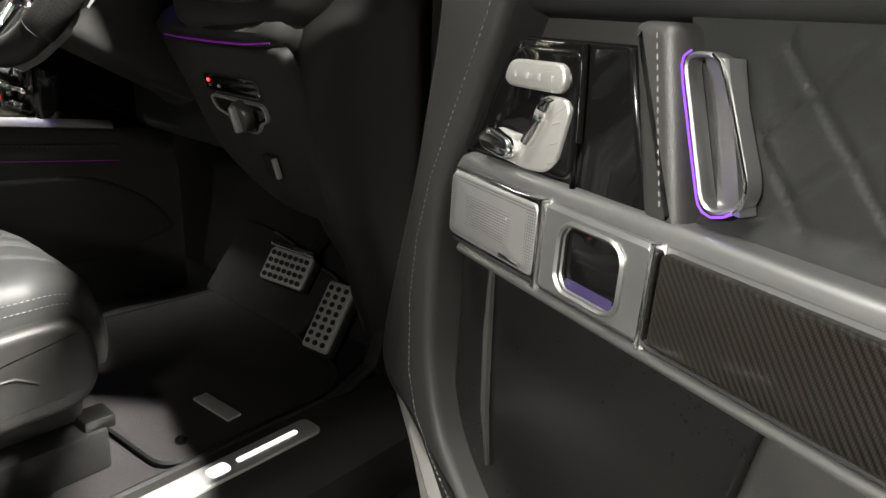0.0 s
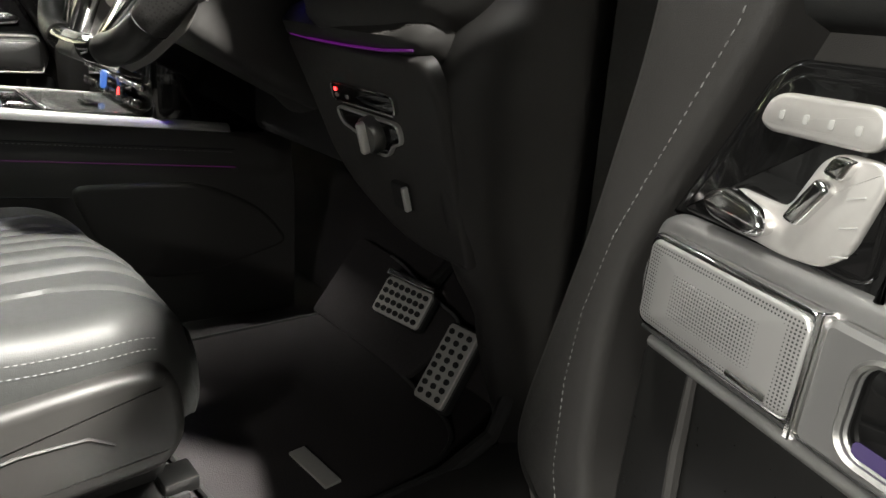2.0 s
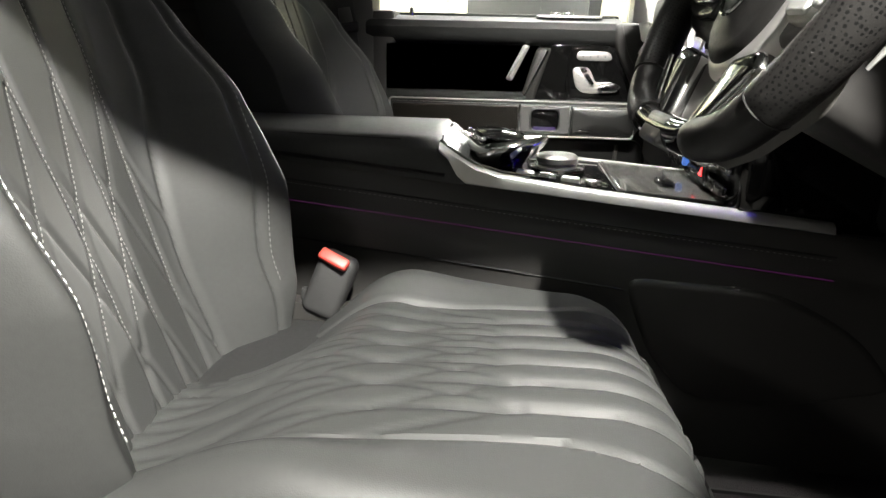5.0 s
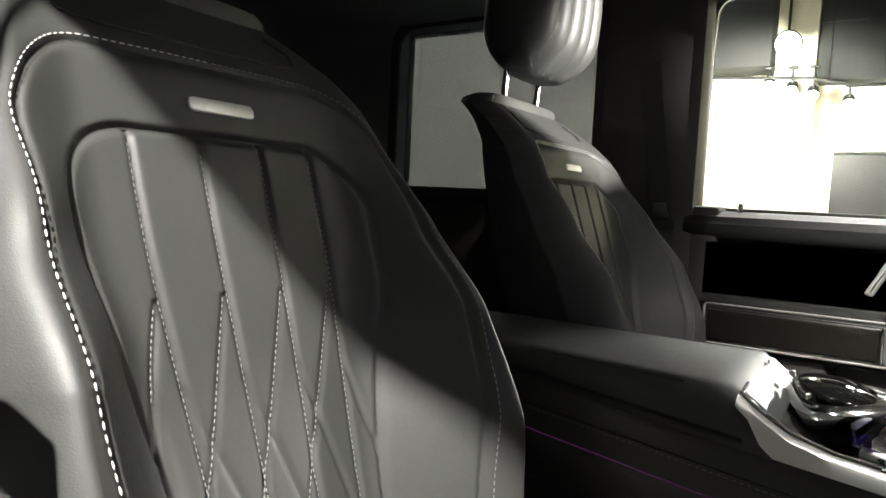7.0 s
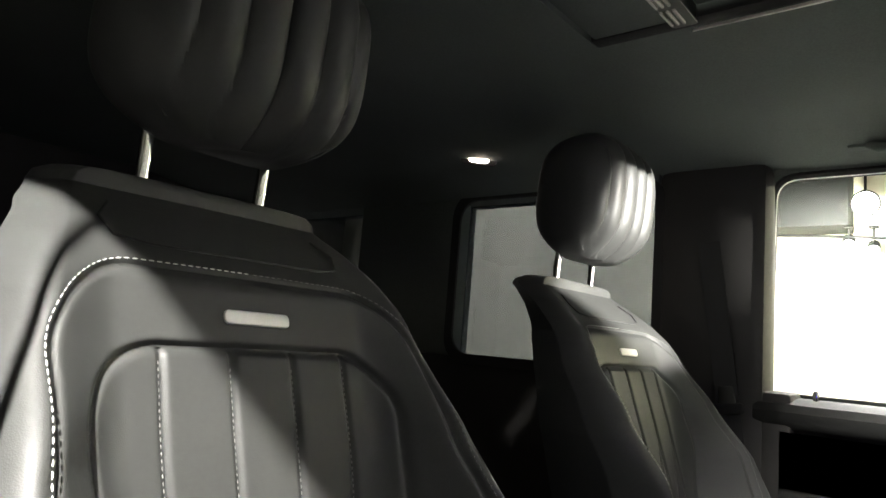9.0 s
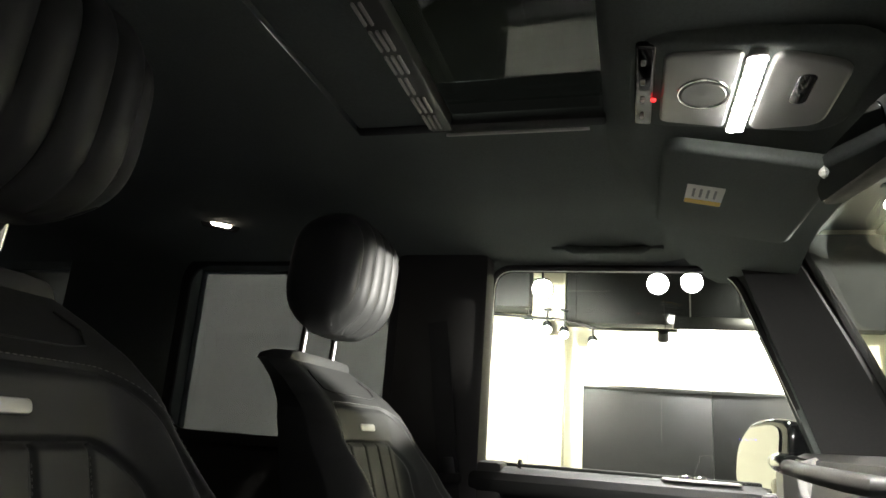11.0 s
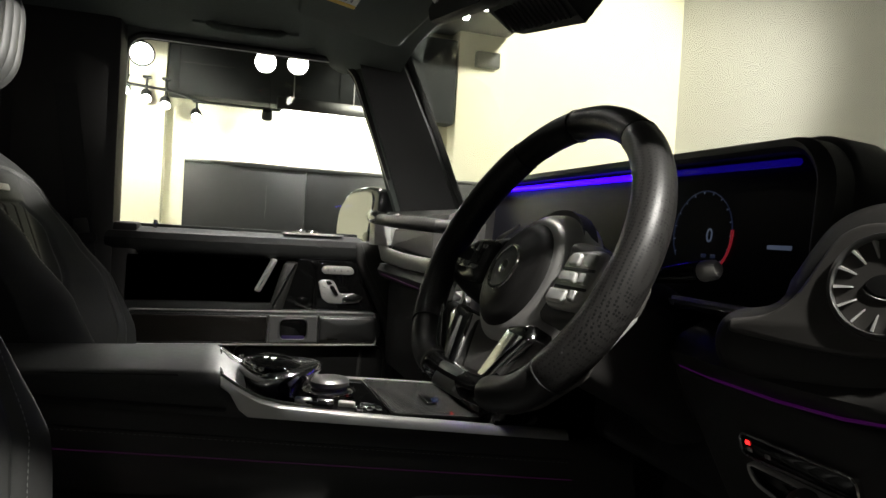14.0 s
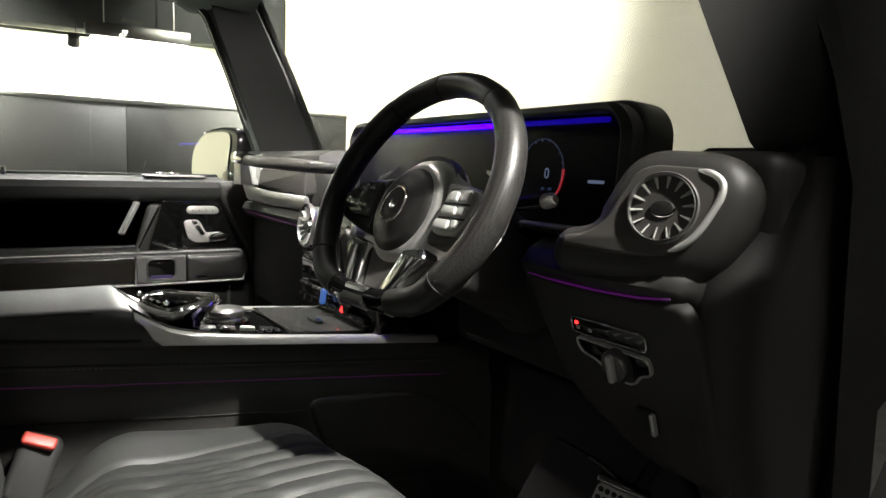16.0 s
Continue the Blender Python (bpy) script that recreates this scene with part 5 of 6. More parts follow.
part("light_line", tube([(0.47, -0.0135, 1.2265), (0.53, -0.0215, 1.2255), (0.60, -0.0245, 1.2255), (0.655, -0.0190, 1.2265), (0.690, -0.010, 1.230)], 0.0014, 6), PURPLE, dash, "thin purple light line")
# Knee panel.
kn = Vector((0, -0.952, -0.305)).normalized()
knee_m = axes((0.62, 0.008, 1.216), (1, 0, 0), kn)
kup = (knee_m.to_3x3() @ Vector((0, 1, 0))).z
sy = 1 if kup > 0 else -1
knee = part("knee_panel", slab(rounded([(p[0], sy * p[1]) for p in ((-0.17, 0.02), (0.086, 0.012), (0.104, -0.03), (0.110, -0.205), (0.0, -0.205), (-0.11, -0.14), (-0.14, -0.05))], [0.025, 0.01, 0.01, 0.01, 0.05, 0.05, 0.04]), axes((0.62, 0.008, 1.216), (1, 0, 0), kn), 0.018, 0.008), PLASTIC, dash, "black plastic knee panel")


def on_knee(x, down, out=0.018):
    """A frame on the knee panel: x across, down along its slope."""
    p = Vector((0, 0.305, -0.952)) * down
    return axes(Vector((x, 0.008, 1.216)) + p + kn * out, (1, 0, 0), kn)


part("switch_bar", slab(rrect(0.112, 0.019, 0.006), on_knee(0.599, 0.037), 0.004, 0.002), GLOSS, dash, "glossy black switch bar")
part("row_rim", frame_ring(rrect(0.116, 0.023, 0.008), rrect(0.111, 0.018, 0.006), on_knee(0.599, 0.037), 0.0055, 0.001), CHROME, dash, "thin chrome rim")
part("warning_lamp", slab(rrect(0.005, 0.004, 0.001), on_knee(0.551, 0.034, 0.0225), 0.0006, 0.0002), RED_GLOW, dash, "tiny red warning lamp")
for dx in (0, 0.02):
    part("key_mark", slab(rrect(0.006, 0.004, 0.001), on_knee(0.552 + dx, 0.040, 0.0225), 0.0005, 0.0002), PALE_SATIN, dash)
lp = [(-0.056, 0.013), (0.055, 0.011), (0.056, -0.008), (0.04, -0.012), (0.028, -0.027), (0.002, -0.027), (-0.025, -0.010), (-0.050, -0.004)]
lp = [(a, sy * b) for a, b in lp]
part("light_switch_plate", slab(rounded(lp, 0.008), on_knee(0.600, 0.068), 0.004, 0.002), GLOSS, dash, "glossy black light switch plate")
part("plate_rim", frame_ring(inset(rounded(lp, 0.008), -0.002), inset(rounded(lp, 0.008), 0.0008), on_knee(0.600, 0.068), 0.0055, 0.001), SATIN, dash, "thin satin rim")
part("light_knob", lathe([(0.020, 0.0), (0.020, 0.008), (0.017, 0.012)], on_knee(0.611, 0.073, 0.022), 28), DARK_SATIN, dash, "dark rotary light knob")
part("knob_grip", slab(rrect(0.009, 0.035, 0.0045), on_knee(0.611, 0.073, 0.032), 0.010, 0.004), SATIN, dash, "chrome knob grip")
part("release_lever", slab(rrect(0.028, 0.032, 0.004), on_knee(0.637, 0.139), 0.006, 0.002), RUBBER, dash, "black bonnet release lever")
part("lever_edge", slab(rrect(0.006, 0.028, 0.002), on_knee(0.650, 0.138, 0.022), 0.006, 0.002), SATIN, dash, "bright lever edge")
def cheek_ring(z):
    y = table(z, [(0.75, 0.165), (0.93, 0.105), (1.02, 0.052), (1.09, 0.025), (1.19, 0.004), (1.25, 0.022), (1.30, 0.062), (1.375, 0.105)])
    return [(p[0], p[1], z) for p in rounded([(0.672, y + 0.018), (0.715, y - 0.004), (0.750, y + 0.03), (0.757, 0.235), (0.672, 0.235)], [0.01, 0.03, 0.03, 0.005, 0.005], 6)]


part("side_cheek", loft([cheek_ring(0.75 + 0.63 * k / 24) for k in range(25)]), PLASTIC, dash, "black plastic side cheek", smooth=60)
part("under_cover", box(-0.70, 0.70, 0.10, 0.48, 1.05, 1.20, 0.02), RUBBER, dash)

# Wide screen.
scr = thing("screen_unit", (0.25, 0.03, 1.385), "wide black double display in a leather hood", "display")
sm = axes((0.228, 0.035, 1.3565), (1, 0, 0), (0, -1, 0.06))
part("hood", slab(rrect(0.745, 0.160, 0.045, 8), axes((0.228, 0.085, 1.360), (1, 0, 0), (0, -1, 0.06)), 0.052, 0.012, 4), DASH_LEATHER, scr, "black leather hood")
part("hood_lip", frame_ring(rrect(0.747, 0.162, 0.046, 8), rrect(0.709, 0.138, 0.032, 8), sm, 0.028, 0.009), DASH_LEATHER, scr, "rounded hood lip")
part("screen", slab(rrect(0.712, 0.140, 0.03, 8), sm, 0.004, 0.001), SCREEN, scr, "dark glass screen")
part("light_line", slab(rrect(0.45, 0.0065, 0.003), axes((0.105, 0.0305, 1.4185), (1, 0, 0), (0, -1, 0.06)), 0.004, 0.001), BLUE, scr, "bright blue light line")
part("light_line", slab(rrect(0.22, 0.0065, 0.003), axes((0.445, 0.0305, 1.4185), (1, 0, 0), (0, -1, 0.06)), 0.004, 0.001), BLUE_DIM, scr, "dim blue light line")
GAUGE = emitter("gauge_print", (0.35, 0.45, 0.7), 0.22)
GAUGE_DIM = emitter("gauge_dim", (0.05, 0.09, 0.25), 0.16)
GAUGE_RED = emitter("gauge_red", (0.9, 0.05, 0.08), 0.3)


def on_screen(x, z, out=0.0045):
    return axes((x, 0.035 - out - 0.06 * (z - 1.3565) * -1 * 0, z), (1, 0, 0), (0, -1, 0.06)) @ Matrix.Translation((0, 0, 0.0))


def dial(x, z, r, red):
    arc = [on_screen(x, z) @ Vector((r * math.cos(radians(a)), r * math.sin(radians(a)), 0.002)) for a in range(-40, 226, 14)]
    part("dial_arc", tube(arc, 0.0007, 4), GAUGE_DIM, scr)
    if red:
        part("red_arc", tube([on_screen(x, z) @ Vector((r * math.cos(radians(a)), r * math.sin(radians(a)), 0.002)) for a in range(-42, 14, 8)], 0.0016, 4), GAUGE_RED, scr)
    for a in range(-40, 226, 19):
        c, s_ = math.cos(radians(a)), math.sin(radians(a))
        part("dial_tick", tube([on_screen(x, z) @ Vector((r * 0.93 * c, r * 0.93 * s_, 0.002)), on_screen(x, z) @ Vector((r * 0.99 * c, r * 0.99 * s_, 0.002))], 0.0006, 4), GAUGE, scr)


dial(0.435, 1.354, 0.044, True)


def lettering(text, m, size, mat, parent, name="figure"):
    cu = bpy.data.curves.new("t", "FONT")
    cu.body, cu.size, cu.align_x, cu.align_y, cu.extrude = text, size, "CENTER", "CENTER", 0.0002
    ob = bpy.data.objects.new("t", cu)
    me = bpy.data.meshes.new_from_object(ob)
    bpy.data.objects.remove(ob)
    bm = bmesh.new()
    bm.from_mesh(me)
    bpy.data.meshes.remove(me)
    bm.transform(m)
    return part(name, bm, mat, parent, smooth=0)


lettering("0", on_screen(0.447, 1.352) @ Matrix.Translation((0, 0, 0.002)), 0.020, GAUGE, scr)
for dx, dz, w, h in ((-0.008, -0.018, 0.007, 0.004), (0.006, -0.018, 0.007, 0.004), (0.090, -0.006, 0.028, 0.004), (0.06, -0.042, 0.006, 0.004), (0.10, -0.046, 0.012, 0.003)):
    part("screen_print", slab(rrect(w, h, 0.001), on_screen(0.447 + dx, 1.350 + dz) @ Matrix.Translation((0, 0, 0.001)), 0.0004, 0.0001), GAUGE_DIM if w < 0.01 else GAUGE, scr)
part("key_rail", box(0.435, 0.53, 0.0, 0.02, 1.278, 1.284, 0.002), CHROME, scr, "small chrome key rail")

# Passenger's side.
pd_m = axes((0, -0.030, 0), (1, 0, 0), (0, -1, 0))
part("passenger_trim", tube([(-0.535, -0.040, 1.350), (-0.562, -0.050, 1.338), (-0.590, -0.054, 1.318), (-0.606, -0.056, 1.298), (-0.590, -0.058, 1.283), (-0.545, -0.060, 1.277), (-0.415, -0.060, 1.273), (-0.300, -0.060, 1.273), (-0.190, -0.060, 1.274)], [0.030, 0.038, 0.040, 0.034, 0.024, 0.018, 0.0165, 0.0155, 0.0150], 16, flat=0.42, up=(0, 1, 0)), SATIN, dash, "curved satin metal trim", smooth=60)
part("trim_face", box(-0.68, -0.20, -0.045, 0.02, 1.262, 1.345, 0.01), DASH_LEATHER, dash)
# Carbon plate; the light on it is put into a paler satin tone.
part("passenger_plate", slab(rounded([(-0.494, 1.340), (-0.522, 1.300), (-0.20, 1.288), (-0.20, 1.345)], 0.008), pd_m, 0.030, 0.003), BEZEL, dash, "carbon fascia plate in a lit grey tone")
part("lower_roll", loft([[(x, 0.10, 1.205), (x, -0.03, 1.212), (x, -0.050, 1.222), (x, -0.058, 1.236), (x, -0.050, 1.252), (x, 0.05, 1.258)] for x in (-0.66, -0.6, -0.4, -0.2)]), DASH_LEATHER, dash, "black leather lower roll")
part("light_line", tube([(-0.62, -0.055, 1.2275), (-0.40, -0.055, 1.2245), (-0.21, -0.055, 1.2225)], 0.0014, 6), PURPLE_DIM, dash, "thin dim light line")
part("glovebox", box(-0.70, -0.25, -0.02, 0.2, 0.99, 1.215, 0.02), PLASTIC, dash, "black glovebox lid")
grab = part("grab_handle", tube([(-0.50, -0.098, 1.360), (-0.34, -0.100, 1.355), (-0.16, -0.098, 1.352), (-0.11, -0.080, 1.350), (-0.10, -0.03, 1.348)], [0.014, 0.0145, 0.0145, 0.0145, 0.013], 14, flat=0.9), DASH_LEATHER, dash, "black leather grab handle")
part("handle_cap", tube([(-0.605, -0.03, 1.358), (-0.590, -0.075, 1.363), (-0.56, -0.095, 1.365), (-0.52, -0.100, 1.364), (-0.475, -0.100, 1.361), (-0.465, -0.100, 1.360)], [0.014, 0.020, 0.020, 0.019, 0.0175, 0.013], 16, flat=0.85), CHROME, grab, "chrome handle cap")
part("cap_foot", loft([[(-0.625 + 0.085 * c, -0.050 - 0.045 * d, z) for c, d in ((0, 0), (1, 0), (1, 1), (0.3, 1))] for z in (1.300, 1.33, 1.352)]), SATIN, grab, "satin foot of the handle")

# Centre stack.
stack = thing("centre_stack", (-0.03, -0.05, 1.05), "metal centre stack with two round vents and switch rows", "centre stack")
for x in (-0.125, 0.055):
    part("vent_frame", slab(rounded([(x - 0.062, 1.187), (x + 0.062, 1.187), (x + 0.066, 1.20), (x + 0.058, 1.275), (x - 0.058, 1.275), (x - 0.066, 1.20)], 0.014), axes((0, -0.02, 0), (1, 0, 0), (0, -1, 0.1)), 0.062, 0.012), SATIN, stack, "satin metal vent frame")
    round_vent(axes((x, -0.084, 1.236), (1, 0, 0), (0, -1, 0.1)), 0.042, stack)
part("stack_body", box(-0.21, 0.14, -0.065, 0.12, 1.04, 1.19, 0.012), GLOSS, stack, "glossy black stack body")
hv = axes((-0.035, -0.066, 1.125), (1, 0, 0), (0, -1, 0.12))
for j in range(4):
    for k in range(8):
        part("stack_key", slab(rrect(0.034, 0.009 if j in (0, 2) else 0.014, 0.003), hv @ Matrix.Translation((-0.136 + 0.039 * k, 0.042 - 0.026 * j, 0)), 0.007, 0.003), CHROME if j in (0, 2) else GLOSS, stack, "bright stack key" if j in (0, 2) else "glossy black stack key")
part("hazard_key", slab(rrect(0.030, 0.018, 0.003), axes((0.042, -0.076, 1.100), (1, 0, 0), (0, -1, 0.12)), 0.006, 0.002), GLOSS, stack, "black hazard key")
part("hazard_triangle", lathe([(0.0075, 0.0), (0.0075, 0.0006)], axes((0.042, -0.0823, 1.0995), (0, 0, 1), (0, -1, 0.12)), 3), RED_GLOW, stack, "glowing red hazard triangle")
part("blue_key", slab(rrect(0.012, 0.03, 0.005), axes((-0.055, -0.074, 1.106), (1, 0, 0), (0, -1, 0.12)), 0.008, 0.003), emitter("blue_key", (0.1, 0.3, 1.0), 0.35), stack, "blue lit key")
# ---- centre console ----
con = thing("centre_console", (0.0, -0.4, 0.745), "black leather centre console with bright metal edges", "centre console")


def con_x(y):
    return max(0.072, 0.154 + 0.1196 * y)


def con_z(y):
    """Height of the seam under the metal edge, which falls towards the dashboard."""
    return 1.0577 - 0.0727 * max(-0.72, y)


ys = [-1.0 + 1.15 * k / 24 for k in range(25)]
part("console_body", loft([[(-0.17, y, 0.74), (-0.15, y, con_z(y) - 0.004), (con_x(y) - 0.006, y, con_z(y) - 0.002), (con_x(y) - 0.001, y, con_z(y) - 0.010), (con_x(y) + 0.001, y, con_z(y) - 0.050), (con_x(y) + 0.008, y, con_z(y) - 0.062), (con_x(y) + 0.012, y, con_z(y) - 0.080), (con_x(y) + 0.02, y, 0.74)] for y in ys]), DASH_LEATHER, con, "black leather console sides", smooth=35)
part("light_line", tube([(con_x(y) + 0.0035, y, con_z(y) - 0.0565) for y in ys[2:23]], 0.0014, 6), PURPLE_DIM, con, "thin purple light line")
part("side_seam", tube([(con_x(y) + 0.0145, y, con_z(y) - 0.105) for y in ys[2:18]], 0.0016, 5), RUBBER, con)
part("side_seam", tube([(con_x(y) + 0.0004, y, con_z(y) - 0.028) for y in ys[2:23]], 0.0012, 5), RUBBER, con)
part("side_stitching", stitches([(con_x(y) + 0.0012, y, con_z(y) - 0.0325) for y in ys[2:23]], 0.0040, 0.0030, 0.0004), GREY_THREAD, con, "fine grey stitching", smooth=0)
# Deck with its bright edge, which climbs the front of the armrest.
dy_ = [-0.47 + 0.53 * k / 18 for k in range(19)]
part("deck", loft([[(-0.140, y, con_z(y) - 0.01), (-0.140, y, con_z(y) + 0.008), (con_x(y) - 0.012, y, con_z(y) + 0.008), (con_x(y) - 0.012, y, con_z(y) - 0.01)] for y in dy_]), GLOSS, con, "glossy black deck")


def edge_top(y):
    return con_z(y) + table(y, [(-0.428, 0.047), (-0.414, 0.039), (-0.396, 0.029), (-0.378, 0.021), (-0.345, 0.0160), (-0.244, 0.0135), (0.05, 0.012)])


edge = []
for k in range(41):
    y = -0.428 + 0.476 * k / 40
    x, zt, zb = con_x(y), edge_top(y), con_z(y) + 0.040 * smooth01(-0.394, -0.428, y)
    edge.append([(x - 0.018, y, min(zb, zt - 0.01)), (x - 0.020, y, zt - 0.003), (x - 0.010, y, zt), (x - 0.002, y, zt - 0.0035), (x + 0.002, y, min(zb, zt - 0.008)), (x - 0.004, y, min(zb, zt - 0.010) - 0.002)])
part("bright_edge", loft(edge), EDGE, con, "satin metal edge strip", smooth=50)
part("bright_edge", loft([[(-0.128 - (p[0] - con_x(p[1])), p[1], p[2]) for p in ring] for ring in edge]), EDGE, con, "satin metal edge strip", smooth=50)
lid_m = axes((-0.012, -0.095, con_z(-0.095) + 0.008), (1, 0, 0), (0, 0.0727, 1))
part("ash_lid", slab(rrect(0.225, 0.20, 0.012), lid_m, 0.004, 0.002), CLEAR_DARK, con, "glossy dark grey lid")
part("lid_edge", tube([(-0.118, -0.197, con_z(-0.197) + 0.010), (0.098, -0.197, con_z(-0.197) + 0.010)], 0.0018, 6), CHROME, con)
part("lid_pull", slab(rrect(0.050, 0.020, 0.006), lid_m @ Matrix.Translation((0.04, -0.03, 0.004)), 0.006, 0.003), GLOSS, con, "small glossy lid pull")
# Armrest: its front face leans back over the metal edge.
arm = []
for k in range(31):
    y = -1.0 + 0.606 * k / 30
    top = 1.141 - 0.004 * smooth01(-0.75, -1.0, y)
    w = con_x(y) - 0.002
    low = con_z(y) + 0.010
    if y > -0.430:
        top = min(top, con_z(y) + 0.050 - 1.0 * (y + 0.430))
    top = max(top, low + 0.012)
    r = min(0.016, (top - low) * 0.4)
    prof = [(-0.140, con_z(y) - 0.004), (-0.142, top - r), (-0.134, top - 0.3 * r), (-0.118, top), (-0.02, top + 0.003), (w - 0.026, top), (w - 0.008, top - 0.35 * r), (w, top - 1.1 * r), (w + 0.001, low), (w - 0.003, con_z(y) - 0.004)]
    arm.append([(x, y, z) for x, z in prof])
part("armrest", loft(arm), LEATHER, con, "black leather armrest", smooth=50)
part("armrest_seam", tube([(con_x(y) - 0.0115, y, 1.1365) for y in [-0.98 + 0.50 * k / 20 for k in range(21)]], 0.0014, 5), RUBBER, con)
part("armrest_gap", tube([(con_x(y) - 0.0015, y, con_z(y) + 0.006) for y in [-0.98 + 0.56 * k / 20 for k in range(21)]], 0.0030, 5), RUBBER, con)
# Scoop, hand rest, touch pad and rotary knob.
scoop = []
for k in range(15):
    y = -0.426 + 0.100 * k / 14
    z = con_z(y) + 0.008 + 0.036 * (1 - k / 14) ** 2.2
    scoop.append([(-0.118, y, z - 0.014), (-0.118, y, z + 0.004), (-0.09, y, z - 0.001), (0.0, y, z - 0.003), (con_x(y) - 0.05, y, z - 0.001), (con_x(y) - 0.016, y, z + 0.004), (con_x(y) - 0.016, y, z - 0.014)])
part("scoop", loft(scoop), CLEAR_DARK, con, "glossy dark scoop before the armrest", smooth=60)
part("scoop_rim", tube([(-0.10, -0.428, 1.134), (-0.03, -0.430, 1.134), (0.03, -0.430, 1.134), (con_x(-0.425) - 0.016, -0.426, edge_top(-0.425) + 0.001)] + [(con_x(y) - 0.013, y, edge_top(y) + 0.001) for y in (-0.416, -0.40, -0.385, -0.37, -0.345, -0.31)], 0.0030, 8), CHROME, con, "bright rim of the scoop")
body = []
for w, d, cy, z in ((0.038, 0.022, -0.345, 1.080), (0.044, 0.030, -0.352, 1.094), (0.058, 0.044, -0.356, 1.108), (0.068, 0.052, -0.354, 1.119), (0.071, 0.054, -0.350, 1.126), (0.066, 0.050, -0.348, 1.131), (0.052, 0.038, -0.346, 1.133)):
    body.append([(-0.008 + w * math.cos(2 * math.pi * i / 40), cy + d * math.sin(2 * math.pi * i / 40) + 0.016 * math.cos(2 * math.pi * i / 40) - (0.012 * math.cos(4 * math.pi * i / 40) if z > 1.1 else 0), z + 0.004 * math.sin(2 * math.pi * i / 40)) for i in range(40)])
part("hand_rest", loft(body), CHROME, con, "bright sculpted hand rest", smooth=60)
part("touch_pad", slab([(p[0] * 1.02, p[1] * 0.72) for p in rrect(0.11, 0.11, 0.05)], axes((-0.008, -0.348, 1.1315), (1, 0.22, 0), (0, 0.10, 1)), 0.005, 0.003, 3, dome=0.006), GLOSS, con, "black touch pad", smooth=60)
for k in range(5):
    part("pad_key", slab(rrect(0.012, 0.007, 0.002), axes((-0.060 + 0.024 * k, -0.397 + 0.006 * k, 1.1315), (1, 0.15, 0), (0, -0.3, 1)), 0.005, 0.002), CHROME, con, "small bright key")
kz = con_z(-0.27) + 0.008
part("knob_collar", lathe([(0.040, kz), (0.040, kz + 0.004), (0.034, kz + 0.007)], Matrix.Translation((-0.02, -0.268, 0)), 32), CHROME, con, "bright knob collar")
part("rotary_knob", lathe([(0.027, kz), (0.028, kz + 0.006), (0.026, kz + 0.009), (0.030, kz + 0.012), (0.030, kz + 0.018), (0.026, kz + 0.022), (0.01, kz + 0.024)], Matrix.Translation((-0.02, -0.268, 0)), 32), BAND, con, "satin metal rotary knob")
for k in range(4):
    y = -0.315 + 0.030 * k
    part("console_key", slab(rrect(0.024, 0.012, 0.003), axes((0.050 + 0.005 * k, y, con_z(y) + 0.008), (0.2, 1, 0), (0, 0.07, 1)), 0.007, 0.003), CHROME if k % 2 else SATIN, con, "small bright key")
for k in range(3):
    part("key_strip", box(0.070, 0.086, -0.245 + 0.014 * k, -0.236 + 0.014 * k, con_z(-0.23) + 0.006, con_z(-0.23) + 0.013, 0.002), CHROME, con, "small bright key")
part("switch_ring", tube([(-0.015 + 0.078 * math.cos(a), -0.285 + 0.060 * math.sin(a), con_z(-0.285 + 0.060 * math.sin(a)) + 0.010) for a in [math.pi * 1.45 + 1.75 * k / 14 for k in range(15)]], 0.0025, 6), CHROME, con)
part("bright_clip", box(0.128, 0.140, -0.06, -0.045, con_z(-0.05) + 0.008, con_z(-0.05) + 0.014, 0.002), CHROME, con)
# Knee pad.
kp = rounded([(-0.190, 0.984), (0.0, 0.982), (0.10, 0.93), (0.15, 0.865), (0.02, 0.825), (-0.095, 0.822), (-0.150, 0.88)], [0.03, 0.05, 0.04, 0.03, 0.03, 0.03, 0.03])
part("knee_pad", slab(kp, axes((0.148, 0.0, 0), (0.119, 0.993, 0), (0.993, -0.119, 0)), 0.024, 0.010, 4), DASH_LEATHER, con, "padded leather knee pad")

# ---- footwell ----
mat_t = thing("floor_mat", (0.45, 0.0, 0.745), "black carpet floor mat with a bound edge", "floor mat")
mo = rounded([(0.24, -0.20), (0.69, -0.165), (0.70, 0.05), (0.66, 0.14), (0.26, 0.20)], [0.04, 0.03, 0.06, 0.06, 0.04], 6)
part("mat_body", slab(mo, axes((0, 0, 0.745), (1, 0, 0), (0, 0, 1)), 0.008, 0.003), CARPET, mat_t)
part("bound_edge", tube([(p.x, p.y, 0.7525) for p in inset(mo, 0.002)], 0.004, 6, closed=True), RUBBER, mat_t, "black bound edge")
part("name_plate", slab(rrect(0.078, 0.022, 0.002), axes((0.617, -0.052, 0.753), (0.99, 0.06, 0), (0, 0, 1)), 0.003, 0.001), PLATE, mat_t, "small satin metal plate")
part("anchor", lathe([(0.007, 0.753), (0.007, 0.758), (0.004, 0.760)], Matrix.Translation((0.655, -0.125, 0)), 14), GLOSS, mat_t, "black mat anchor")

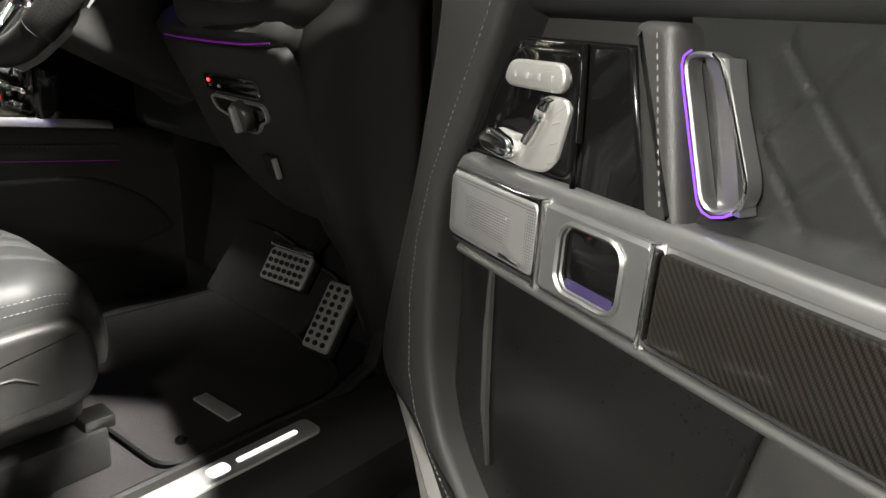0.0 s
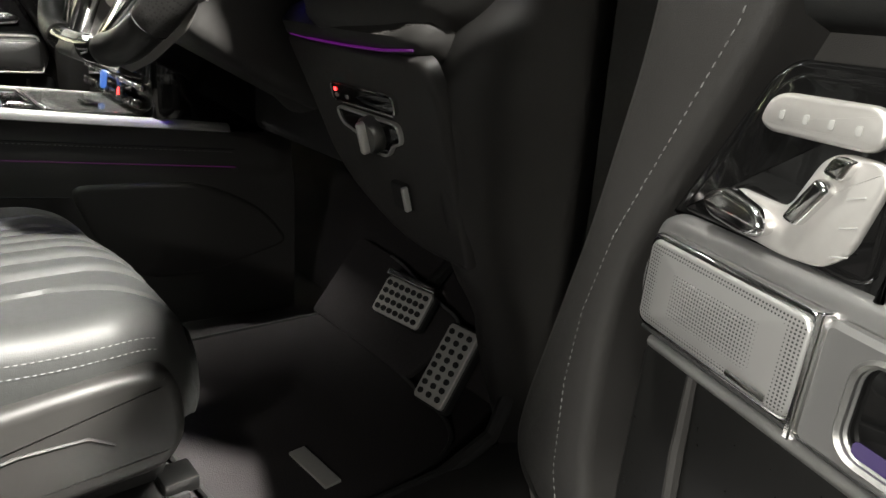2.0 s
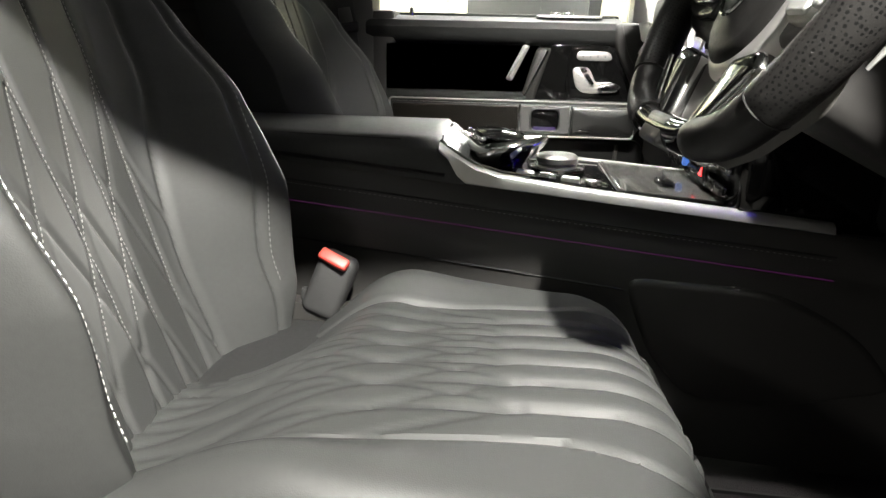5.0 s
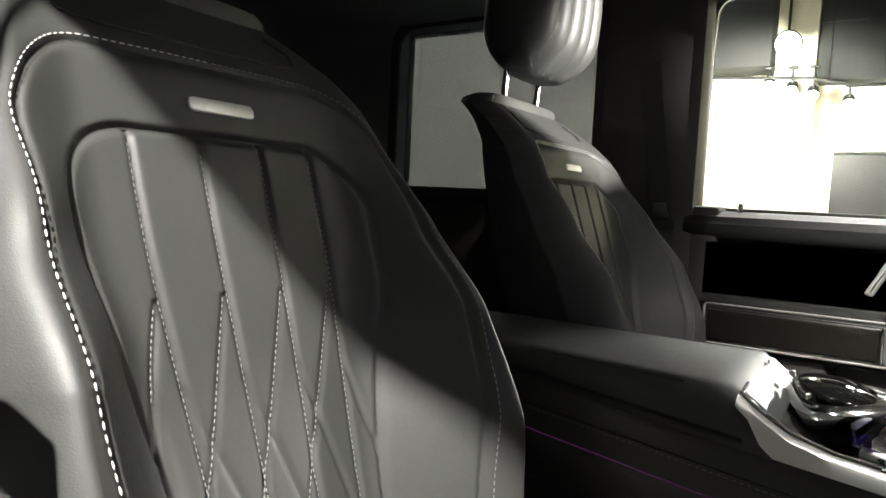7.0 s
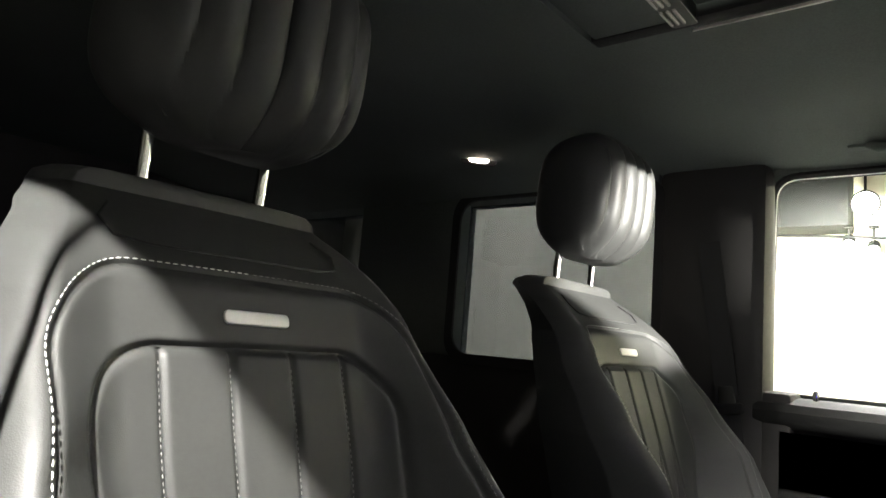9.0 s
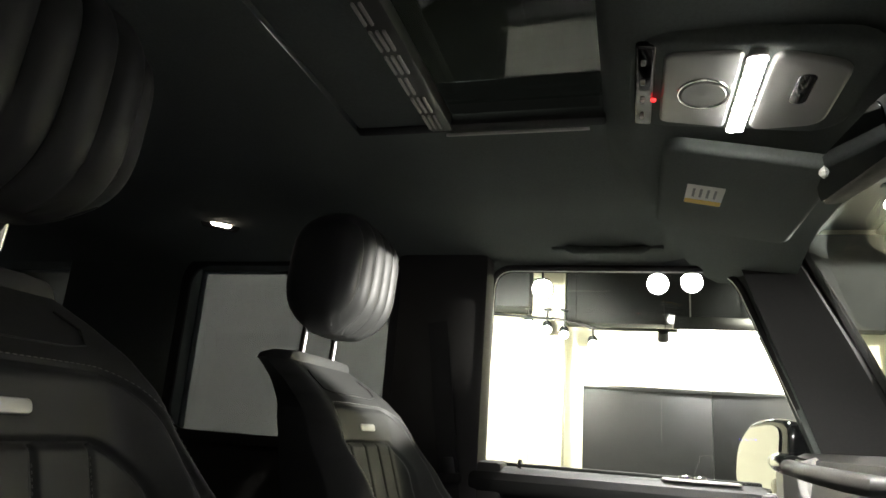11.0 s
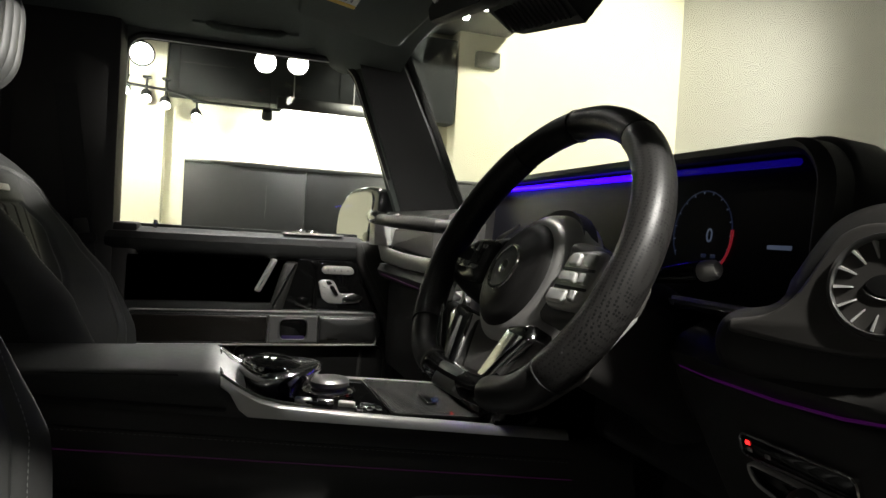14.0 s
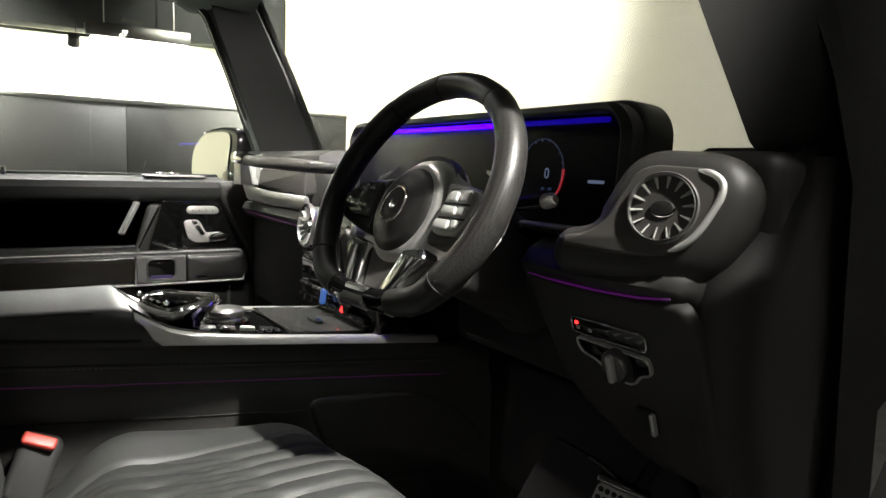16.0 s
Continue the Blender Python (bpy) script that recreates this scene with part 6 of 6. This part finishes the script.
def pedal(name, centre, x_dir, up_dir, w, h, rows, cols, label):
    t = thing(name, centre, label, "pedal", "pedals")
    n = Vector(x_dir).cross(Vector(up_dir)).normalized()
    if n.y > 0:
        n = -n
    m = axes(centre, x_dir, n)
    part("plate", slab(rrect(w, h, 0.006), m, 0.006, 0.002), PLATE, t, "satin steel pedal plate")
    for i in range(cols):
        for j in range(rows):
            part("stud", lathe([(0.0042, 0.0), (0.0042, 0.003), (0.003, 0.004)], m @ Matrix.Translation(((i + 0.5) / cols * w * 0.92 - w * 0.46, (j + 0.5) / rows * h * 0.92 - h * 0.46, 0.006)), 10), RUBBER, t)
    part("pedal_body", slab(rrect(w * 1.08, h * 1.06, 0.008), m @ Matrix.Translation((0, 0, -0.014)), 0.014, 0.004), RUBBER, t)
    part("arm", tube([m @ Vector((0, 0, -0.012)), m @ Vector((0, 0.05, -0.05)), m @ Vector((0, 0.14, -0.09))], 0.011, 8), RUBBER, t, "black pedal arm")
    return t


BRAKE = ((0.474, 0.174, 0.856), (0.95, 0.26, -0.08), (0.0, 0.62, 0.78))
brake = pedal("brake_pedal", *BRAKE, 0.084, 0.056, 4, 7, "studded satin steel brake pedal")
pedal("accelerator_pedal", (0.592, 0.166, 0.811), (1, 0.0, 0.08), (0.04, 0.58, 0.81), 0.058, 0.112, 8, 3, "studded satin steel accelerator pedal")
bn_ = Vector(BRAKE[1]).cross(Vector(BRAKE[2]))
bm_ = axes(BRAKE[0], BRAKE[1], bn_ if bn_.y < 0 else -bn_)
top_ = 1 if (bm_.to_3x3() @ Vector((0, 1, 0))).z > 0 else -1
part("top_bar", slab(rrect(0.088, 0.012, 0.004), bm_ @ Matrix.Translation((0, top_ * 0.034, 0.004)), 0.010, 0.003), CHROME, brake, "bright upper bar")
whole("pedal_cover", loft([[(0.30, 0.24, 0.745), (0.69, 0.24, 0.745), (0.70, 0.45, 0.745), (0.30, 0.45, 0.745)], [(0.31, 0.275, 0.80), (0.69, 0.265, 0.80), (0.70, 0.45, 0.80), (0.30, 0.45, 0.80)], [(0.33, 0.30, 0.89), (0.69, 0.30, 0.87), (0.70, 0.45, 0.88), (0.31, 0.45, 0.90)], [(0.36, 0.33, 0.95), (0.69, 0.32, 0.93), (0.70, 0.45, 0.94), (0.33, 0.45, 0.96)]]), CARPET, "black carpeted hump behind the pedals", "carpet hump", kind="structure", smooth=30)
# The mat's front flap climbs the toe board beside the accelerator.
flap_m = axes((0.40, 0.168, 0.752), (1, 0, 0), (0, -0.80, 0.60))
fs_ = 1 if (flap_m.to_3x3() @ Vector((0, 1, 0))).z > 0 else -1
flap = rounded([(p[0], fs_ * p[1]) for p in ((-0.16, -0.005), (0.112, -0.005), (0.150, 0.080), (0.148, 0.112), (0.06, 0.122), (-0.03, 0.145), (-0.16, 0.15))], [0.01, 0.01, 0.02, 0.03, 0.05, 0.03, 0.02], 5)
part("front_flap", slab(flap, flap_m, 0.010, 0.004), CARPET, mat_t, "upturned front flap of the mat")
part("flap_edge", tube([flap_m @ Vector((p.x, p.y, 0.009)) for p in inset(flap, 0.002) if p.x > -0.14 and p.y * fs_ > 0.005], 0.0026, 6), PIPING, mat_t, "grey bound edge of the flap")

# ---- roof fittings ----
ohc = thing("overhead_console", (-0.04, -0.2, 1.81), "satin overhead console with a lit reading lamp", "overhead console")
om = axes((-0.003, -0.215, 1.822), (1, 0, 0), (0, -0.10, -1))
oy = 1 if (om.to_3x3() @ Vector((0, 1, 0))).y > 0 else -1
part("shell", slab(rrect(0.225, 0.270, 0.05), om, 0.020, 0.012, 4), SUEDE, ohc, "dark console shell")
part("plate", slab(rounded([(-0.085, oy * -0.095), (0.085, oy * -0.095), (0.096, oy * -0.010), (-0.096, oy * -0.010)], 0.012), om, 0.024, 0.004), PLATE_DARK, ohc, "satin metal plate")
part("button_ring", tube([om @ Vector((0.036 * math.cos(a), oy * -0.045 + 0.030 * math.sin(a), 0.025)) for a in [2 * math.pi * k / 32 for k in range(32)]], 0.0018, 6, closed=True), CHROME, ohc)
part("round_button", lathe([(0.033, 0.024), (0.030, 0.027), (0.014, 0.025), (0.004, 0.027)], om @ Matrix.Translation((0, oy * -0.045, 0)) @ Matrix.Diagonal((1, 0.85, 1, 1)), 30), PLATE_DARK, ohc, "round satin button")
lamp = part("lamp_bar", slab(rrect(0.196, 0.020, 0.006), om @ Matrix.Translation((0, oy * 0.003, 0.020)), 0.008, 0.003), PALE_SATIN, ohc, "lit reading lamp bar")
for k in range(13):
    for r in (-0.0046, 0.0046):
        part("crystal", lathe([(0.0062, 0.0), (0.0055, 0.003), (0.002, 0.0048)], om @ Matrix.Translation((-0.089 + 0.0148 * k + r * 0.4, oy * (0.003 + r), 0.0275)), 8), WHITE_LAMP, lamp, "lit crystal", smooth=0)
part("glasses_lid", slab(rounded([(-0.10, oy * 0.018), (0.10, oy * 0.018), (0.075, oy * 0.105), (-0.075, oy * 0.105)], 0.025), om @ Matrix.Translation((0, 0, 0.012)), 0.014, 0.006), PLATE_DARK, ohc, "satin glasses lid")
part("lid_grip", slab(rrect(0.070, 0.020, 0.009), om @ Matrix.Translation((0.020, oy * 0.062, 0.024)), 0.004, 0.002), GLOSS, ohc, "dark lid grip")
part("rear_keys", slab(rrect(0.20, 0.024, 0.006), om @ Matrix.Translation((0, oy * -0.116, 0.014)), 0.008, 0.003), GLOSS, ohc, "black key row")
for k in range(4):
    part("key", slab(rrect(0.010, 0.006, 0.002), om @ Matrix.Translation((-0.07 + 0.046 * k, oy * -0.118, 0.022)), 0.003, 0.001), PALE_SATIN, ohc)
part("red_lamp", slab(rrect(0.006, 0.006, 0.002), om @ Matrix.Translation((-0.02, oy * -0.104, 0.0235)), 0.003, 0.001), RED_GLOW, ohc, "tiny red lamp")

visor = thing("sun_visor", (-0.33, -0.18, 1.77), "folded dark sun visor with a warning label", "sun visor")
vm = axes((-0.325, -0.185, 1.790), (1, 0, 0), (0, -0.19, -1))
vy = 1 if (vm.to_3x3() @ Vector((0, 1, 0))).y > 0 else -1
part("panel", slab(rrect(0.37, 0.235, 0.03), vm, 0.020, 0.009, 4), SUEDE, visor)
lab = part("warning_label", slab(rrect(0.085, 0.058, 0.002), vm @ Matrix.Translation((0.015, vy * -0.045, 0.020)), 0.0008, 0.0002), PAPER, visor, "white label with a yellow band")
part("label_band", slab(rrect(0.020, 0.057, 0.001), vm @ Matrix.Translation((-0.017, vy * -0.045, 0.0208)), 0.0004, 0.0001), YELLOW, lab)
for k in range(4):
    part("print_bar", slab(rrect(0.038, 0.004, 0.0005), vm @ Matrix.Translation((0.024, vy * (-0.062 + 0.011 * k), 0.0208)), 0.0003, 0.0001), PRINT, lab)
part("pivot", lathe([(0.012, 0), (0.012, 0.02), (0.008, 0.024)], vm @ Matrix.Translation((0.175, vy * 0.10, 0.004)), 16), SATIN, visor, "satin visor clip")

handle = thing("roof_grab_handle", (-0.66, -0.40, 1.80), "folded black roof grab handle", "grab handle")
part("grip", tube([(-0.69, -0.49, 1.80), (-0.675, -0.47, 1.785), (-0.67, -0.40, 1.783), (-0.675, -0.33, 1.785), (-0.69, -0.31, 1.80)], 0.010, 10), SUEDE, handle)
for y in (-0.50, -0.30):
    part("mount", box(-0.72, -0.68, y - 0.022, y + 0.022, 1.79, 1.815, 0.005), SUEDE, handle)

mirror = thing("rear_view_mirror", (0.0, -0.11, 1.70), "black rear-view mirror on the windscreen", "mirror")
ml, mr = Vector((-0.215, -0.120, 1.757)), Vector((0.145, -0.095, 1.692))
mx = (mr - ml).normalized()
mirm = axes((ml + mr) / 2 + Vector((0, 0.03, 0)), mx, (-0.1, -1, -0.12))
part("housing", slab(rrect(0.372, 0.066, 0.026), mirm, 0.026, 0.010, 4), RUBBER, mirror)
part("mirror_glass", slab(rrect(0.358, 0.055, 0.02), mirm @ Matrix.Translation((0, 0, 0.0255)), 0.0015, 0.0005), DARK_MIRROR, mirror, "dark mirror glass", smooth=0)
part("mount", tube([(ml + mr) / 2 + Vector((0, 0.03, 0.01)), (0.0, -0.03, 1.76), (0.0, 0.0, 1.79)], 0.012, 10), RUBBER, mirror)
sens = thing("sensor_box", (0.0, 0.03, 1.74), "black ribbed sensor box behind the mirror", "sensor box")
part("housing", loft([[(-0.13, -0.04, 1.785), (0.09, -0.04, 1.775), (0.10, -0.04, 1.82), (-0.13, -0.04, 1.82)], [(-0.13, 0.0, 1.735), (0.12, 0.0, 1.705), (0.125, 0.0, 1.82), (-0.13, 0.0, 1.82)], [(-0.12, 0.035, 1.705), (0.135, 0.035, 1.662), (0.14, 0.05, 1.80), (-0.12, 0.05, 1.80)], [(-0.10, 0.055, 1.697), (0.12, 0.055, 1.658), (0.13, 0.075, 1.69), (-0.10, 0.08, 1.715)]]), RUBBER, sens, smooth=25)
for k in range(14):
    x = -0.105 + 0.0165 * k
    z = 0.155 * (x + 0.13) / 0.25 * 0.22
    part("rib", tube([(x, -0.002, 1.7335 - z), (x + 0.002, 0.035, 1.7015 - z * 1.15)], 0.0022, 4), PLASTIC, sens)
part("side_slots", join(*[box(0.1235, 0.127, 0.002, 0.028, 1.735 + 0.011 * j, 1.739 + 0.011 * j, 0.001) for j in range(5)]), PLASTIC, sens)

dome = thing("reading_lamp", (-0.45, -1.25, 1.80), "small lit rear reading lamp", "lamp")
dmm = axes((-0.505, -1.262, 1.815), (0.7, -0.7, 0), (0.5, 0.45, -0.75))
part("housing", slab(rrect(0.09, 0.05, 0.015), dmm, 0.010, 0.004), RUBBER, dome)
part("lens", slab(rrect(0.046, 0.026, 0.008), dmm @ Matrix.Translation((0, 0, 0.010)), 0.004, 0.002), emitter("warm_lamp", (1, 0.85, 0.68), 60), dome, "lit warm lens")

# ---- belts ----
def belt(name, top, low, normal, label, down):
    t = thing(name, low, label, "seat belt", "front seat belts")
    top, low = Vector(top), Vector(low)
    run = (low - top)
    w = run.cross(Vector(normal)).normalized() * 0.023
    nn = Vector(normal).normalized() * 0.0012
    part("webbing", loft([[p - w - nn, p + w - nn, p + w + nn, p - w + nn] for p in [top + run * k / 8 for k in range(9)]]), material("belt_webbing", (0.02, 0.02, 0.02), 0.7, grain=0.4, scale=900, bump=0.5, bump_scale=1200) if "belt_webbing" not in bpy.data.materials else bpy.data.materials["belt_webbing"], t, "black woven webbing")
    q = top + run * down
    part("tongue_grip", slab(rrect(0.06, 0.022, 0.006), axes(q, w, normal), 0.010, 0.004), RUBBER, t, "black tongue grip")
    part("tongue", slab(rounded([(-0.018, 0), (0.018, 0), (0.014, -0.045), (-0.014, -0.045)], 0.004), axes(q, w, normal), 0.003, 0.001), DARK_SATIN, t, "bare metal buckle tongue")
    return t


belt("seat_belt", (-0.70, -0.78, 1.62), (-0.70, -0.70, 1.05), (1, 0, 0), "black passenger seat belt with metal tongue", 0.60)
drv_belt = belt("seat_belt", (0.692, -0.745, 1.66), (0.656, -0.655, 1.08), (-0.58, 0.81, 0), "black driver's seat belt hanging at the pillar", 0.735)
part("tongue_bow", tube([(0.712, -0.695, 1.250), (0.692, -0.676, 1.254), (0.674, -0.650, 1.244), (0.661, -0.630, 1.224), (0.657, -0.624, 1.205)], [0.012, 0.016, 0.017, 0.015, 0.009], 14, flat=0.8), GLOSS, drv_belt, "black rounded tongue bow")
buckle = thing("belt_buckle", (0.155, -0.56, 0.95), "black belt buckle with a red release key", "belt buckle")
part("body", slab(rrect(0.05, 0.085, 0.012), axes((0.150, -0.560, 0.955), (0.2, 1, -0.35), (1, 0, 0.2)), 0.024, 0.008), RUBBER, buckle)
part("release_key", slab(rrect(0.040, 0.016, 0.004), axes((0.168, -0.552, 0.993), (0.25, 1, -0.4), (0.75, 0.1, 0.65)), 0.008, 0.003), RED_PLASTIC, buckle, "red release key")
part("stem", box(0.150, 0.162, -0.60, -0.55, 0.86, 0.95, 0.004), RUBBER, buckle)

# ---- outside mirror ----
om_t = thing("outside_mirror", (-0.95, -0.02, 1.30), "black outside mirror reflecting the hall", "outside mirror")
omm = axes((-0.930, -0.066, 1.381), (1, 0.22, 0), (0.21, -0.96, 0.09))
part("housing", slab(rounded([(-0.142, -0.085), (0.150, -0.085), (0.150, 0.066), (0.06, 0.076), (-0.07, 0.068), (-0.142, 0.015)], 0.04, 6), omm @ Matrix.Translation((0, 0, -0.08)), 0.080, 0.012, 4), BODY_PAINT, om_t)
part("mirror_glass", slab(rounded([(-0.126, -0.076), (0.098, -0.076), (0.110, 0.050), (0.06, 0.060), (-0.06, 0.054), (-0.126, 0.008)], 0.03, 6), omm @ Matrix.Translation((0, 0, 0.002)), 0.002, 0.0005), MIRROR, om_t, "mirror glass", smooth=0)
part("foot", box(-0.90, -0.80, -0.06, 0.04, 1.29, 1.33, 0.012), BODY_PAINT, om_t)

ind = thing("wing_indicator", (0.80, 0.75, 1.2), "black wing-top indicator lamp", "indicator lamp")
part("housing", box(0.70, 0.86, 0.62, 0.86, 1.19, 1.335, 0.03, 3), RUBBER, ind)

# ---- hall lamps ----
for y, z in ((-1.40, 2.56), (-1.20, 2.50), (-1.02, 2.45), (-0.72, 2.36), (-0.02, 2.42)):
    track_spot((-6.45, y, z), (-5.6, y + 0.1, 1.7) if y < -0.5 else (-7.0, y, 1.6), y < -0.5, 1.0, 2.72 if y < -0.9 else 2.53)
track = thing("light_track", (-6.45, -0.3, 2.7), "thin black ceiling light track", "light track")
part("bar", tube([(-6.45, -3.0, 2.72), (-6.45, -1.0, 2.60), (-6.45, -0.7, 2.52), (-6.45, 0.2, 2.52)], 0.015, 6), RUBBER, track)
for y, z in ((-2.6, 2.69), (-0.9, 2.57), (0.0, 2.52)):
    part("hanger", tube([(-6.45, y, z), (-6.45, y, 3.74)], 0.005, 6), RUBBER, track)
tubel = thing("tube_lamp", (-6.5, 0.5, 2.45), "hanging lit tube lamp in a dark trough", "tube lamp")
part("trough", box(-6.56, -6.40, 0.08, 1.05, 2.53, 2.66, 0.01), DARK_SATIN, tubel)
part("tube", box(-6.53, -6.43, 0.12, 1.03, 2.49, 2.535, 0.02), TUBE_LAMP, tubel, "lit white tube")
for y in (0.25, 0.9):
    part("hanger", tube([(-6.48, y, 2.66), (-6.48, y, 3.74)], 0.006, 6), SATIN, tubel)
for at_ in ((-6.1, -1.22, 2.86), (-6.1, -0.08, 2.93), (-6.1, 0.24, 2.95)):
    track_spot(at_, (0.6, -0.2, 1.35), True, 2.2, 3.74)
track_spot((-5.25, 1.93, 3.55), (0.6, -0.2, 1.35), True, 0.9, 3.74)
track_spot((-5.6, 1.84, 3.55), (0.6, -0.2, 1.35), True, 0.9, 3.74)
track_spot((-3.476, -2.708, 2.452), (0.0, 0.0, 1.3), True, 0.8, 3.9)
speaker = thing("wall_speaker", (-6.66, 2.52, 3.42), "small grey loudspeaker box on the column", "loudspeaker")
part("box", box(-6.72, -6.60, 2.37, 2.66, 3.33, 3.51, 0.01), WALL_DARK, speaker)
part("front_grille", box(-6.602, -6.594, 2.385, 2.645, 3.345, 3.495, 0.003), SHEET, speaker)
